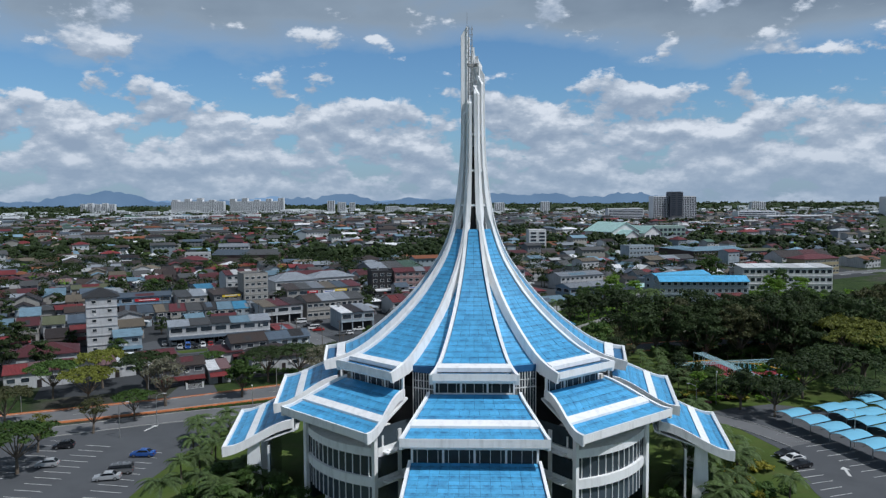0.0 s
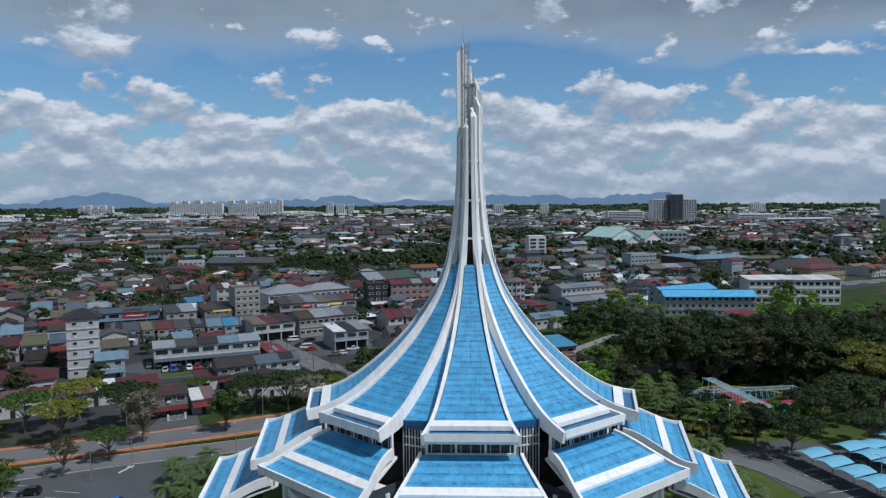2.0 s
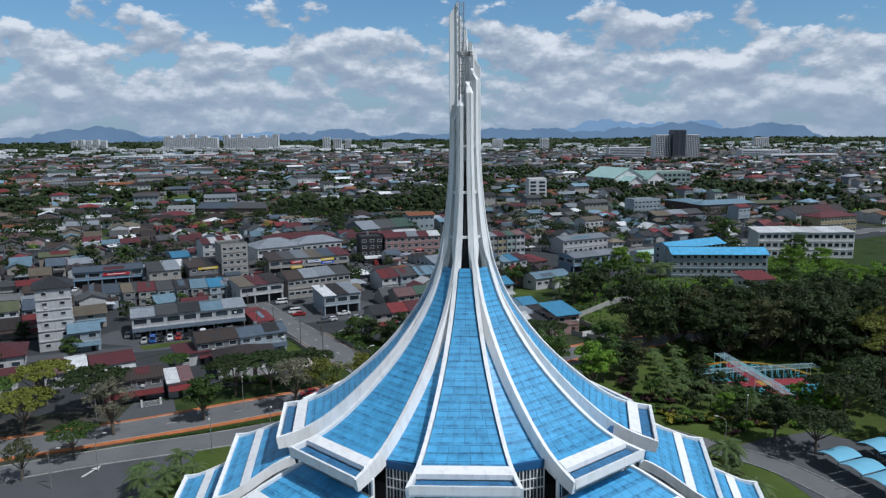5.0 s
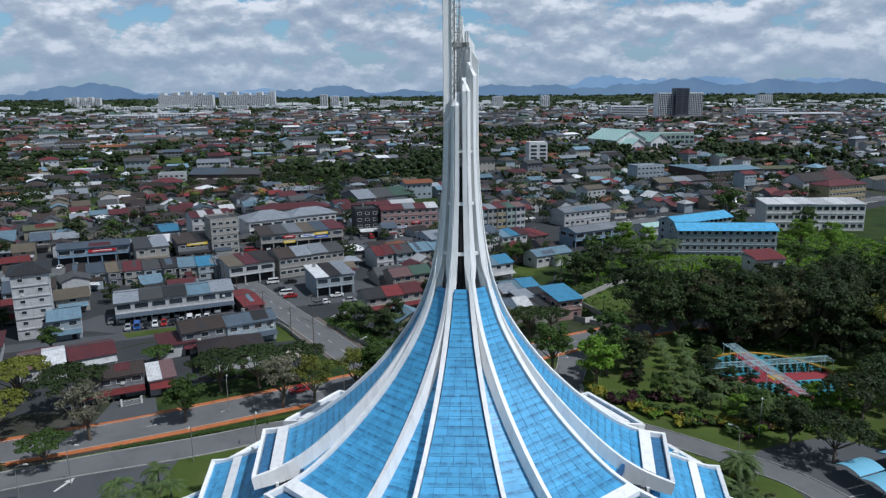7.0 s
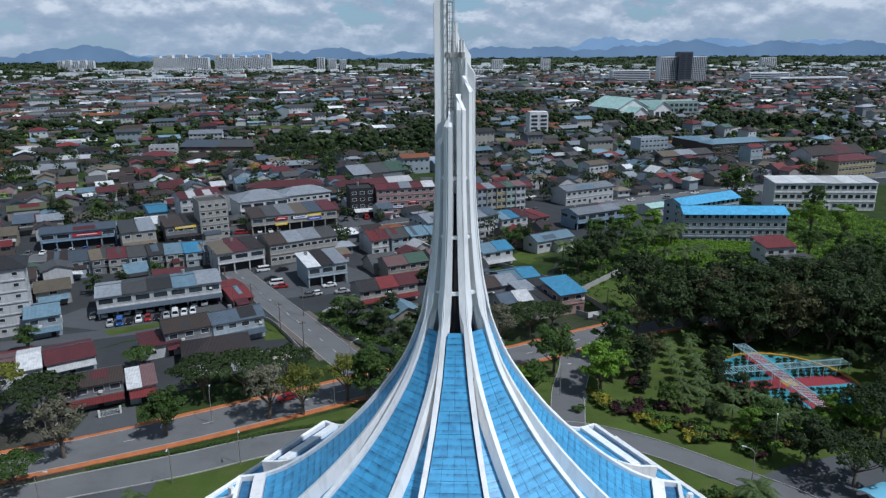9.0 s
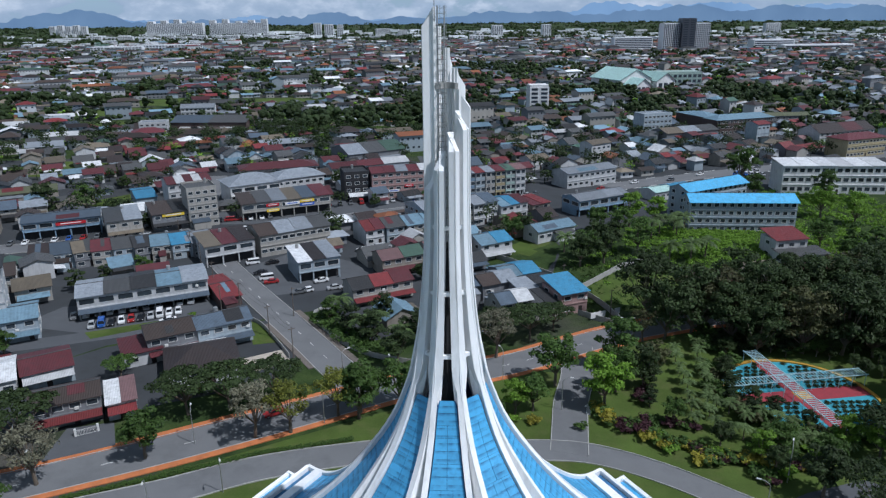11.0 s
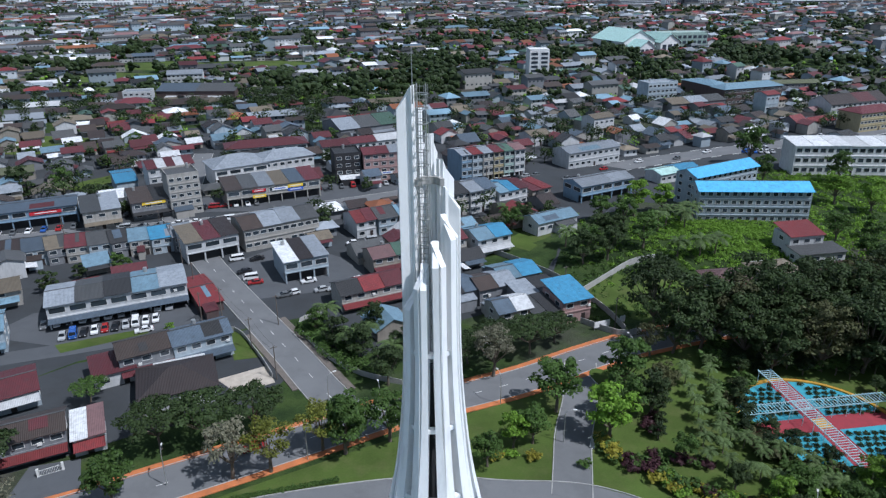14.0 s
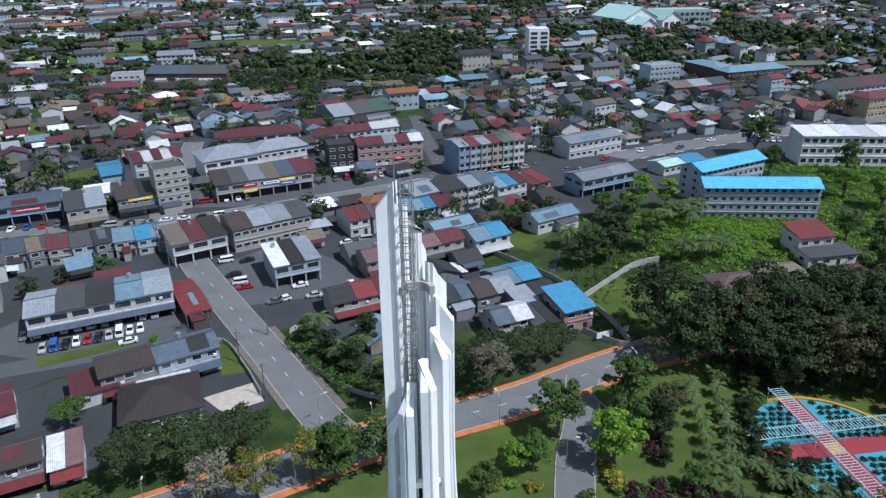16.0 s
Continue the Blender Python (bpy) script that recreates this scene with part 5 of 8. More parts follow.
for i in range(9):
    t = i / 8
    building("row_house", "small gabled terrace house in a back row", "house", -106 + 44 * t, 146 + 13 * t, 6.4, 13, 19 + (i % 3) * 4, 5.2, "gable", ["darkbrown", "bluegrey", "beige", "maroon", "grey", "darkgrey", "paleblue", "blue", "lightgrey"][i], ["cream", "paleblue", "grey"][i % 3], 2, rise=2.2, group="back row of terrace houses", over=0.3)
for i in range(6):
    building("row_house", "two-storey terrace house with weathered roof", "house", -142 + 6.8 * i, 112 + 3.0 * i, 6.6, 12, 24, 5.6, "gable", ["grey", "paleblue", "maroon", "khaki", "bluegrey", "brown"][i], ["white", "paleblue", "cream"][i % 3], 2, rise=2.0, group="terrace houses behind the apartment block")
for i in range(5):
    building("row_house", "two-storey house with patchy red and blue roof", "house", -6 + 7.2 * i, 170 + 3.2 * i, 7.0, 12, 25, 5.8, "gable", [["red", "maroon"], "grey", "paleblue", ["paleblue", "blue"], "maroon"][i], ["white", "paleblue", "cream"][i % 3], 2, rise=2.2, group="mixed terrace")
building("row_house", "two-storey house with long red roof", "house", -2, 118, 18, 9, 22, 5.0, "gable", ["darkgrey", "red", "maroon"], "cream", 2, rise=1.8, awning="red")
building("row_house", "two-storey house with brown and green roof", "house", 4, 140, 14, 9, 22, 5.6, "gable", ["pink", "green"], "beige", 2, rise=1.8, awning="maroon")


# ---- small houses packed between the shophouses ----
def near_road(x, y, reach):
    return any(math.hypot(x - p.x, y - p.y) < hw + reach for line, hw in ROADS for p in line)


def foot_clash(x, y, r):
    for fx, fy, fw, fd, fr in FOOT:
        u = (x - fx) * math.cos(fr) + (y - fy) * math.sin(fr)
        v = -(x - fx) * math.sin(fr) + (y - fy) * math.cos(fr)
        if abs(u) < fw / 2 + r and abs(v) < fd / 2 + r:
            return True
    return False


OPEN = [(-16, 118, 14, 10), (40, 108, 34, 26), (-104, 226, 16, 14), (-68, 104, 24, 7), (-26, 128, 18, 12), (-20, 212, 44, 9), (56, 140, 26, 36), (-29, 84, 9, 12), (-10, 92, 14, 16), (30, 80, 60, 18)]
rng = random.Random(303)
PACK_ROOF = ["maroon", "maroon", "grey", "grey", "lightgrey", "brown", "darkbrown", "bluegrey", "paleblue", "darkgrey", "white", "beige", "red"]
packed = 0
for i in range(7000):
    x, y = (rng.uniform(-190, 62), rng.uniform(64, 330)) if packed < 148 else (rng.uniform(64, 250), rng.uniform(215, 400))
    if packed > 188:
        break
    if y < 98 and x > -62 or y < 78 and x > -90 or x > 62 and y < 232 + (x - 62) * 0.46 and y > 226 - (x - 62) * 0.1 and x < 100:
        continue
    if x > 100 and y < 262 + (x - 140) * 0.35:
        continue
    w, d = rng.uniform(6.0, 10.0), rng.uniform(6.5, 11.0)
    if inside(x, y, OPEN) or near_road(x, y, 5.5) or foot_clash(x, y, max(w, d) * 0.5 - 0.6):
        continue
    col = rng.choice(PACK_ROOF)
    h = rng.choice([3.0, 3.2, 3.4, 4.8, 5.4])
    rot = TOWN + rng.choice([0, 0, 90]) + rng.uniform(-4, 4)
    ob = thing("small_house", f"small packed house with weathered {'pale blue' if col == 'paleblue' else 'blue-grey' if col == 'bluegrey' else 'light grey' if col == 'lightgrey' else 'dark brown' if col == 'darkbrown' else 'dark grey' if col == 'darkgrey' else col} metal roof", "house", "packed small houses", at=pose(x, y, gz(x, y), rz=rot))
    FOOT.append((x, y, w, d, radians(rot)))
    b = Mesh()
    b.box((0, 0, h / 2 - 0.3), (w, d, h + 0.6))
    r = d * rng.uniform(0.16, 0.28)
    for s in (-1, 1):
        xa, xb = s * w / 2, s * (w / 2 - 0.2)
        b.add([(xa, -d / 2, h), (xa, d / 2, h), (xa, 0, h + r), (xb, -d / 2, h), (xb, d / 2, h), (xb, 0, h + r)], [(0, 1, 2), (5, 4, 3), (0, 2, 5, 3), (1, 4, 5, 2)])
    part("wall", b, WALL[rng.choice(["grey", "white", "cream", "paleblue", "beige"])], ob, fix=True)
    m = Mesh()
    gable(m, -w / 2 - 0.5, w / 2 + 0.5, -d / 2, d / 2, h, r, 0.8)
    part("roof", m, ROOF[col], ob)
    m = Mesh()
    e = rng.uniform(2.0, 3.4)
    zl = min(h - 0.3, 2.9)
    m.hexa([(-w * 0.45, -d / 2 - e, zl - 0.5), (w * 0.45, -d / 2 - e, zl - 0.5), (w * 0.45, -d / 2, zl), (-w * 0.45, -d / 2, zl), (-w * 0.45, -d / 2 - e, zl - 0.4), (w * 0.45, -d / 2 - e, zl - 0.4), (w * 0.45, -d / 2, zl + 0.1), (-w * 0.45, -d / 2, zl + 0.1)])
    part("porch_roof", m, ROOF[rng.choice(PACK_ROOF)], ob)
    if h > 4:
        put_window(ob, 0, -d / 2 - 0.02, h * 0.8, 0, 2.1, 1.1)
    packed += 1


# ---- vegetation ----
def leaf_mat(name, c, var=0.45):
    mat = bpy.data.materials.new("leaf_" + name)
    mat.use_nodes = True
    add = nodes_of(mat.node_tree)
    rnd = add("ShaderNodeNewGeometry").outputs["Random Per Island"]
    obj = add("ShaderNodeObjectInfo").outputs["Random"]
    vec = add("ShaderNodeTexCoord").outputs["Object"]
    n = add("ShaderNodeTexNoise", links={0: vec}, default={"Scale": 0.45, "Detail": 3.0}).outputs[0]
    s = add("ShaderNodeMath", op="ADD", links={0: rnd, 1: n}).outputs[0]
    v = add("ShaderNodeMapRange", links={0: s}, default={1: 0.3, 2: 1.7, 3: 1 - var, 4: 1 + var}).outputs[0]
    v2 = add("ShaderNodeMapRange", links={0: obj}, default={3: 0.8, 4: 1.2}).outputs[0]
    v3 = add("ShaderNodeMath", op="MULTIPLY", links={0: v, 1: v2}).outputs[0]
    col = add("ShaderNodeVectorMath", op="SCALE", default={0: c}, links={3: v3}).outputs[0]
    d = add("ShaderNodeBsdfPrincipled", links={"Base Color": col}, default={"Roughness": 0.6, "Specular IOR Level": 0.25})
    tr = add("ShaderNodeBsdfTranslucent", links={0: col})
    mix = add("ShaderNodeMixShader", links={1: d.outputs[0], 2: tr.outputs[0]}, default={0: 0.32})
    add("ShaderNodeOutputMaterial", links={0: mix.outputs[0]})
    return mat


LEAF = {n: leaf_mat(n, c) for n, c in {
    "dark": (0.039, 0.062, 0.020), "green": (0.062, 0.112, 0.024), "bright": (0.14, 0.25, 0.028), "yellow": (0.15, 0.165, 0.028), "pale": (0.19, 0.185, 0.125),
    "palm": (0.098, 0.145, 0.05), "purple": (0.055, 0.022, 0.028), "golden": (0.26, 0.24, 0.03), "olive": (0.07, 0.075, 0.03), "deep": (0.026, 0.045, 0.016)}.items()}
BARK = material("bark", (0.13, 0.105, 0.08), 0.95, var=0.35, scale=1.5, fine=12, bump=0.5)


def leaves(m, rng, center, radii, n, size, hollow=0.55):
    """Small bent leaf sprays spread over a lobe."""
    for _ in range(n):
        d = Vector((rng.gauss(0, 1), rng.gauss(0, 1), rng.gauss(0, 1)))
        d.normalize()
        if d.z < -0.3:
            d.z *= -0.5
        k = rng.uniform(hollow, 1.05)
        p = Vector((center[0] + d.x * radii[0] * k, center[1] + d.y * radii[1] * k, center[2] + d.z * radii[2] * k))
        nrm = (d + Vector((rng.uniform(-0.8, 0.8), rng.uniform(-0.8, 0.8), rng.uniform(0.0, 0.9)))).normalized()
        a = nrm.orthogonal().normalized()
        a.rotate(Matrix.Rotation(rng.uniform(0, 6.28), 3, nrm))
        b = nrm.cross(a)
        s = size * rng.uniform(0.6, 1.3)
        m.add([p - a * s * 0.5, p + b * s * 0.32 - nrm * s * 0.1, p + a * s * 0.5, p - b * s * 0.32 - nrm * s * 0.1], [(0, 1, 2, 3)])


def tree_mesh(seed, kind):
    """Trunk with limbs, and crown; a unit tree about 10 m high."""
    rng = random.Random(seed)
    t, c = Mesh(), Mesh()
    if kind == "umbrella":
        h0, h1, rad, flat, nl, per, size = 3.4, 8.2, 6.8, 0.26, 36, 84, 0.68
    elif kind == "round":
        h0, h1, rad, flat, nl, per, size = 2.4, 6.4, 3.7, 0.95, 28, 78, 0.62
    elif kind == "airy":
        h0, h1, rad, flat, nl, per, size = 3.0, 7.2, 4.0, 0.75, 30, 62, 0.46
    elif kind == "grove":
        h0, h1, rad, flat, nl, per, size = 2.0, 7.0, 5.4, 0.95, 24, 44, 1.25
    else:
        h0, h1, rad, flat, nl, per, size = 2.0, 8.2, 5.8, 1.0, 46, 76, 0.66
    lean = Vector((rng.uniform(-0.4, 0.4), rng.uniform(-0.4, 0.4), 0))
    fork = Vector((0, 0, h0)) + lean
    t.tube((0, 0, -0.3), fork, 0.34, 0.24, 8)
    for i in range(nl):
        a = 2.4 * i + rng.uniform(-0.3, 0.3)
        k = math.sqrt((i + 0.6) / nl) * rng.uniform(0.85, 1.05)
        if kind in ("round", "airy", "forest", "grove"):
            up = rng.uniform(-0.9, 1.0)
            k *= math.sqrt(max(0.1, 1 - 0.8 * up * up))
            p = Vector((rad * k * math.cos(a), rad * k * math.sin(a), h1 + up * rad * flat * 0.8)) + lean
        else:
            p = Vector((rad * k * math.cos(a), rad * k * math.sin(a), h1 + rad * flat * (0.9 - k * k) * 0.9 + rng.uniform(-0.3, 0.3))) + lean
        r = rng.uniform(0.9, 1.45) * (1.25 if kind in ("umbrella", "forest", "grove") else 1.0)
        leaves(c, rng, p, (r, r, r * (0.55 if kind == "umbrella" else 0.8)), per, size)
        if i % 3 == 0:
            mid = fork.lerp(p, 0.5) + Vector((0, 0, -0.35))
            t.tube(fork + Vector((0, 0, -0.2)), mid, 0.15, 0.10, 5)
            t.tube(mid, p, 0.10, 0.03, 5)
    return t.mesh("trunk", BARK), c


TREES = {}


def tree(kind, leaf, x, y, s=1.0, label="", seed=0, zs=1.0):
    key = (kind, leaf, seed % 3)
    rng = random.Random(int(x * 31 + y * 17))
    s = s * (1.22 if kind in ("round", "airy") else 1.08)
    m = pose(x, y, gz(x, y), rz=rng.uniform(0, 360)) @ Matrix.Diagonal((s, s, s * zs, 1))
    if key not in TREES:
        trunk, crown = tree_mesh(hash_of(kind) + seed % 3 * 7, kind)
        names = {"dark": "dark green", "deep": "deep green", "green": "green", "bright": "bright green", "yellow": "yellow-green", "pale": "pale blossoming", "olive": "olive green"}
        text = label or {"umbrella": f"{names[leaf]} spreading rain tree with umbrella crown", "round": f"{names[leaf]} roadside tree with round leafy crown", "airy": f"{names[leaf]} roadside tree with thin airy crown", "forest": f"{names[leaf]} tall forest tree with dense crown", "grove": f"{names[leaf]} leafy tree in a grove"}[kind]
        ob = thing("tree", text, "tree")
        part("trunk", trunk, BARK, ob)
        part("crown", crown, LEAF[leaf], ob)
        TREES[key] = ob
        ob.matrix_basis = m
        return ob
    src = TREES[key]
    ob = copy_thing(src, pose(0, 0, 0))
    ob.matrix_basis = m
    return ob


def hash_of(text):
    return sum(ord(c) * (i + 3) for i, c in enumerate(text))


def palm_mesh(seed, h=3.4, fronds=17, length=2.5):
    rng = random.Random(seed)
    t, c = Mesh(), Mesh()
    t.tube((0, 0, -0.2), (0.1, 0, h * 0.5), 0.16, 0.12, 7)
    t.tube((0.1, 0, h * 0.5), (0.15, 0.05, h), 0.12, 0.10, 7)
    for i in range(fronds):
        a = 2.4 * i
        rise = rng.uniform(0.1, 1.1)
        prev = Vector((0.15, 0.05, h))
        d = Vector((math.cos(a), math.sin(a), rise)).normalized()
        for j in range(6):
            nxt = prev + d * length / 6
            side = Vector((-math.sin(a), math.cos(a), 0))
            w = 0.5 * (1 - abs(j - 2.2) / 5)
            for s in (-1, 1):
                for q in range(3):
                    p = prev.lerp(nxt, q * 0.33)
                    e = p + side * s * w + d * 0.25 + Vector((0, 0, -0.18 * w - 0.05))
                    c.add([p, p + d * 0.14, e + d * 0.07, e], [(0, 1, 2, 3)])
            prev = nxt
            d = (d + Vector((0, 0, -0.28))).normalized()
    return t.mesh("trunk", BARK), c.mesh("frond", LEAF["palm"])


PALMS = []
for i in range(3):
    a, b = palm_mesh(50 + i)
    PALMS.append((a, b))


def palm(x, y, s=1.0, label="small feathery garden palm", k=0, group=""):
    ob = thing("palm", label, "palm tree", group, at=pose(x, y, gz(x, y), rz=(x * 37 + y * 11) % 360) @ Matrix.Diagonal((s, s, s, 1)))
    part("trunk", PALMS[k % 3][0], None, ob)
    part("frond", PALMS[k % 3][1], None, ob)


def shrub_mesh(seed):
    rng = random.Random(seed)
    c = Mesh()
    for i in range(9):
        a = 2.4 * i
        k = math.sqrt(i / 9)
        leaves(c, rng, (k * math.cos(a), k * math.sin(a), 0.55 + rng.uniform(-0.1, 0.3)), (0.5, 0.5, 0.5), 24, 0.46, 0.3)
    return c


def put_leaves(m, base, x, y, s, turn):
    ca, sa = math.cos(turn) * s, math.sin(turn) * s
    z = gz(x, y)
    o = len(m.v)
    m.v += [(x + a * ca - b * sa, y + a * sa + b * ca, z + c * s * 0.9) for a, b, c in base.v]
    m.f += [tuple(o + i for i in q) for q in base.f]
    m.m += base.m


SHRUB = {}


def shrub(x, y, s, leaf, label):
    if leaf not in SHRUB:
        SHRUB[leaf] = shrub_mesh(len(leaf) * 5 + 3).mesh("shrub", LEAF[leaf])
    solid("shrub", SHRUB[leaf], None, label, "shrub", at=pose(x, y, gz(x, y), rz=(x * 53 + y * 29) % 360) @ Matrix.Diagonal((s, s, s * 0.9, 1)))


# big trees in the yards and along the boulevard
for x, y, s in ((-57, 72, 0.5), (-70, -4, 0.9), (-76, -16, 0.9), (-112, 22, 1.1), (-96, 12, 0.9),
                (28, 88, 0.8), (36, 88, 0.85), (21, 84, 0.75), (43, 93, 0.7), (79, 20, 0.85), (94, 34, 1.0), (108, 42, 1.1), (118, 30, 1.1), (100, 24, 0.8)):
    tree("umbrella", "dark" if x > 0 or x > -40 else "green", x, y, s, seed=int(abs(x)), zs=0.9)
for k, lf, x, y, s in (("umbrella", "dark", -38.6, 56.2, 0.85), ("umbrella", "dark", -30.6, 57.6, 0.9), ("umbrella", "dark", -22.2, 60.0, 0.85), ("airy", "pale", -24.5, 48.1, 0.95), ("airy", "yellow", -18.2, 49.6, 0.9), ("airy", "yellow", -9.4, 54.9, 0.85), ("round", "green", -5.3, 53.9, 0.95), ("umbrella", "yellow", -75.4, 36.2, 0.85), ("umbrella", "dark", -65.4, 46.1, 0.95), ("airy", "pale", -57.9, 35.4, 0.95), ("round", "green", -42.4, 42.1, 0.85), ("umbrella", "green", -61.2, 25.4, 0.6), ("airy", "olive", -66.2, 17.0, 0.62),
                       ("umbrella", "green", -86.0, 42.9, 0.85), ("umbrella", "olive", -85.0, 21.0, 0.8), ("airy", "yellow", -71.7, 6.5, 0.6), ("umbrella", "yellow", -78.3, 52.1, 0.9), ("umbrella", "dark", -104, 36, 1.0)):
    tree(k, lf, x, y, s, seed=int(abs(x)))
for x, y, s, lf in ((26, 78.5, 1.0, "pale"), (64, 86, 0.7, "olive")):
    tree("airy", lf, x, y, s, seed=int(abs(y)))
for x, y, s, lf in ((-5, 56, 0.95, "green"), (3, 57, 0.95, "green"), (3, 76, 0.8, "dark"), (-3, 86, 0.75, "dark"), (-9, 92, 0.7, "dark"), (-14, 99, 0.6, "green"),
                    (8, 86, 0.8, "dark"), (0, 98, 0.7, "dark"), (37, 65, 1.05, "green"), (26, 54, 0.65, "bright"), (30, 55, 0.7, "green"), (53, 72.5, 1.05, "green"), (45, 55.5, 1.0, "bright"), (49.5, 62, 0.9, "green"), (56, 63, 0.8, "dark"), (20, 49, 0.6, "green"), (60, 69, 0.7, "olive"),
                    (112, 58, 1.0, "dark"), (74, 26, 0.8, "dark"), 
                    (120, 48, 1.1, "green"),
                    (-48, 98, 0.35, "bright"), (-102, 196, 0.8, "dark"), (-120, 214, 0.9, "green"), (-136, 214, 1.0, "dark"), (45, 168, 0.8, "green"), (50, 172, 0.8, "dark"), (-130, 100, 0.9, "dark"), (-118, 92, 0.9, "dark"), (-108, 64, 0.9, "dark"), (-100, 68, 0.8, "dark"), (-86, 82, 0.6, "green")):
    tree("round", lf, x, y, s, seed=int(abs(x + y)))
# dark bushes between the palm rows, the sunken plaza and the wood
BUSHES = [(74.4, 59.8), (75.6, 65.4), (76.3, 54.7), (79.0, 51.4), (72.4, 56.4), (77.0, 69.0), (62.0, 73.5), (59.6, 68.5), (58.0, 64.4), (56.4, 59.4), (54.7, 55.5), (84.0, 47.0), (74.6, 51.2)]
rng = random.Random(61)
for i in range(30):
    a = radians(rng.uniform(20, 165))
    r = rng.uniform(18.5, 25)
    x, y = 89.5 + r * math.cos(a), 59 + r * math.sin(a)
    if not any(math.hypot(x - p, y - q) < 2.2 for p, q in BUSHES) and x > 78.5:
        BUSHES.append((x, y))
for x, y in BUSHES:
    tree("round", rng.choice(["dark", "deep", "green", "dark"]), x, y, rng.uniform(0.3, 0.46), "dark green bush beside the garden plaza", seed=int(x + y), zs=0.85)
# dark wood beside the garden and trees on the slope
rng = random.Random(8)
WOOD = []
for i in range(900):
    x, y = rng.uniform(68, 180), rng.uniform(72, 120)
    top = 100 + (x - 70) * 0.16
    if y > top or (x < 84 and y < 86) or (x < 106 and y < 77):
        continue
    if x < 82 and abs(y - (93 + (x - 66) * 0.27)) < 3.5:
        continue
    if any(math.hypot(x - a, y - b) < 6.7 for a, b in WOOD):
        continue
    WOOD.append((x, y))
    tree("forest", "dark" if rng.random() < 0.85 else "olive", x, y, rng.uniform(0.85, 1.3), seed=i)
for x, y, s, lf in ((92, 181, 1.1, "bright"), (83, 146, 1.0, "green"), (76, 152, 0.8, "dark"), (70, 140, 0.9, "dark"), (62, 138, 0.9, "dark"), (66, 146, 0.8, "green"), (72, 156, 0.8, "dark"), (174, 258, 1.6, "green"), (150, 152, 0.9, "green"), (188, 189, 1.1, "bright"), (104, 186, 0.9, "bright"), (84, 168, 0.9, "green"), (78, 176, 0.8, "green"), (150, 136, 0.8, "green"), (180, 200, 1.1, "bright"), (200, 230, 1.1, "green"), (166, 230, 1.0, "green")):
    tree("round", lf, x, y, s, seed=int(x))
for i, (x, y) in enumerate(((98, 166), (104, 168), (109, 170), (102, 160), (93, 160), (91, 138), (98, 138), (103, 139), (60, 152), (-116, 205), (45, 178))):
    palm(x, y, 1.7, "tall coconut palm with drooping fronds", i)
# woods beyond the slope
rng = random.Random(9)
WOOD = []
for i in range(1500):
    x, y = rng.uniform(138, 330), rng.uniform(112, 250)
    if y > 150 + (x - 138) * 0.45 or (x < 150 and y < 160) or (185 < x < 215 and y > 235) or any(math.hypot(x - a, y - b) < (8.0 if x > 215 or y < 140 else 13.0) for a, b in WOOD) or (118 < x < 160 and y > 138) or foot_clash(x, y, 5):
        continue
    WOOD.append((x, y))
    tree("grove", rng.choice(["dark", "dark", "green", "green"]) if x > 215 or y < 140 else rng.choice(["green", "bright", "bright"]), x, y, rng.uniform(0.7, 1.0) * (1.0 if x > 215 or y < 140 else 0.7), seed=i)
for x, y, s in ((128, 66, 1.3), (122, 52, 1.2), (136, 80, 1.2)):
    tree("umbrella", "yellow", x, y, s, seed=2)
# scrub over the green slope
rng = random.Random(21)
sm = Mesh()
for i in range(1150):
    x, y = rng.gauss(116, 20), rng.gauss(153, 13)
    if 92 < x < 150 and (y < 130 or y > 172) and y < 128:
        continue
    if y > 171 and x > 108:
        continue
    leaves(sm, rng, (x, y, gz(x, y) + 0.4), (1.5, 1.5, 0.8), 26, 0.62, 0.2)
for i in range(1000):
    x, y = rng.uniform(140, 225), rng.uniform(136, 262)
    if y > 262 - (215 - x) * 0.45 or foot_clash(x, y, 2):
        continue
    leaves(sm, rng, (x, y, gz(x, y) + 0.5), (2.2, 2.2, 1.0), 20, 0.9, 0.2)
solid("scrub", sm, LEAF["bright"], "dense bright green scrub covering the slope", "scrub", kind="stuff")
rng = random.Random(22)
sm = Mesh()
for i in range(300):
    x, y = rng.uniform(56, 92), rng.uniform(104, 150)
    leaves(sm, rng, (x, y, gz(x, y) + 0.2), (1.3, 1.3, 0.5), 16, 0.7, 0.2)
solid("scrub", sm, LEAF["green"], "rough grass and weeds on an empty plot", "scrub", kind="stuff")

rng = random.Random(23)
sm = Mesh()
for i in range(150):
    t = rng.random()
    x, y = -4 - 15 * t + rng.uniform(-1.5, 5), 81 + 21 * t + rng.uniform(-2, 2)
    leaves(sm, rng, (x, y, 0.8 + rng.uniform(0, 1.2)), (1.4, 1.4, 1.1), 34, 0.6, 0.3)
for i in range(60):
    x, y = rng.uniform(-44, -28), 66 + rng.uniform(-1.5, 1.5)
    leaves(sm, rng, (x, y - 1, 0.8), (1.2, 1.2, 1.0), 34, 0.5, 0.3)
solid("undergrowth", sm, LEAF["green"], "tangled green undergrowth behind a fence wall", "undergrowth", kind="stuff")
for i, (x, y) in enumerate(((-6, 89), (-2, 92), (4, 84), (-12, 103))):
    palm(x, y, 1.6, "leafy banana-like palm behind a fence wall", i)
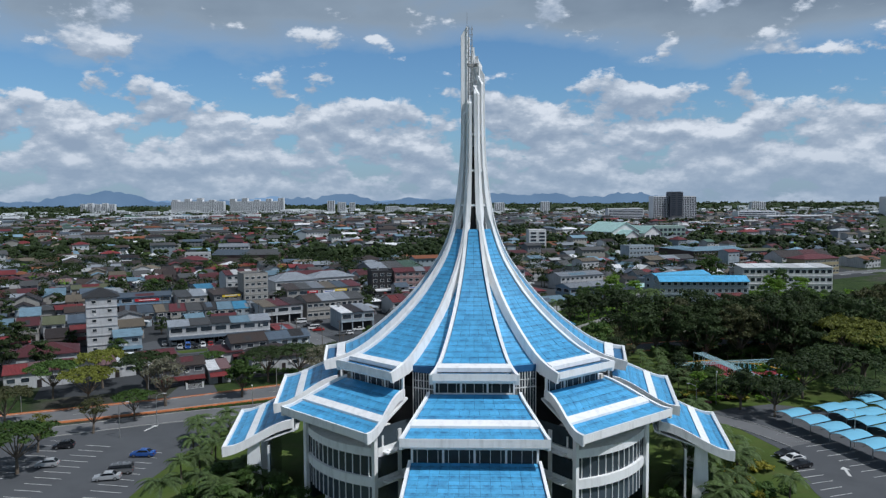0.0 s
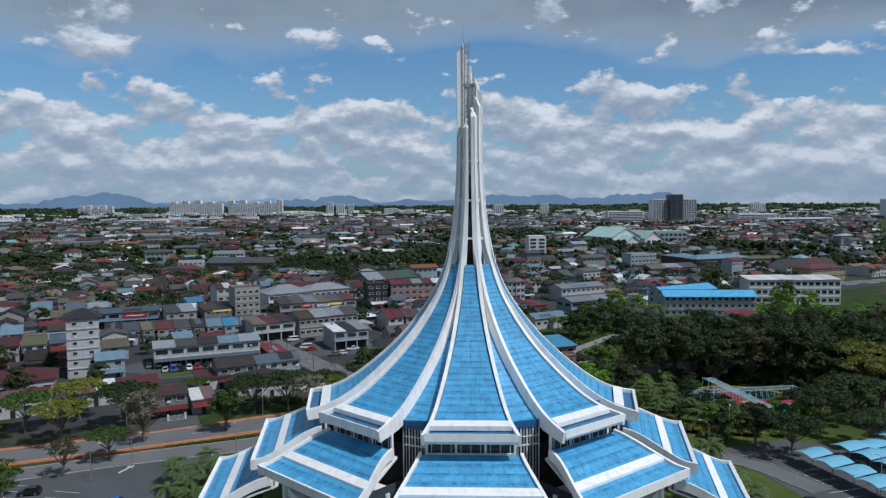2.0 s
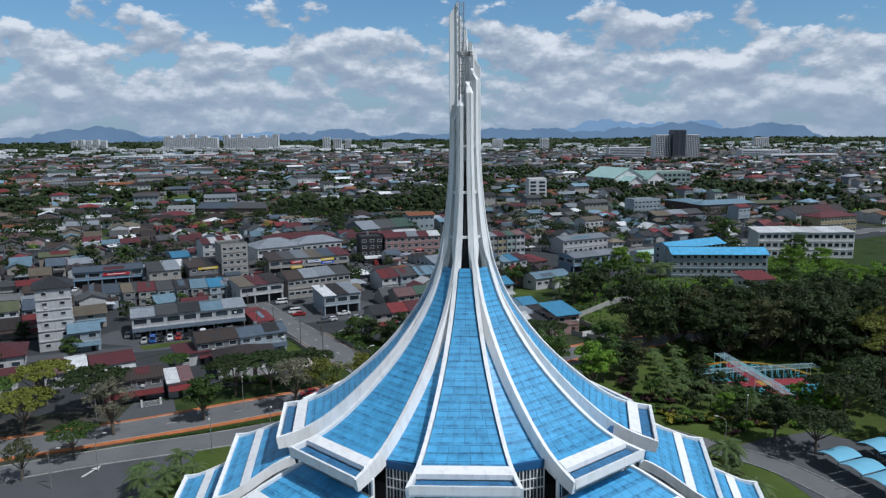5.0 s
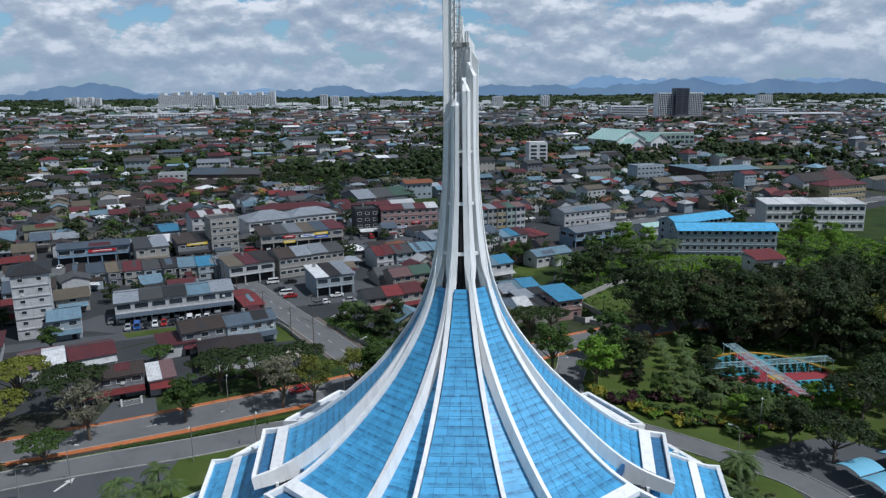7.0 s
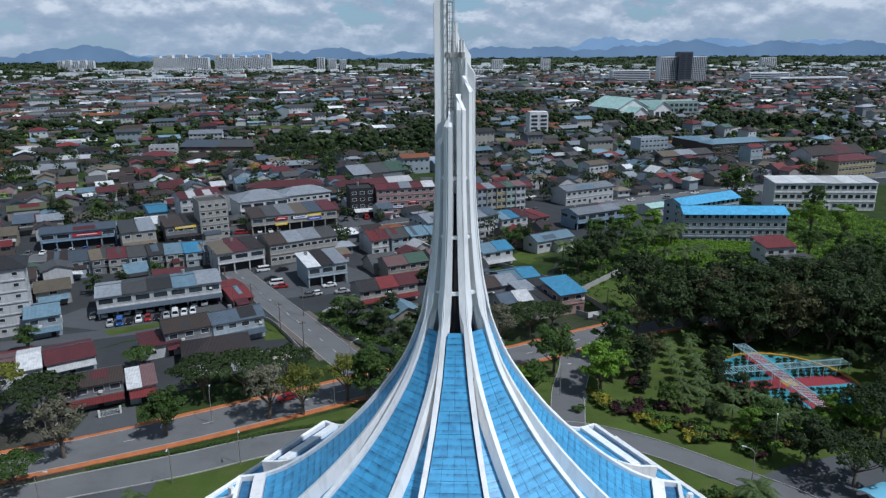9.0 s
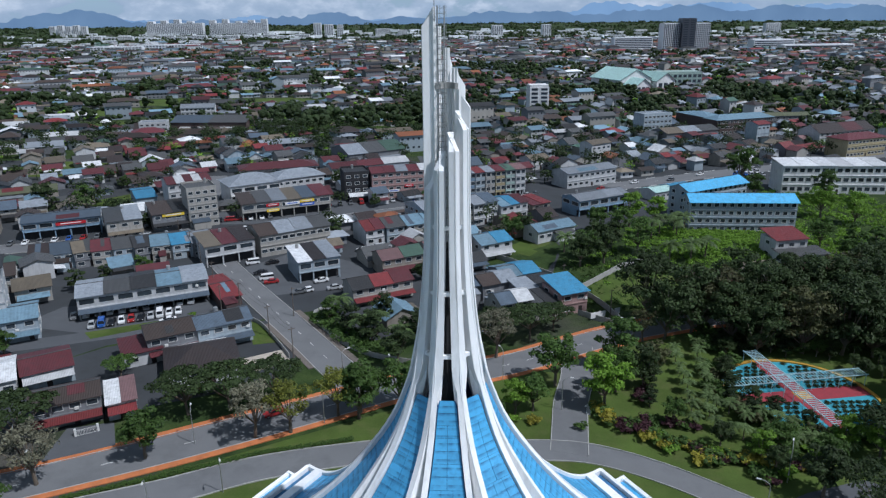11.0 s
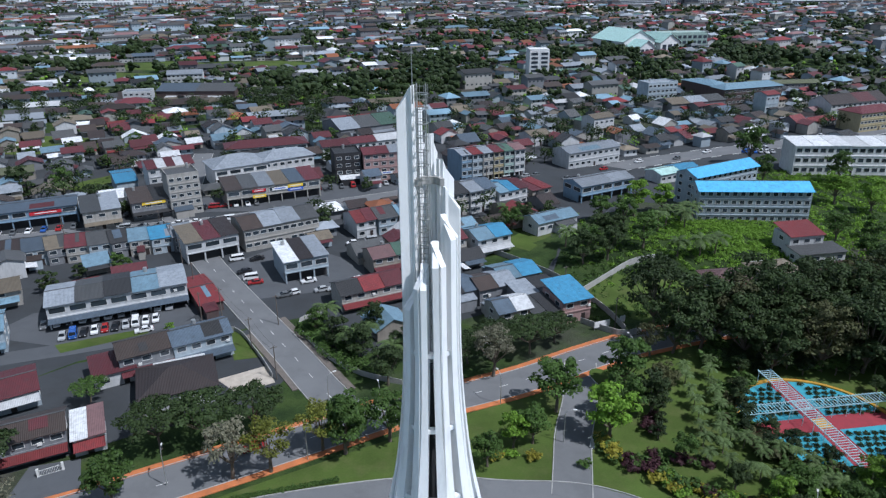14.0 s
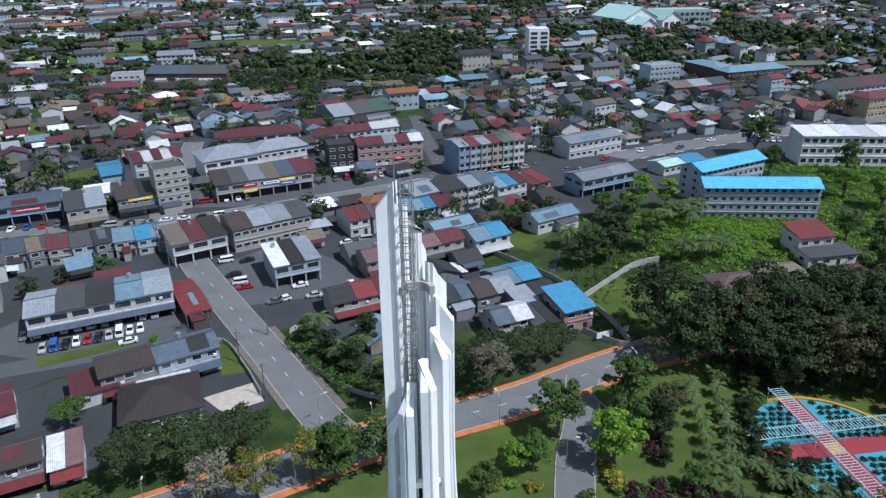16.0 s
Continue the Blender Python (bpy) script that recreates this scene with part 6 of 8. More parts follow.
# palms in rows across the civic garden, hedges and flower beds
for (x0, y0), (x1, y1), n in (((68.8, 78.0), (61.4, 48.2), 8), ((75.4, 80.4), (64.2, 46.4), 9), ((68.0, 53.6), (79.6, 46.0), 6), ((66.4, 43.6), (86.0, 37.4), 9), ((99.6, 85.2), (113.3, 76.8), 7)):
    for i in range(n):
        t = i / (n - 1)
        palm(x0 + (x1 - x0) * t + math.sin(i * 5.1) * 0.4, y0 + (y1 - y0) * t, 0.78 + 0.08 * math.sin(i * 2.3), "small feathery palm in a garden row", i, "garden palm rows")
rng = random.Random(4)
for i in range(12):
    x, y = rng.uniform(68, 84), rng.uniform(38, 49)
    if math.hypot(x - 89.5, y - 59) > 17:
        palm(x, y, rng.uniform(0.6, 0.8), "small palm in a dense garden planting", i, "garden palms")
for x, y, s, lf in [(56 + i * 1.6, 41 - i * 0.9, 1.3, ("golden", "purple", "golden", "bright")[i % 4]) for i in range(9)] + [(52 + i * 1.7, 50 - i * 0.6, 1.4, ("purple", "green", "purple")[i % 3]) for i in range(6)] + [(54, 58, 1.9, "purple"), (56, 61, 1.6, "purple"), (22, 51, 1.3, "golden"), (25, 51.5, 1.2, "bright"), (29, 50.5, 1.3, "golden"), (38, 48, 1.2, "green"), (74, 34, 1.5, "purple"), (78, 33, 1.5, "golden"), (83, 32, 1.5, "bright")]:
    shrub(x, y, s, lf, {"golden": "golden-leaved clipped garden shrub", "purple": "dark purple-leaved garden shrub", "bright": "bright green leafy garden shrub", "green": "green rounded leafy garden shrub"}[lf])
rng = random.Random(41)
for i in range(64):
    t = rng.random()
    x, y = float(np.interp(t, [0, 0.4, 0.7, 1], [44, 54, 66, 86])) + rng.uniform(-1.5, 1.5), float(np.interp(t, [0, 0.4, 0.7, 1], [50, 38.5, 29.5, 36])) + rng.uniform(-0.5, 6)
    if near_road(x, y, 1.5):
        continue
    lf = rng.choice(["golden", "purple", "purple", "bright", "green", "green"])
    shrub(x, y, rng.uniform(1.0, 1.9), lf, {"golden": "golden-leaved garden shrub in a bed", "purple": "dark purple-leaved shrub in a bed", "bright": "bright green shrub in a bed", "green": "green leafy shrub in a bed"}[lf])
for x, y, s, lf in ((68, 36, 0.55, "bright"), (73, 38, 0.6, "green"), (79, 33, 0.6, "green"), (86, 39, 0.6, "bright"), (63, 41, 0.45, "dark"), (57, 49, 0.5, "green"), (91, 36, 0.65, "bright"), (69, 32, 0.5, "dark"), (98, 44, 0.6, "green")):
    tree("round", lf, x, y, s, seed=int(x))
for i in range(34):
    a = radians(118 + i * 5.6 + rng.uniform(-2, 2))
    r = rng.uniform(16.2, 19.5)
    shrub(89.5 + r * math.cos(a), 59 + r * math.sin(a), rng.uniform(1.5, 2.3), rng.choice(["olive", "green", "green"]), "rounded olive-green bush beside the plaza")
for i in range(46):
    x, y = rng.uniform(76, 128), rng.uniform(78, 92)
    if not near_road(x, y, 2.5) and math.hypot(x - 89.5, y - 59) > 19:
        shrub(x, y, rng.uniform(1.4, 2.6), rng.choice(["dark", "green", "dark"]), "dense shrub in the shade of forest trees")
for i in range(16):
    x, y = rng.uniform(100, 128), rng.uniform(44, 82)
    if math.hypot(x - 89.5, y - 59) > 19:
        palm(x, y, rng.uniform(0.7, 1.0), "small palm beside the garden lawn", i)
# trees squeezed between the town houses
rng = random.Random(57)
squeezed = 0
for i in range(1600):
    x, y = rng.uniform(-185, 60), rng.uniform(100, 325)
    if squeezed > 42 or inside(x, y, OPEN[:3]) or near_road(x, y, 4) or foot_clash(x, y, 1.2):
        continue
    squeezed += 1
    tree("grove", rng.choice(["dark", "green", "dark"]), x, y, rng.uniform(0.35, 0.62), seed=i)
# planting round the foot of the hall
rng = random.Random(14)
for i in range(110):
    a = radians(rng.uniform(-185, 5))
    r = rng.uniform(33, 47)
    x, y = TC.x + r * math.cos(a), TC.y + r * math.sin(a)
    off = (math.degrees(a) + 94) % 45
    if (abs(math.degrees(a) + 94) < 16) or abs(math.degrees(a) + 4) < 14 or abs(math.degrees(a) + 184) < 14:
        continue
    q = rng.random()
    if q < 0.35:
        palm(x, y, rng.uniform(0.9, 1.5), "palm beside the hall's foot", i)
    elif q < 0.55:
        tree("round", rng.choice(["bright", "green"]), x, y, rng.uniform(0.3, 0.5), seed=i)
    else:
        shrub(x, y, rng.uniform(1.2, 2.2), rng.choice(["bright", "green", "golden", "green"]), "leafy shrub in the bed round the hall")
for x, y, s in ((-30, -21, 1.0), (-25, -24, 0.95), (-35, -18, 0.95), (-21, -29, 0.9), (-32, -26, 0.9), (-27, -30, 0.85), (-38, -22, 0.7), (38, -24, 0.7), (33, -30, 0.75), (28, -34, 0.7), (42, -20, 0.6)):
    tree("round", "green", x, y, s * 0.62, seed=2)
for i in range(26):
    x, y = (rng.uniform(-44, -22), rng.uniform(-30, -8)) if i % 2 else (rng.uniform(38, 56), rng.uniform(-26, 14))
    if math.hypot(x - TC.x, y - TC.y) > 35 and not near_road(x, y, 2):
        palm(x, y, rng.uniform(1.0, 1.6), "tall feathery palm in the hall's planting", i)
for i in range(40):
    x, y = rng.uniform(47, 59), rng.uniform(-25, 18)
    if not near_road(x, y, 1.5):
        lf = rng.choice(["green", "golden", "olive", "green"])
        shrub(x, y, rng.uniform(0.9, 1.7), lf, "leafy shrub in a strip beside the car park")
for i, (x, y) in enumerate(((-45, 10), (-42, 6), (-44, 2), (-40, 0), (-46, 14), (-42, 12), (-41, -6), (-38, 14), (-41, 18), (54, 0), (55, -6), (54, -12), (52, 4), (50, 8))):
    palm(x, y, 1.25, "leafy palm on the lawn's edge", i)
# hedge strip between boulevard and ring road
hedge, base = Mesh(), shrub_mesh(28)
for i in range(46):
    x = -52 + i * 1.0
    y = float(np.interp(x, [-52, -38, -23, -6], [31.5, 37.4, 43.6, 47.4]))
    put_leaves(hedge, base, x, y, 0.55, i * 1.7)
solid("hedge", hedge, LEAF["green"], "low clipped green hedge between two roads", "hedge", kind="stuff")


# ---- the far town ----
TAKEN = []
for ob in list(scene.collection.objects):
    if ob.parent is None and ob.get("category") in ("house", "shophouse", "apartment block", "office", "school", "warehouse", "shed", "workshop"):
        p = ob.matrix_basis.translation
        TAKEN.append((p.x, p.y, max(max(abs(c.bound_box[0][0]), abs(c.bound_box[0][1])) for c in ob.children if c.name.startswith("wall")) * 0.8 + 6))
ROAD_PTS = [(p.x, p.y, hw) for line, hw in ROADS for p in line]
FIELDS = [(-205, 520, 42, 34), (-110, 600, 60, 40), (-190.9, 596.5, 45, 40), (-142.2, 700.5, 60, 30), (-199.6, 446.1, 28, 20), (-162.7, 291.0, 30, 22), (-135.9, 295.4, 26, 16)]
WOODS = [(197.5, 1051.8, 46, 40), (266.1, 1000.6, 34, 34), (229.1, 498.2, 26, 22), (123.2, 368.6, 18, 20), (188.9, 292.5, 14, 12), (403.7, 558.2, 40, 20), (398.0, 611.4, 26, 22), (74.8, 392.3, 16, 18), (-321.0, 1356.3, 70, 60), (-598.2, 1077.7, 50, 40), (-72.5, 470.0, 26, 22), (-28.6, 470.1, 24, 26), (-204.8, 540.5, 26, 26), (-297.9, 469.1, 20, 26), (10.9, 492.1, 46, 34), (-12.6, 424.0, 36, 24), (47.7, 467.2, 26, 26), (-44.4, 445.0, 22, 30), (252.4, 567.5, 40, 24), (389.8, 568.9, 50, 40), (138.5, 352.1, 16, 22), (178.1, 976.6, 60, 60), (-250, 1100, 62, 40), (170, 900, 40, 30), (225.4, 374.7, 26, 12), (-82.3, 492.1, 14, 30), (-84.3, 879.9, 40, 40), (83.2, 820.1, 60, 40), (-240.4, 674.7, 24, 30), (-500, 700, 60, 60), (-420, 420, 40, 30), (60, 1400, 160, 60), (-700, 1500, 200, 90), (500, 1300, 160, 60), (380, 420, 40, 20), (330, 250, 40, 60), (260, 190, 50, 40)]



patchy = Mesh()
for a, b, rx, ry in FIELDS:
    ring = [(a + rx * (0.85 + 0.2 * noise.noise((a, t * 1.3, 0))) * math.cos(t), b + ry * (0.85 + 0.2 * noise.noise((t * 1.3, b, 5))) * math.sin(t)) for t in (2 * math.pi * i / 28 for i in range(28))]
    patchy.add([(x, y, gz(x, y) + 0.05 + 0.013 * len(patchy.f)) for x, y in ring], [tuple(range(28))])
solid("meadow", patchy, LAWN, "open green fields between houses", "meadow", kind="stuff")

COLORS = ["grey"] * 7 + ["lightgrey"] * 5 + ["darkgrey"] * 5 + ["brown"] * 5 + ["maroon"] * 4 + ["red"] * 3 + ["orange"] * 2 + ["paleblue"] * 3 + ["white"] * 3 + ["beige"] * 4 + ["green", "bluegrey", "bluegrey", "pink", "darkbrown", "darkbrown"]
names = sorted(set(COLORS))
FAR_ROOF = [material("far_roof_" + n, tuple(min(v * 0.95, 0.55) for v in RC[n]), 0.6, var=0.25, scale=0.1, fine=1.0, island=0.45, bump=0.05) for n in names]
FAR_WALL = [material("far_wall_" + n, tuple(v * 0.95 for v in WC[n]), 0.85, var=0.15, scale=0.2, fine=1.0, island=0.2, bump=0.02) for n in ("white", "cream", "grey", "paleblue")]
far = Mesh()
far_mats = FAR_ROOF + FAR_WALL + [PANE]
nr = len(FAR_ROOF)


FAR_SPOTS = {}


def far_house(x, y, w, d, h, rot, ci, wi, hipped):
    FAR_SPOTS.setdefault((int(x // 20), int(y // 20)), []).append((x, y, max(w, d) / 2))
    ca, sa = math.cos(rot), math.sin(rot)
    z = gz(x, y)

    def P(u, v, t):
        return (x + u * ca - v * sa, y + u * sa + v * ca, z + t)
    a, b = w / 2, d / 2
    far.add([P(-a, -b, 0), P(a, -b, 0), P(a, b, 0), P(-a, b, 0), P(-a, -b, h), P(a, -b, h), P(a, b, h), P(-a, b, h)], HEX[2:], nr + wi)
    r = d * 0.2
    o = 1.0
    if hipped:
        k = max(a - b, 0.5)
        far.add([P(-a - o, -b - o, h), P(a + o, -b - o, h), P(a + o, b + o, h), P(-a - o, b + o, h), P(-k, 0, h + r * 1.2), P(k, 0, h + r * 1.2)], [(0, 1, 5, 4), (2, 3, 4, 5), (1, 2, 5), (3, 0, 4), (3, 2, 1, 0)], ci)
    else:
        far.add([P(-a - o, -b - o, h - 0.2), P(a + o, -b - o, h - 0.2), P(a + o, b + o, h - 0.2), P(-a - o, b + o, h - 0.2), P(-a - o, 0, h + r), P(a + o, 0, h + r)], [(0, 1, 5, 4), (2, 3, 4, 5)], ci)
        far.add([P(-a, -b, h), P(-a, b, h), P(-a, 0, h + r * 0.9)], [(0, 2, 1)], nr + wi)
        far.add([P(a, -b, h), P(a, b, h), P(a, 0, h + r * 0.9)], [(0, 1, 2)], nr + wi)
    fl = 2 if h > 5 else 1
    for f in range(fl):
        zc = h * (f + 0.55) / fl
        nwin = max(2, int(w / 3.5))
        for i in range(nwin):
            u = -a + w * (i + 0.5) / nwin
            far.add([P(u - 0.7, -b - 0.05, zc - 0.6), P(u + 0.7, -b - 0.05, zc - 0.6), P(u + 0.7, -b - 0.05, zc + 0.6), P(u - 0.7, -b - 0.05, zc + 0.6)], [(0, 1, 2, 3)], nr + 4)


rng = random.Random(77)
near_count = 0
TREE_SPOTS = []
ca, sa = math.cos(radians(TOWN)), math.sin(radians(TOWN))
for iv in range(8, 190):
    depth_row = iv * 14.0
    row_shift = rng.uniform(0, 10)
    u = -2200.0
    street = iv % 3 == 0
    while u < 2200:
        big = depth_row > 700
        w = rng.choice([9, 10, 11, 12, 14, 18, 24]) if not big else rng.choice([10, 12, 14, 18, 26, 36])
        d = rng.uniform(8.5, 12) if not big else rng.uniform(9, 14)
        gap = rng.uniform(0.8, 5.0) if not big else rng.uniform(1.5, 9.0)
        u += w / 2
        x, y = u * ca - depth_row * sa * 1.0, u * sa + depth_row * ca
        x, y = x + rng.uniform(-1, 1), y + rng.uniform(-1.5, 1.5)
        u += w / 2 + gap
        if y < 122 or y > 2300 or abs(x + 5) > 0.70 * (y + 120) + 20:
            continue
        if y < 160 and x > -100 or (x > 56 and y < 225 + 0.4 * (x - 56)) or (100 < y < 330 and -190 < x < 62):
            continue
        if any(abs(x - a) < rr + w / 2 - 3 and abs(y - b) < rr + d / 2 - 3 for a, b, rr in TAKEN):
            continue
        if any(abs(x - a) < hw + w / 2 + 1 and abs(y - b) < hw + d / 2 + 3 for a, b, hw in ROAD_PTS):
            continue
        if inside(x, y, FIELDS):
            continue
        if inside(x, y, WOODS) and rng.random() < 0.9:
            TREE_SPOTS.append((x, y, 1.0))
            continue
        grown = noise.noise((x / 95, y / 120, 4.2))
        if grown > 0.30 and rng.random() < 0.85:
            TREE_SPOTS.append((x, y, 1.0))
            TREE_SPOTS.append((x + rng.uniform(-6, 6), y + rng.uniform(-6, 6), 0.8))
            continue
        if rng.random() < (0.3 if y < 700 else 0.2) or street and rng.random() < 0.35:
            TREE_SPOTS.append((x, y, 0.8))
            continue
        rot = radians(TOWN) + rng.choice([0, 0, 0, math.pi / 2 if w < 13 else 0]) + rng.uniform(-0.06, 0.06)
        h = rng.choice([3.0, 3.2, 3.4, 3.6, 5.4, 5.8]) if rng.random() < 0.93 else rng.uniform(8, 13)
        color = rng.choice(COLORS)
        if y < 400 and near_count < 12:
            near_count += 1
            building("town_house", f"{'two-storey' if h > 5 else 'single-storey'} town house with {color if color != 'paleblue' else 'pale blue'} metal roof", "house", x, y, w, d, math.degrees(rot), h, rng.choice(["gable", "gable", "hip"]), color, rng.choice(["white", "cream", "grey", "paleblue"]), 2 if h > 5 else 1, group="town houses", every=3.4, sides=False)
        else:
            far_house(x, y, w, d, h, rot, names.index(color), rng.randrange(4), rng.random() < 0.4)
        if rng.random() < 0.8:
            TREE_SPOTS.append((x + rng.uniform(-8, 8), y - d * 0.9, 0.6))
# smaller houses and lean-tos in the gaps of the middle town
rng = random.Random(515)
for i in range(9000):
    y = 135 + 520 * rng.random() ** 1.3
    x = rng.uniform(-0.62, 0.62) * (y + 110)
    w, d = rng.uniform(5.0, 11.0), rng.uniform(4.5, 8.0)
    r = max(w, d) / 2
    if y < 165 and x > -100 or (x > 50 and y < 232 + 0.4 * (x - 56)) or inside(x, y, FIELDS) or inside(x, y, WOODS) or inside(x, y, OPEN):
        continue
    cell = [q for a in (-1, 0, 1) for b in (-1, 0, 1) for q in FAR_SPOTS.get((int(x // 20) + a, int(y // 20) + b), ())]
    if any(math.hypot(x - a, y - b) < (r + q) * 0.92 for a, b, q in cell) or foot_clash(x, y, r * 0.9) or near_road(x, y, r + 1.0):
        continue
    if rng.random() < 0.55:
        FAR_SPOTS.setdefault((int(x // 20), int(y // 20)), []).append((x, y, 2.5))
        TREE_SPOTS.append((x, y, 0.6))
        continue
    far_house(x, y, w, d, rng.choice([2.6, 2.9, 3.2, 3.4, 5.2]), radians(TOWN) + rng.choice([0, 0, math.pi / 2]) + rng.uniform(-0.08, 0.08), names.index(rng.choice(COLORS)), rng.randrange(4), rng.random() < 0.3)
fm = far.mesh("far_houses", far_mats)
tagged(new("far_houses", fm), "mass of distant town houses with many-coloured roofs", "houses", kind="stuff")

# trees between the houses: crowns of many uneven leaf clumps
ICO = []
for s in (-1, 1):
    for t in (-1, 1):
        ICO += [(0, s * 0.526, t * 0.851), (s * 0.526, t * 0.851, 0), (t * 0.851, 0, s * 0.526)]
ICO = [Vector(p) for p in ICO]
ICO_F = [(a, b, c) for a in range(12) for b in range(a + 1, 12) for c in range(b + 1, 12) if max((ICO[a] - ICO[b]).length, (ICO[b] - ICO[c]).length, (ICO[a] - ICO[c]).length) < 1.1]
ICO_F = [(a, b, c) if (ICO[b] - ICO[a]).cross(ICO[c] - ICO[a]).dot(ICO[a]) > 0 else (a, c, b) for a, b, c in ICO_F]


def clump(m, rng, p, r):
    spin = Matrix.Rotation(rng.uniform(0, 6.28), 3, "Z") @ Matrix.Rotation(rng.uniform(0, 3), 3, "X")
    pts = []
    for v in ICO:
        q = spin @ v * (r * rng.uniform(0.7, 1.2))
        pts.append((p[0] + q.x, p[1] + q.y, p[2] + q.z * 0.85))
    m.add(pts, ICO_F)


rng = random.Random(31)
ft = Mesh()
for x, y, s in TREE_SPOTS:
    if y > 1100 and rng.random() < 0.55 or 420 < y < 1100 and rng.random() < 0.12:
        continue
    reps = 1 if s < 1 else 2
    for _ in range(reps):
        px, py = x + rng.uniform(-5, 5), y + rng.uniform(-5, 5)
        if any(abs(px - a) < hw + 3 and abs(py - b) < hw + 3 for a, b, hw in ROAD_PTS):
            continue
        r = rng.uniform(2.8, 5.2) * (1.3 if s >= 1 else 1.0)
        zc = gz(px, py) + r * rng.uniform(1.0, 1.5)
        if y < 420:
            for k in range(3):
                leaves(ft, rng, (px + rng.uniform(-r, r) * 0.6, py + rng.uniform(-r, r) * 0.6, zc + rng.uniform(-0.7, 0.8)), (r * 0.7, r * 0.7, r * 0.75), 38, 1.2, 0.6)
            ft.tube((px, py, gz(px, py) - 0.2), (px, py, zc), 0.18, 0.08, 5)
        else:
            for k in range(5 if y < 800 else 3 if y < 1400 else 2):
                clump(ft, rng, (px + rng.uniform(-r, r) * 0.75, py + rng.uniform(-r, r) * 0.75, zc + rng.uniform(-0.5, 0.45) * r), r * rng.uniform(0.35, 0.6))
solid("far_trees", ft, LEAF["dark"], "dark green trees scattered between the houses", "trees", kind="stuff")
ft = Mesh()
for x, y, s in WOODS and [(x, y, s) for x, y, s in TREE_SPOTS if rng.random() < 0.22]:
    r = rng.uniform(2.0, 3.6)
    px, py = x + rng.uniform(-7, 7), y + rng.uniform(-7, 7)
    if any(abs(px - a) < hw + 3 and abs(py - b) < hw + 3 for a, b, hw in ROAD_PTS):
        continue
    if y < 420:
        leaves(ft, rng, (px, py, gz(px, py) + r), (r, r, r), 60, 1.1, 0.5)
    else:
        for k in range(4):
            clump(ft, rng, (px + rng.uniform(-r, r) * 0.7, py + rng.uniform(-r, r) * 0.7, gz(px, py) + r * rng.uniform(0.6, 1.4)), r * rng.uniform(0.4, 0.6))
solid("far_trees", ft, LEAF["bright"], "bright green trees scattered between houses", "trees", kind="stuff")
# belts of wood towards the horizon
belt = Mesh()
for i in range(5200):
    a = rng.uniform(-0.72, 0.72)
    d = rng.choice([rng.uniform(2250, 2700), rng.uniform(2700, 3300), rng.uniform(3300, 4700)])
    x, y = d * math.sin(a), d * math.cos(a)
    r = rng.uniform(6, 16)
    leaves(belt, rng, (x, y, gz(x, y) + r * 0.25), (r * 2.2, r, r * 0.7), 9, r * 1.2, 0.5)
solid("forest_belt", belt, LEAF["dark"], "belts of dark forest towards the horizon", "forest", kind="stuff")
low = Mesh()
WHITE_FAR = material("far_concrete", (0.62, 0.64, 0.66), 0.85, var=0.2, scale=0.02, fine=0.3, island=0.3, bump=0.0)
for i in range(420):
    a = rng.uniform(-0.72, 0.72)
    d = rng.uniform(2200, 3600)
    x, y = d * math.sin(a), d * math.cos(a)
    low.box((x, y, gz(x, y) + 5), (rng.uniform(14, 60), 14, rng.uniform(7, 20)), rng.uniform(-0.3, 0.6))
solid("far_blocks", low, WHITE_FAR, "distant pale low-rise blocks", "buildings", kind="stuff")


FAR_GLASS = material("far_glazing", (0.035, 0.045, 0.06), 0.55, var=0.3, scale=0.05, spec=0.2)


def tower_block(name, label, x, y, w, d, h, wall, storeys, cols, z0=0.0, win_h=0.55, category="tower block"):
    ob = thing(name, label, category, at=pose(x, y, gz(x, y) + z0))
    b = Mesh()
    b.box((0, 0, h / 2 - 3), (w, d, h + 6))
    part("wall", b, wall, ob)
    fh = h / storeys
    g = Mesh()
    for f in range(storeys):
        if y < 1000:
            g = Mesh()
        cw = w / cols
        for i in range(cols):
            g.box((-w / 2 + cw * (i + 0.5), -d / 2 - 0.05, fh * (f + 0.5)), (cw * (0.66 if cols > 1 else 0.96), 0.3, fh * win_h))
        if y < 1000 or f == storeys - 1:
            tagged(part("glazing_band", g, FAR_GLASS, ob), kind="stuff")
    cap = Mesh()
    cap.box((0, 0, h + 1.0), (w * 0.98, d * 0.9, 1.6))
    part("roof", cap, wall, ob)
    return ob


FAR_WHITE = material("tower_white", (0.66, 0.67, 0.69), 0.8, var=0.1, scale=0.05)
FAR_DARK = material("tower_dark", (0.05, 0.055, 0.07), 0.5, var=0.15, scale=0.05)
tower_block("twin_tower", "tall dark twin office tower with white window grid", 612, 1485, 36, 30, 57, FAR_WHITE, 14, 9, win_h=0.8)
tower_block("twin_tower", "tall dark twin office tower with white window grid", 679, 1485, 36, 30, 57, FAR_WHITE, 14, 9, win_h=0.8)
tower_block("tower_core", "dark central core between twin towers", 645.5, 1473, 30, 27, 67, FAR_DARK, 14, 2)
tower_block("slab_block", "long horizontal-banded office slab", 530, 1485, 84, 24, 29, FAR_WHITE, 8, 1)
tower_block("slab_block", "low grey hospital block with dark bands", 845, 1485, 92, 30, 21, FAR_WHITE, 5, 1)
tower_block("slab_block", "long pale low podium block", 928, 1450, 158, 30, 11, FAR_WHITE, 2, 1)
tower_block("tower_block", "pale residential tower by the edge of town", 1412, 1800, 36, 30, 54, FAR_WHITE, 12, 6)
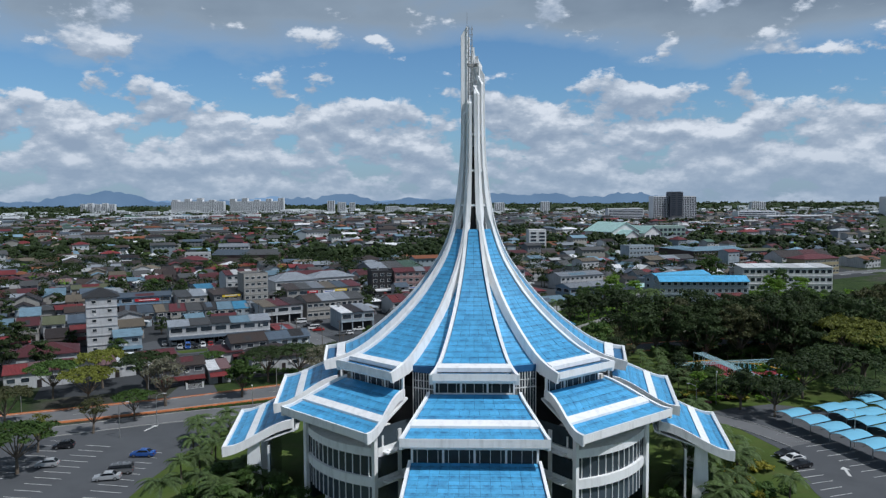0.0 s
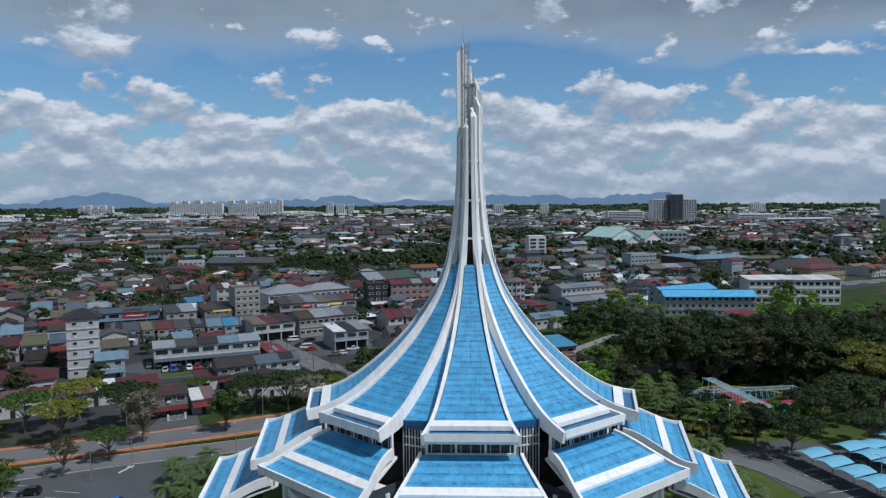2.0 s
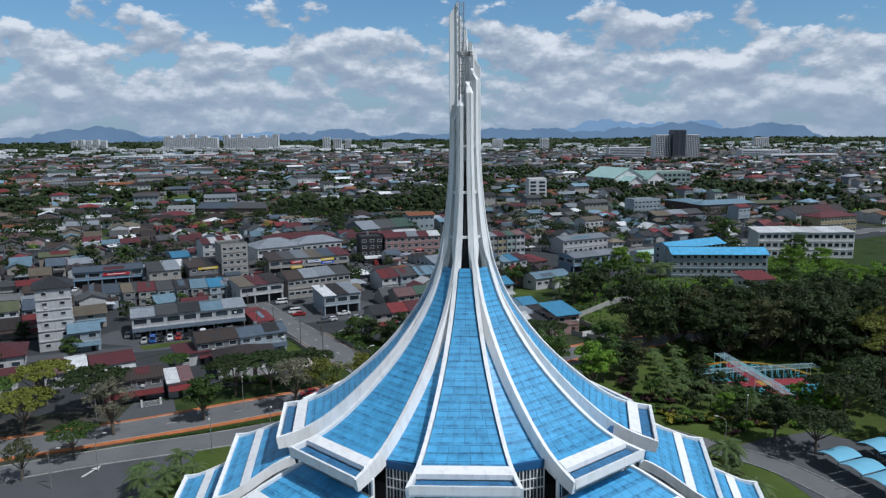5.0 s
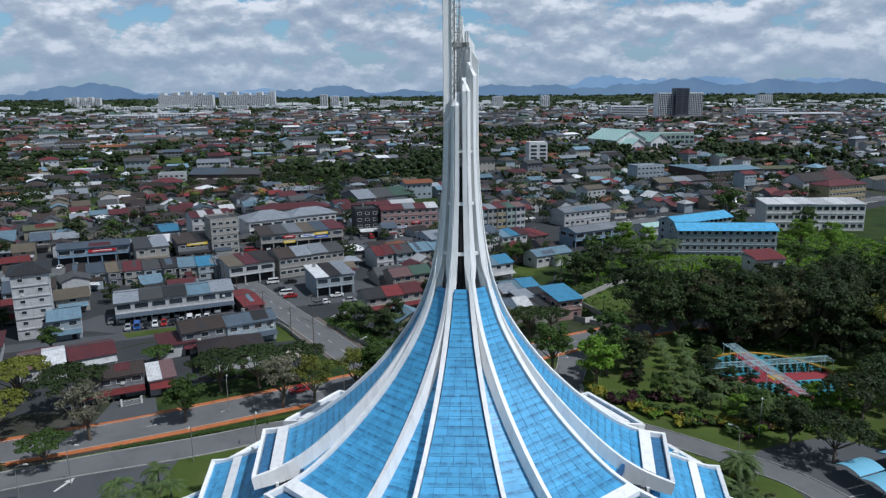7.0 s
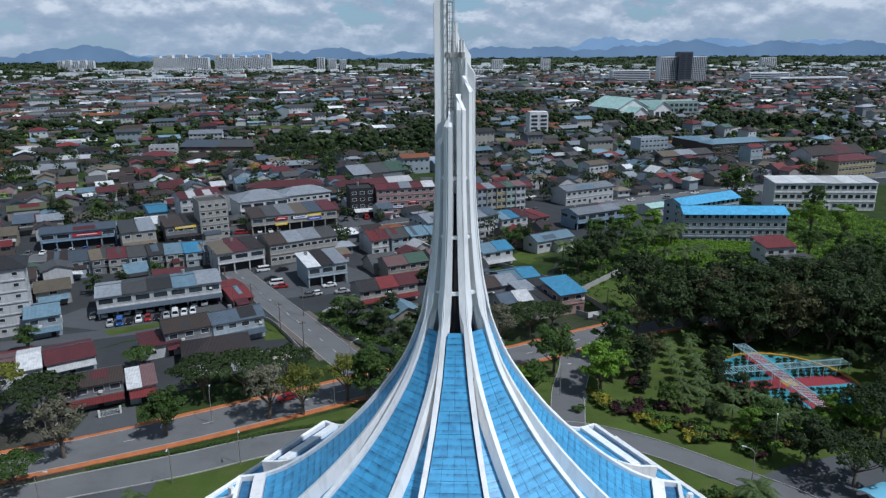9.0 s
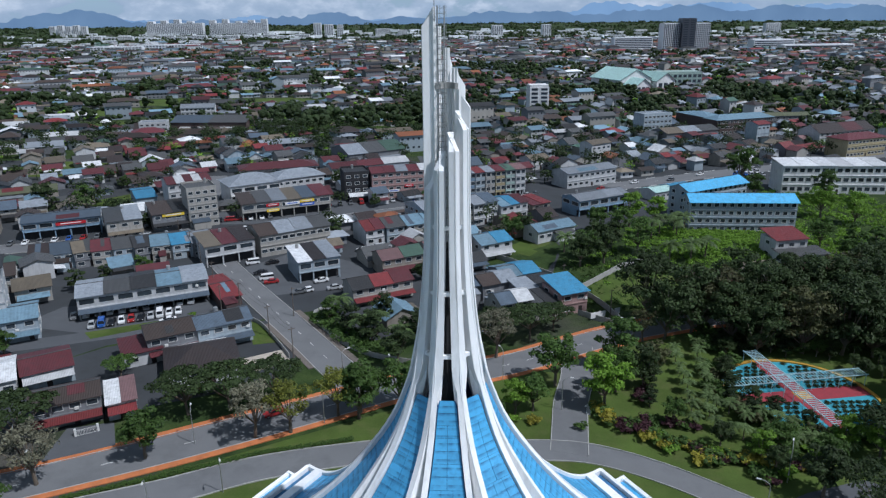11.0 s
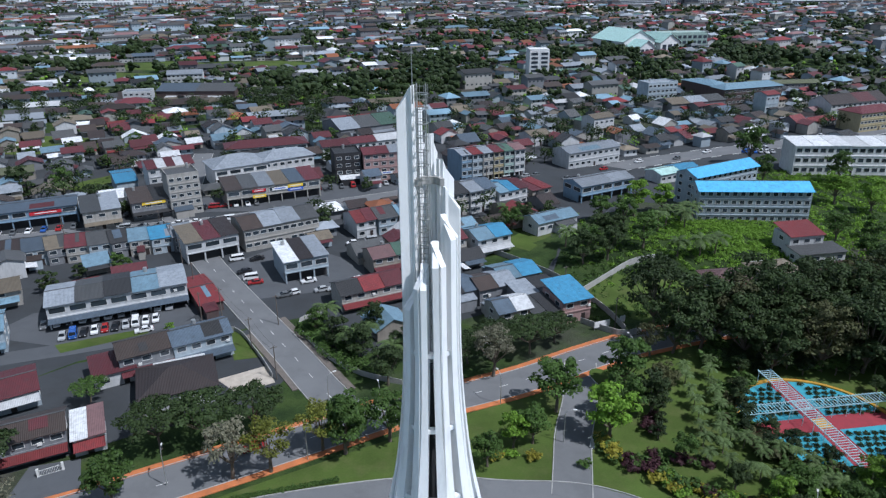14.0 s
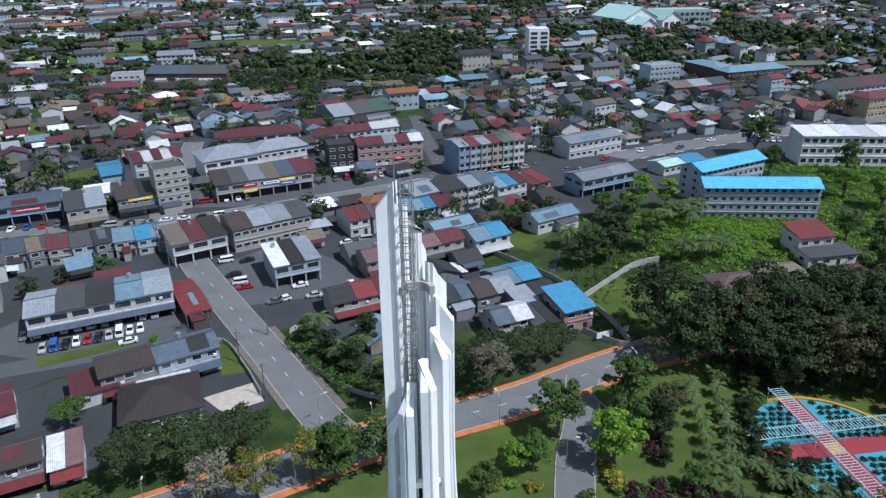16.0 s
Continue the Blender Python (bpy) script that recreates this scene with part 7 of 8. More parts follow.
tower_block("residential_slab", "wide pale high-rise residential slab", -946, 3300, 245, 40, 54, FAR_WHITE, 12, 30)
tower_block("residential_slab", "wide pale high-rise residential slab", -664, 3300, 212, 40, 54, FAR_WHITE, 12, 26)
for i in range(9):
    tower_block("rooftop_storey", "pale top storeys on a far residential slab", -1050 + i * 57 + (40 if i > 3 else 0), 3300, 26, 38, 62 + (i % 3) * 4, FAR_WHITE, 15, 4)
for i in range(14):
    tower_block("terrace_block", "long pale four-storey terrace block far off", -1120 + i * 62, 2620 + (i % 3) * 40, 52, 20, 15 + (i % 2) * 4, FAR_WHITE, 4, 9)
for i in range(5):
    tower_block("residential_tower", "slim pale residential tower far off", -1500 + i * 34, 3350, 24, 24, 40 + (i % 2) * 4, FAR_WHITE, 10, 3)
for x, y, w, h in ((-280, 2900, 30, 56), (-235, 2900, 34, 50), (-190, 2900, 24, 48), (400, 2600, 40, 44), (-20, 3000, 60, 30), (60, 2900, 40, 26), (560, 2500, 32, 46), (950, 2300, 80, 22), (1000, 2500, 40, 40), (-672, 1800, 125, 12), (-560, 1850, 160, 14), (1500, 2700, 60, 40), (300, 2300, 70, 16)):
    tower_block("distant_block", "pale distant mid-rise block", x, y, w, 24, h, FAR_WHITE, max(2, int(h / 4)), max(2, int(w / 8)))
# the green-roofed hall
gh = thing("green_hall", "large white hall with pale green gabled roofs", "hall", at=pose(276, 712, 0, rz=20))


def crossed(m):
    m.v = [(y, x, z) for x, y, z in m.v]
    return m


for cx, cy, sw, sd, eave, rise in ((-16, 6, 40, 50, 13, 10), (18, -8, 24, 36, 11, 7.5), (-22, -29, 18, 20, 9, 6)):
    b = Mesh()
    b.box((cx, cy, eave / 2), (sw, sd, eave))
    for s in (-1, 1):
        ya, yb = cy + s * sd / 2, cy + s * (sd / 2 - 0.4)
        b.add([(cx - sw / 2, ya, eave), (cx + sw / 2, ya, eave), (cx, ya, eave + rise), (cx - sw / 2, yb, eave), (cx + sw / 2, yb, eave), (cx, yb, eave + rise)], [(0, 1, 2), (5, 4, 3), (0, 2, 5, 3), (1, 4, 5, 2)])
    part("wall", b, WALL["plain white"], gh, fix=True)
    r = Mesh()
    gable(r, cy - sd / 2 - 1.5, cy + sd / 2 + 1.5, cx - sw / 2, cx + sw / 2, eave, rise, 1.5, 0.4)
    part("roof", crossed(r), ROOF["mint"], gh, fix=True)
    for i in range(3):
        g = Mesh()
        g.box((0, 0, 0), (sw * 0.2, 0.4, eave * 0.5))
        q = part("window", g, FAR_GLASS, gh)
        q.matrix_basis = pose(cx - sw * 0.3 + i * sw * 0.3, cy - sd / 2 - 0.1, eave * 0.5)
tower_block("mint_hall", "mint-walled two-storey block beside the hall", 322, 722, 54, 24, 16, WALL["mint"], 3, 10, category="office")
tower_block("white_tower", "white seven-storey office with blue bands", 131, 545, 16, 16, 20, WALL["plain white"], 6, 2)

# ---- hills on the skyline: haze painted as a flat glowing blue ----
HILL_GLOW = bpy.data.materials.new("hill_haze_glow")
HILL_GLOW.use_nodes = True
add = nodes_of(HILL_GLOW.node_tree)
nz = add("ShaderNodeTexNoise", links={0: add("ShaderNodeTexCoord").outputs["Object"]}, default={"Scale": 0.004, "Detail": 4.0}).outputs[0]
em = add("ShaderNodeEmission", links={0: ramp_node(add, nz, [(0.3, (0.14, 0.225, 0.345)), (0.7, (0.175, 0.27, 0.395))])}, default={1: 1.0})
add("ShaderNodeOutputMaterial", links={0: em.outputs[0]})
# farther ridge glows brighter, as thicker painted haze
HILL_GLOW_FAR = HILL_GLOW.copy()
HILL_GLOW_FAR.name = "hazy_hill_far"
[n for n in HILL_GLOW_FAR.node_tree.nodes if n.type == "EMISSION"][0].inputs[1].default_value = 1.45


def ridge(name, y, peaks, mat, base, rough):
    m = Mesh()
    n = 700
    top, bot = [], []
    for i in range(n + 1):
        x = -4000 + 8000 * i / n
        z = base + sum(h * math.exp(-((x - c) / s) ** 2) for c, s, h in peaks) + rough * (noise.fractal((x * 0.0045, y * 0.01, 0), 0.8, 2.0, 6) - abs(noise.noise((x * 0.011, y * 0.02, 3))))
        top.append((x, y, max(z, 20)))
        bot.append((x, y - 40, -20))
    m.v = top + bot
    m.f = [(i, i + 1, n + 1 + i + 1, n + 1 + i) for i in range(n)]
    m.m = [0] * n
    solid(name, m, mat, "blue hills along the horizon, haze painted as a flat glow", "hills", kind="structure")


ridge("backdrop_hills", 4780, [(-2050, 160, 62), (-1850, 130, 58), (-2300, 120, 30), (-3000, 260, 56), (-380, 200, 46), (-700, 90, 18), (700, 260, 52), (1130, 180, 40), (2050, 240, 74), (1650, 150, 44), (2700, 300, 66), (3300, 260, 60)], HILL_GLOW, 70, 22)
ridge("backdrop_hills", 4830, [(1500, 320, 96), (2200, 330, 104), (-900, 400, 22), (3000, 400, 80)], HILL_GLOW_FAR, 66, 24)


# ---- cars ----
CAR_PAINT = {n: material("car_" + n, c, 0.25, var=0.03, bump=0.0, spec=0.6) for n, c in {"white": (0.7, 0.7, 0.7), "silver": (0.38, 0.39, 0.40), "black": (0.015, 0.015, 0.018), "red": (0.32, 0.02, 0.02), "blue": (0.03, 0.10, 0.35), "grey": (0.12, 0.125, 0.13), "yellow": (0.6, 0.42, 0.03)}.items()}
TYRE = material("tyre", (0.02, 0.02, 0.02), 0.9, var=0.2)
RIM = material("rim", (0.4, 0.4, 0.4), 0.35, metal=0.8, var=0.1)
CAR_GLASS = material("car_glass", (0.01, 0.012, 0.015), 0.05, var=0.1, bump=0.0)
TAIL = material("tail_light", (0.3, 0.01, 0.01), 0.3, var=0.1)
HEAD = material("head_light", (0.6, 0.6, 0.6), 0.15, var=0.1)


def car_meshes(kind):
    b, g = Mesh(), Mesh()
    if kind == "van":
        prof = [(-2.15, 0.35, 0.9), (-2.15, 1.05, 0.95), (-1.95, 1.15, 0.92), (-1.5, 1.85, 0.78), (2.0, 1.9, 0.78), (2.12, 1.1, 0.92), (2.15, 0.35, 0.9)]
    elif kind == "hatch":
        prof = [(-1.9, 0.32, 0.8), (-1.9, 0.75, 0.84), (-1.0, 0.95, 0.84), (-0.35, 1.48, 0.64), (1.25, 1.5, 0.64), (1.75, 0.98, 0.82), (1.9, 0.8, 0.82), (1.9, 0.32, 0.8)]
    else:
        prof = [(-2.2, 0.32, 0.82), (-2.2, 0.72, 0.86), (-1.1, 0.92, 0.86), (-0.4, 1.42, 0.64), (0.9, 1.42, 0.64), (1.5, 0.98, 0.84), (2.15, 0.92, 0.84), (2.2, 0.32, 0.82)]
    n = len(prof)
    b.v = [(x, -hw, z) for x, z, hw in prof] + [(x, hw, z) for x, z, hw in prof]
    b.f = [tuple(range(n)), tuple(reversed(range(n, 2 * n)))] + [(i, n + i, n + (i + 1) % n, (i + 1) % n) for i in range(n)]
    b.m = [0] * len(b.f)
    # glasshouse: windscreen, rear window and side windows, a little proud
    i0 = 2
    a, c, e, f = prof[i0], prof[i0 + 1], prof[i0 + 2], prof[i0 + 3]
    for p, q, s in ((a, c, -1), (e, f, 1)):
        pts = []
        for (x, z, hw), k in ((p, 0.85), (q, 0.85)):
            pts += [(x + s * 0.02, -hw * k, z + 0.03), (x + s * 0.02, hw * k, z + 0.03)]
        g.add([pts[0], pts[1], pts[3], pts[2]], [(0, 1, 2, 3)])
    for s in (-1, 1):
        def at(p, q, t):
            return p[0] + (q[0] - p[0]) * t, s * (p[2] + (q[2] - p[2]) * t + 0.02), p[1] + (q[1] - p[1]) * t
        lo1, hi1, hi2, lo2 = at(a, c, 0.12), at(a, c, 0.88), at(f, e, 0.88), at(f, e, 0.12)
        g.add([lo1, lo2, hi2, hi1], [(0, 1, 2, 3)])
    me = b.mesh("body", CAR_PAINT["white"])
    fix_normals(me)
    return me, g.mesh("glass", CAR_GLASS), prof


_w = Mesh()
_w.tube((0, -0.1, 0), (0, 0.1, 0), 0.31, n=14)
WHEEL = _w.mesh("tyre", TYRE)
_w = Mesh()
_w.tube((0, -0.115, 0), (0, 0.115, 0), 0.18, n=10)
RIM_ME = _w.mesh("rim", RIM)
_w = Mesh()
_w.box((0, 0, 0), (0.06, 0.32, 0.14))
TAIL_ME, HEAD_ME = _w.mesh("tail_light", TAIL), _w.mesh("headlight", HEAD)
CARS = {k: car_meshes(k) for k in ("sedan", "hatch", "van")}
_body = {}


def car(x, y, rot, color, kind="sedan", where="parked on asphalt"):
    ob = thing("car" if kind != "van" else "van", f"{color} {'saloon car' if kind == 'sedan' else 'hatchback car' if kind == 'hatch' else 'van'} {where}", "car" if kind != "van" else "van", "parked cars", at=pose(x, y, gz(x, y) + 0.08, rz=rot))
    if (kind, color) not in _body:
        me = CARS[kind][0].copy()
        me.materials[0] = CAR_PAINT[color]
        _body[kind, color] = me
    part("body", _body[kind, color], None, ob)
    part("glass", CARS[kind][1], None, ob)
    prof = CARS[kind][2]
    x0, x1, hw = prof[0][0], prof[-1][0], prof[0][2]
    for wx in (x0 + 0.8, x1 - 0.75):
        for s in (-1, 1):
            q = part("wheel", WHEEL, None, ob)
            q.matrix_basis = pose(wx, s * (hw - 0.08), 0.31)
            if y < 100:
                part("rim", RIM_ME, None, q)
    for s in (-1, 1) if y < 108 else ():
        q = part("headlight", HEAD_ME, None, ob)
        q.matrix_basis = pose(x0 - 0.01, s * hw * 0.72, 0.66)
        q = part("tail_light", TAIL_ME, None, ob)
        q.matrix_basis = pose(x1 + 0.01, s * hw * 0.72, 0.74)


rng = random.Random(5)
PAL = ["white", "white", "white", "silver", "silver", "black", "grey", "grey", "red", "blue"]
KINDS = ["sedan", "hatch", "hatch", "sedan", "van"]
for i in range(10):  # row in front of the shop row
    car(-73.4 + 2.1 * i, 98.6 + 0.95 * i, 105 + rng.uniform(-4, 4), ["silver", "blue", "black", "white", "red", "black", "silver", "white", "white", "white"][i], rng.choice(KINDS), "parked before a shop row")
for i in range(11):
    car(-80 + 2.7 * i, 104.2 + 1.0 * i, 105 + rng.uniform(-5, 5), rng.choice(PAL), rng.choice(KINDS), "parked under a shop arcade")
car(-55.5, 101.3, 20, "white", "sedan", "parked along a grass strip")
for x, y, r, c, k in ((-38, 136, 20, "black", "sedan"), (-35.5, 131.4, 15, "white", "van"), (-33.6, 128.4, 15, "red", "sedan"), (-42, 145.5, 18, "white", "van"), (-36, 145.6, 25, "black", "sedan"), (-24.6, 120, 22, "grey", "sedan"), (-22.4, 121.2, 24, "white", "hatch"), (-15, 123, 18, "silver", "hatch"), (-11.5, 124, 20, "silver", "sedan"), (-5, 129.4, 110, "white", "sedan"), (-8, 158, 10, "white", "hatch"), (-2, 160.5, 10, "silver", "van"),
                     (26, 92.5, 30, "white", "van"), (54, 257, 25, "red", "sedan"), (-19, 129, 20, "white", "sedan"), (-21.8, 55.5, 25, "red", "sedan")):
    car(x, y, r, c, k)
for i in range(13):
    car(-88 + 3.6 * i + rng.uniform(-0.4, 0.4), 186.5 + 1.2 * i * 0.9, rng.choice([15, 105, 105]) + rng.uniform(-4, 4), rng.choice(PAL), rng.choice(KINDS), "parked before shophouses")
for i in range(9):
    car(-84 + 5.4 * i, 173.2 + 1.45 * i, 14, rng.choice(PAL), rng.choice(KINDS), "parked along a shop street")
for i in range(8):
    car(-126 + 4.2 * i, 166 + 1.4 * i, 100, rng.choice(PAL), rng.choice(KINDS), "parked before a blue shop block")
for i in range(10):
    car(-28 + 4.4 * i, 217 + 1.2 * i, 100 + rng.uniform(-5, 5), rng.choice(PAL), rng.choice(KINDS), "parked before shophouses")
for i in range(7):
    car(40 + 4.6 * i, 226.5 + 2.0 * i, 25, rng.choice(PAL), rng.choice(KINDS), "parked before a colourful row")
for i in range(10):
    t = i / 9
    car(80 + 190 * t, 233 + 92 * t + rng.choice([0, 5.5, 9]), 24, rng.choice(PAL), rng.choice(KINDS), "driving on the main road")
for i in range(8):
    car(190 + 3.2 * (i % 4), 284 + 7 * (i // 4), 80, rng.choice(PAL), rng.choice(KINDS), "parked beside a white block")
for x, y, r, c, k in ((-68, 8.5, 8, "black", "hatch"), (-53, 4.2, -4, "blue", "sedan"), (-54, -4, 8, "grey", "van"), (-55, -6.8, 8, "silver", "sedan"), (-66.5, -1, 8, "silver", "hatch"), (-86, 16, 10, "black", "sedan"), (66, -9.8, 14, "black", "sedan"), (66.4, -7.0, 14, "white", "sedan"), (66.8, -4.3, 14, "black", "sedan")):
    car(x, y, r, c, k, "parked in a marked bay")

# ---- civic garden: round plaza with crossed paths and pergola ----
CYAN = material("cyan_paving", (0.05, 0.29, 0.37), 0.75, var=0.2, scale=0.8, fine=5)
REDP = material("red_path", (0.259, 0.032, 0.043), 0.8, var=0.2, scale=0.8, fine=5)
YELP = material("yellow_kerb", (0.446, 0.245, 0.029), 0.7, var=0.2)
PERG = material("pale_blue_steel", (0.42, 0.62, 0.66), 0.5, var=0.1)
GX, GY, GR = 89.6, 58.8, 15.5
disc = Mesh()
disc.loft([[(GX + GR * math.cos(a), GY + GR * math.sin(a), z) for a in (2 * math.pi * i / 64 for i in range(64))] for z in (0, 0.10)])
solid("garden_plaza", disc, CYAN, "round cyan-paved garden plaza", "plaza", kind="structure")
for rot in (4, 94):
    p = Mesh()
    p.box((0, 0, 0.06), (2 * GR, 4.4, 0.13 if rot == 4 else 0.14))
    solid("garden_path", p, REDP, "red paved path crossing the plaza", "path", kind="structure", at=pose(GX, GY, 0, rz=rot))
edge = Mesh()
for i in range(64):
    a0, a1 = 2 * math.pi * i / 64, 2 * math.pi * (i + 1) / 64
    q = [(GX + r * math.cos(a), GY + r * math.sin(a)) for r, a in ((GR, a0), (GR + 0.8, a0), (GR + 0.8, a1), (GR, a1))]
    edge.hexa([(x, y, 0) for x, y in q] + [(x, y, 0.4) for x, y in q])
solid("plaza_kerb", edge, YELP, "yellow painted rim round the plaza", "kerb", kind="structure")
mid = Mesh()
mid.box((0, 0, 0.09), (3.0, 3.0, 0.2))
solid("plaza_centre", mid, YELP, "yellow paved centre of the plaza", "paving", kind="structure", at=pose(GX, GY, 0, rz=4))
for rot, off in ((4, 2.9), (94, 2.9)):
    ob = thing("pergola", "long pale blue steel pergola along a garden path", "pergola", "garden pergolas", at=pose(GX, GY, 0, rz=rot))
    for s in (-1, 1):
        beam = Mesh()
        beam.box((0, off + s * 1.4, 2.8 + rot * 0.002), (2 * GR + 1, 0.12, 0.16))
        part("beam", beam, PERG, ob)
        for i in range(11):
            post = Mesh()
            post.tube((0, 0, 0), (0, 0, 2.8), 0.06, n=6)
            q = part("post", post, PERG, ob)
            q.matrix_basis = pose(-GR + 2 * GR * i / 10, off + s * 1.4, 0)
    for i in range(46):
        barm = Mesh()
        barm.box((0, 0, 0), (0.09, 3.2, 0.1))
        q = part("crossbar", barm, PERG, ob)
        q.matrix_basis = pose(-GR + 2 * GR * i / 45, off, 2.94)
bed, base = Mesh(), shrub_mesh(23)
for i in range(-8, 9):
    for j in range(-8, 9):
        x, y = i * 1.75 + (0.8 if j % 2 else 0), j * 1.75
        if math.hypot(x, y) > GR - 0.9 or abs(x) < 3.2 or abs(y) < 3.2:
            continue
        put_leaves(bed, base, GX + x, GY + y, 0.62, i + j * 2.3)
solid("plaza_shrubs", bed, LEAF["dark"], "rows of small dark clipped shrubs on the cyan plaza", "shrubs", kind="stuff")

# ---- covered parking: wavy pale blue canopies on steel masts ----
CANOPY = material("canopy_sheet", (0.20, 0.50, 0.68), 0.45, var=0.08, scale=0.4)
cm = Mesh()
rings = []
for i in range(11):
    t = i / 10
    x, z = 4.9 * t, 0.55 * math.sin(math.pi * t) + 0.3 * t
    rings.append([(x, 0, 2.5 + z), (x, 5.2, 2.9 + z), (x, 5.2, 2.96 + z), (x, 0, 2.56 + z)])
cm.loft(rings)
CAN_ME = cm.mesh("sheet", CANOPY)
pm = Mesh()
pm.tube((0, 0, 0), (0, 0, 2.6), 0.09, n=8)
POST_ME = pm.mesh("post", STEEL)
pm = Mesh()
pm.tube((0, 0.1, 2.55), (0, 5.1, 2.95), 0.05, n=6)
pm.tube((0, 2.6, 1.4), (0, 4.9, 2.9), 0.05, n=6)
ARM_ME = pm.mesh("arm", STEEL)
for row, (x0, y0) in enumerate(((76.2, 15.5), (86.5, 19.0), (92.0, 20.0), (99.5, 25.0))):
    for i in range(9 if row else 8):
        d = Vector((0.214, -0.977, 0))
        p = Vector((x0, y0, 0)) + d * 5.0 * i
        ob = thing("parking_canopy", "wavy pale blue parking canopy on steel posts", "canopy", "parking canopies", at=pose(p.x, p.y, 0.05, rz=-77.6))
        part("sheet", CAN_ME, None, ob)
        q = part("post", POST_ME, None, ob)
        q.matrix_basis = pose(2.4, 2.6, 0)
        q = part("arm", ARM_ME, None, ob)
        q.matrix_basis = pose(2.4, 0, 0)

# ---- street lamps, poles, boards ----
lm = Mesh()
lm.tube((0, 0, 0), (0, 0, 6.6), 0.09, 0.06, 8)
POLE_ME = lm.mesh("pole", STEEL)
lm = Mesh()
pts = [(0, 0, 6.6), (0.25, 0, 7.1), (0.8, 0, 7.4), (1.5, 0, 7.5)]
for a, b in zip(pts, pts[1:]):
    lm.tube(a, b, 0.05, n=6)
LARM_ME = lm.mesh("arm", STEEL)
lm = Mesh()
lm.box((1.75, 0, 7.5), (0.7, 0.26, 0.14))
LHEAD_ME = lm.mesh("lamp_head", KERB_W)
for x, y, r in ((-35, 46.5, 100), (-38, 28, -80), (-64, 42.5, 100), (1.5, 64.5, 100), (36, 55, -10), (-9, 69, 30), (-88, 33, 100), (26, 68, 110), (58, 82, 110), (-12, 52.5, 100), (-28, 33.5, -70), (60, 20, 150), (70, 30, 60), (48, 62, 170), (84, 0, 180), (-60, 14, 0), (-55, 20, 0), (-58, 36, -80)):
    ob = thing("street_lamp", "tall grey steel street lamp with curved arm", "street lamp", "street lamps", at=pose(x, y, 0.0, rz=r))
    part("pole", POLE_ME, None, ob)
    part("arm", LARM_ME, None, ob)
    part("lamp_head", LHEAD_ME, None, ob)
WOODP = material("pole_wood", (0.12, 0.10, 0.085), 0.9, var=0.3, fine=10)
um = Mesh()
um.tube((0, 0, 0), (0, 0, 8.5), 0.14, 0.10, 8)
UP_ME = um.mesh("post", WOODP)
um = Mesh()
um.box((0, 0, 8.0), (1.6, 0.1, 0.12))
UC_ME = um.mesh("crossarm", WOODP)
poles = [(-20.9, 79), (-28.4, 92), (-38.5, 108), (-49.4, 125), (-57.4, 143), (-63.4, 155), (-71, 169)]
for x, y in poles + [(-43, 106), (-24, 104), (-76, 190), (12, 210), (44, 222), (60, 100), (52, 120), (-100, 165), (-130, 157)]:
    ob = thing("utility_pole", "weathered utility pole with a crossarm", "utility pole", "utility poles", at=pose(x, y, gz(x, y), rz=25))
    part("post", UP_ME, None, ob)
    part("crossarm", UC_ME, None, ob)
for (xa, ya), (xb, yb) in zip(poles, poles[1:]):
    for s in (-0.6, 0.6):
        wm = Mesh()
        prev = None
        for i in range(9):
            t = i / 8
            p = Vector((xa + (xb - xa) * t + s * 0.9, ya + (yb - ya) * t + s * 0.4, 8.05 - 0.8 * 4 * t * (1 - t)))
            if prev is not None:
                wm.tube(prev, p, 0.02, n=4)
            prev = p
        solid("overhead_wire", wm, DARK, "thin dark overhead wire between utility poles", "wire")
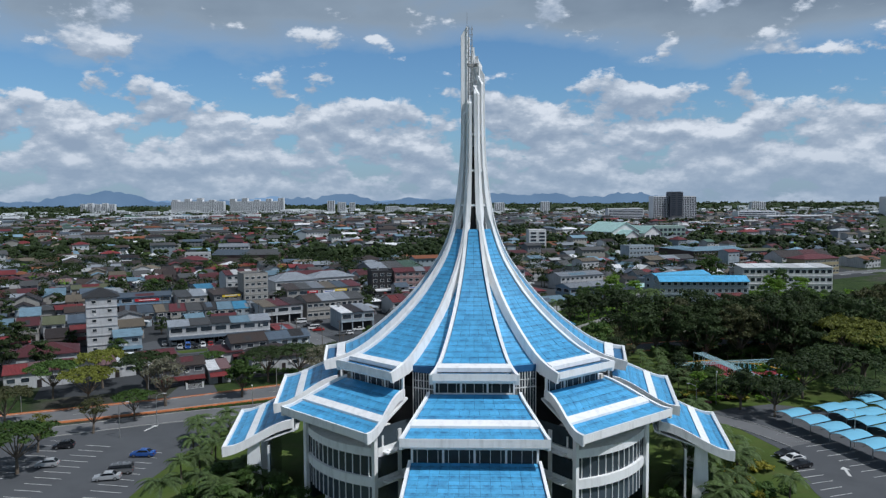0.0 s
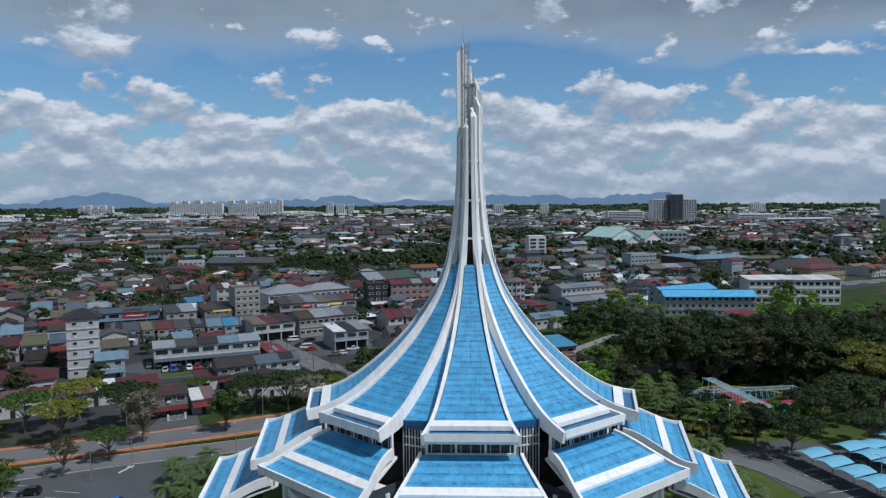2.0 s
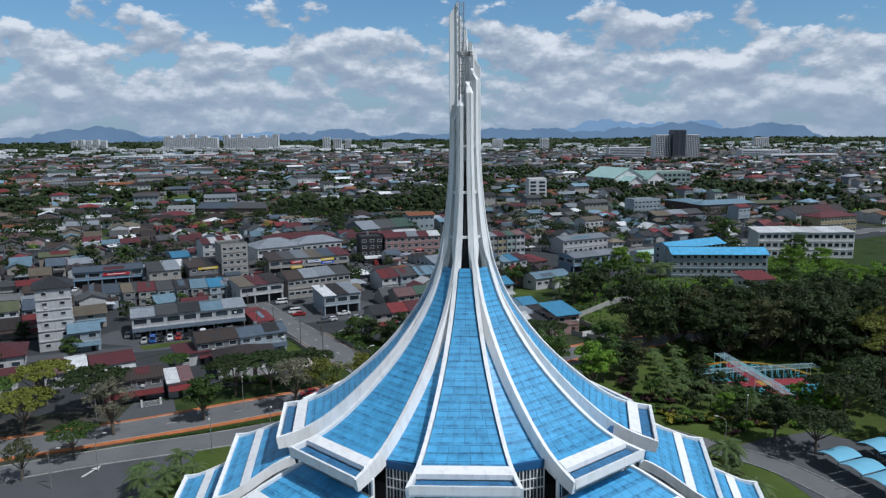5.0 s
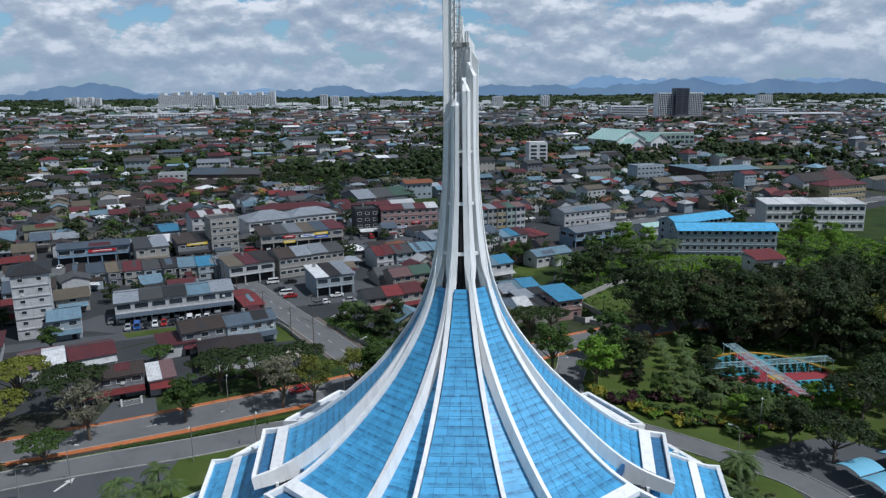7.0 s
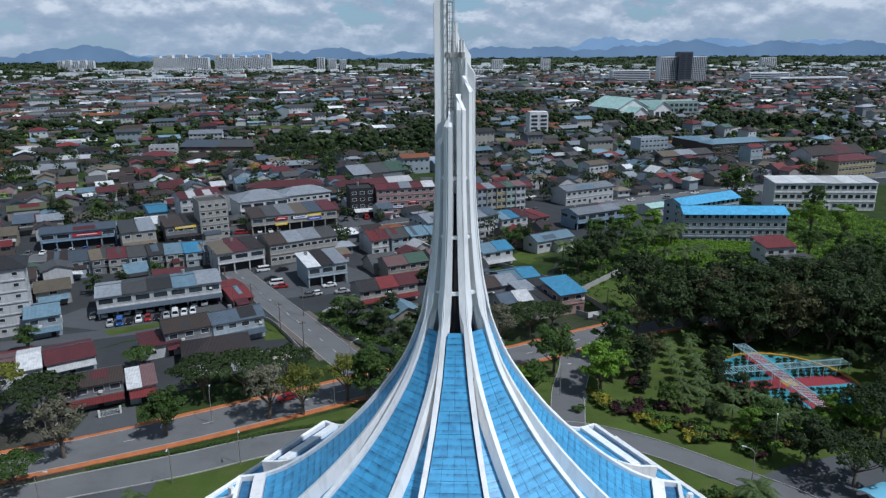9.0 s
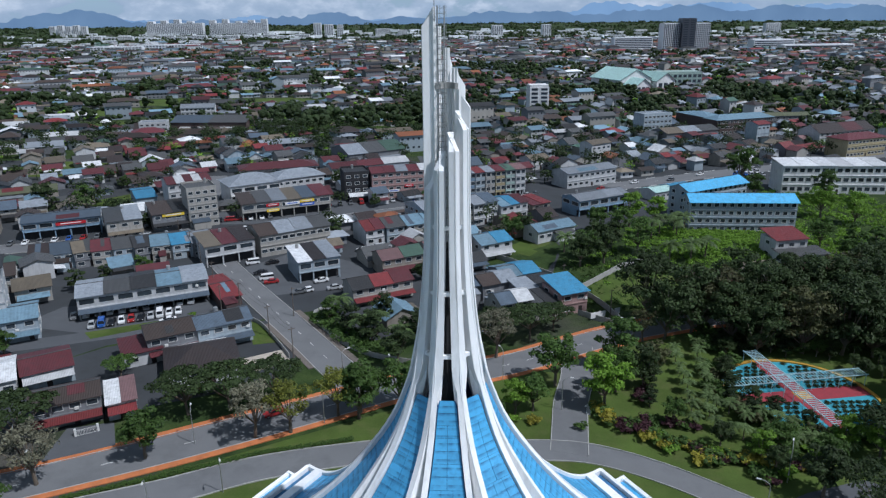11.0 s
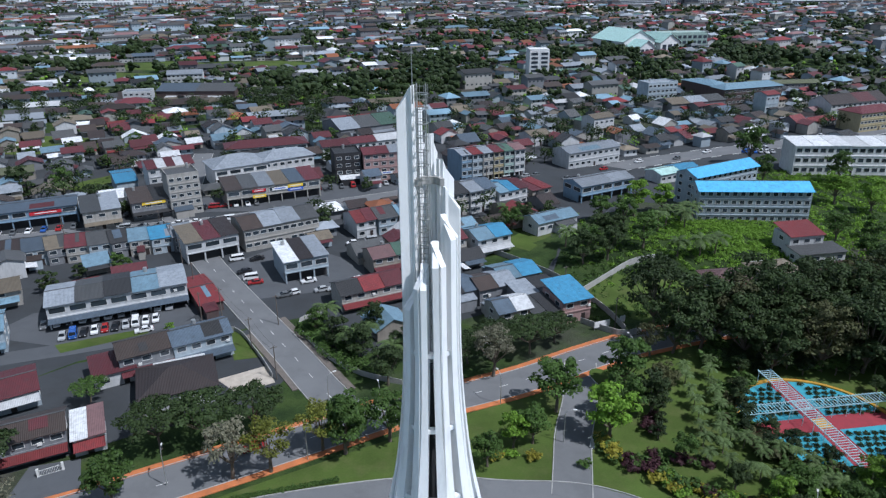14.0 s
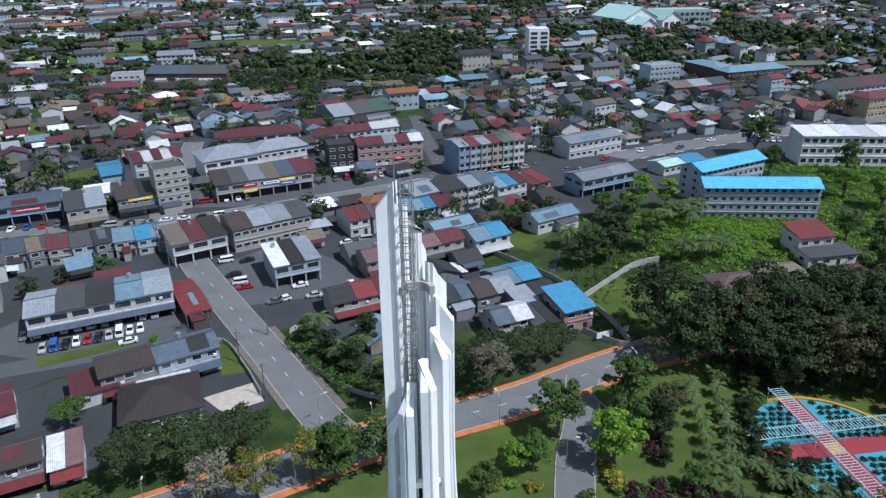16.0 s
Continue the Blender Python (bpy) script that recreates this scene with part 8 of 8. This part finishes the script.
for x, y, w, r in ((56.5, 99.5, 4.5, 18), (62.5, 102, 1.6, 18)):
    ob = thing("notice_board", "blank white notice board beside the road", "sign", at=pose(x, y, gz(x, y), rz=r))
    b = Mesh()
    b.box((0, 0, 1.5), (w, 0.12, 1.6))
    part("board", b, SIGN["white"], ob)
    for s in (-1, 1):
        p = Mesh()
        p.tube((s * (w / 2 - 0.2), 0.1, -0.2), (s * (w / 2 - 0.2), 0.1, 2.2), 0.05, n=6)
        part("post", p, STEEL, ob)
# gate of the red-roofed house
gt = thing("gate", "white gate posts with a metal gate", "gate", at=pose(-55.5, 50.2, 0, rz=24))
for s in (-1, 1):
    p = Mesh()
    p.box((s * 2.0, 0, 0.9), (0.4, 0.4, 1.8))
    part("post", p, KERB_W, gt)
g = Mesh()
for i in range(14):
    g.box((-1.7 + i * 0.26, 0, 0.75), (0.05, 0.05, 1.3))
g.box((0, 0, 1.35), (3.6, 0.06, 0.06))
g.box((0, 0, 0.2), (3.6, 0.06, 0.06))
part("grille", g, KERB_W, gt)


# ---- the town plan, drawn on its own survey, is set out round the hall ----
SURVEY = Vector((1.5, -70.0, 0.0))


def set_out(x, y):
    d = math.hypot(x - SURVEY.x, y - SURVEY.y)
    near = 1 - smooth01((d - 430) / 700)
    clear = smooth01((math.hypot(x - TC.x, y - TC.y) - 44) / 30)
    k = 1 + (0.013 - 0.0004 * max(-260.0, min(260.0, x))) * near * clear
    return SURVEY.x + (x - SURVEY.x) * k - 1.4 * near * clear, SURVEY.y + (y - SURVEY.y) * k


for ob in list(scene.collection.objects):
    if ob.parent or ob is hall or ob.type not in ("MESH", "EMPTY"):
        continue
    if ob.type == "MESH" and ob.matrix_basis == Matrix.Identity(4):
        co = np.empty(len(ob.data.vertices) * 3)
        ob.data.vertices.foreach_get("co", co)
        co = co.reshape(-1, 3)
        for i in range(len(co)):
            if co[i][1] < 1100:
                co[i][0], co[i][1] = set_out(co[i][0], co[i][1])
        ob.data.vertices.foreach_set("co", co.ravel())
        ob.data.update()
    else:
        p = ob.matrix_basis.translation
        p.x, p.y = set_out(p.x, p.y)
        m = ob.matrix_basis.copy()
        m.translation = p
        ob.matrix_basis = m
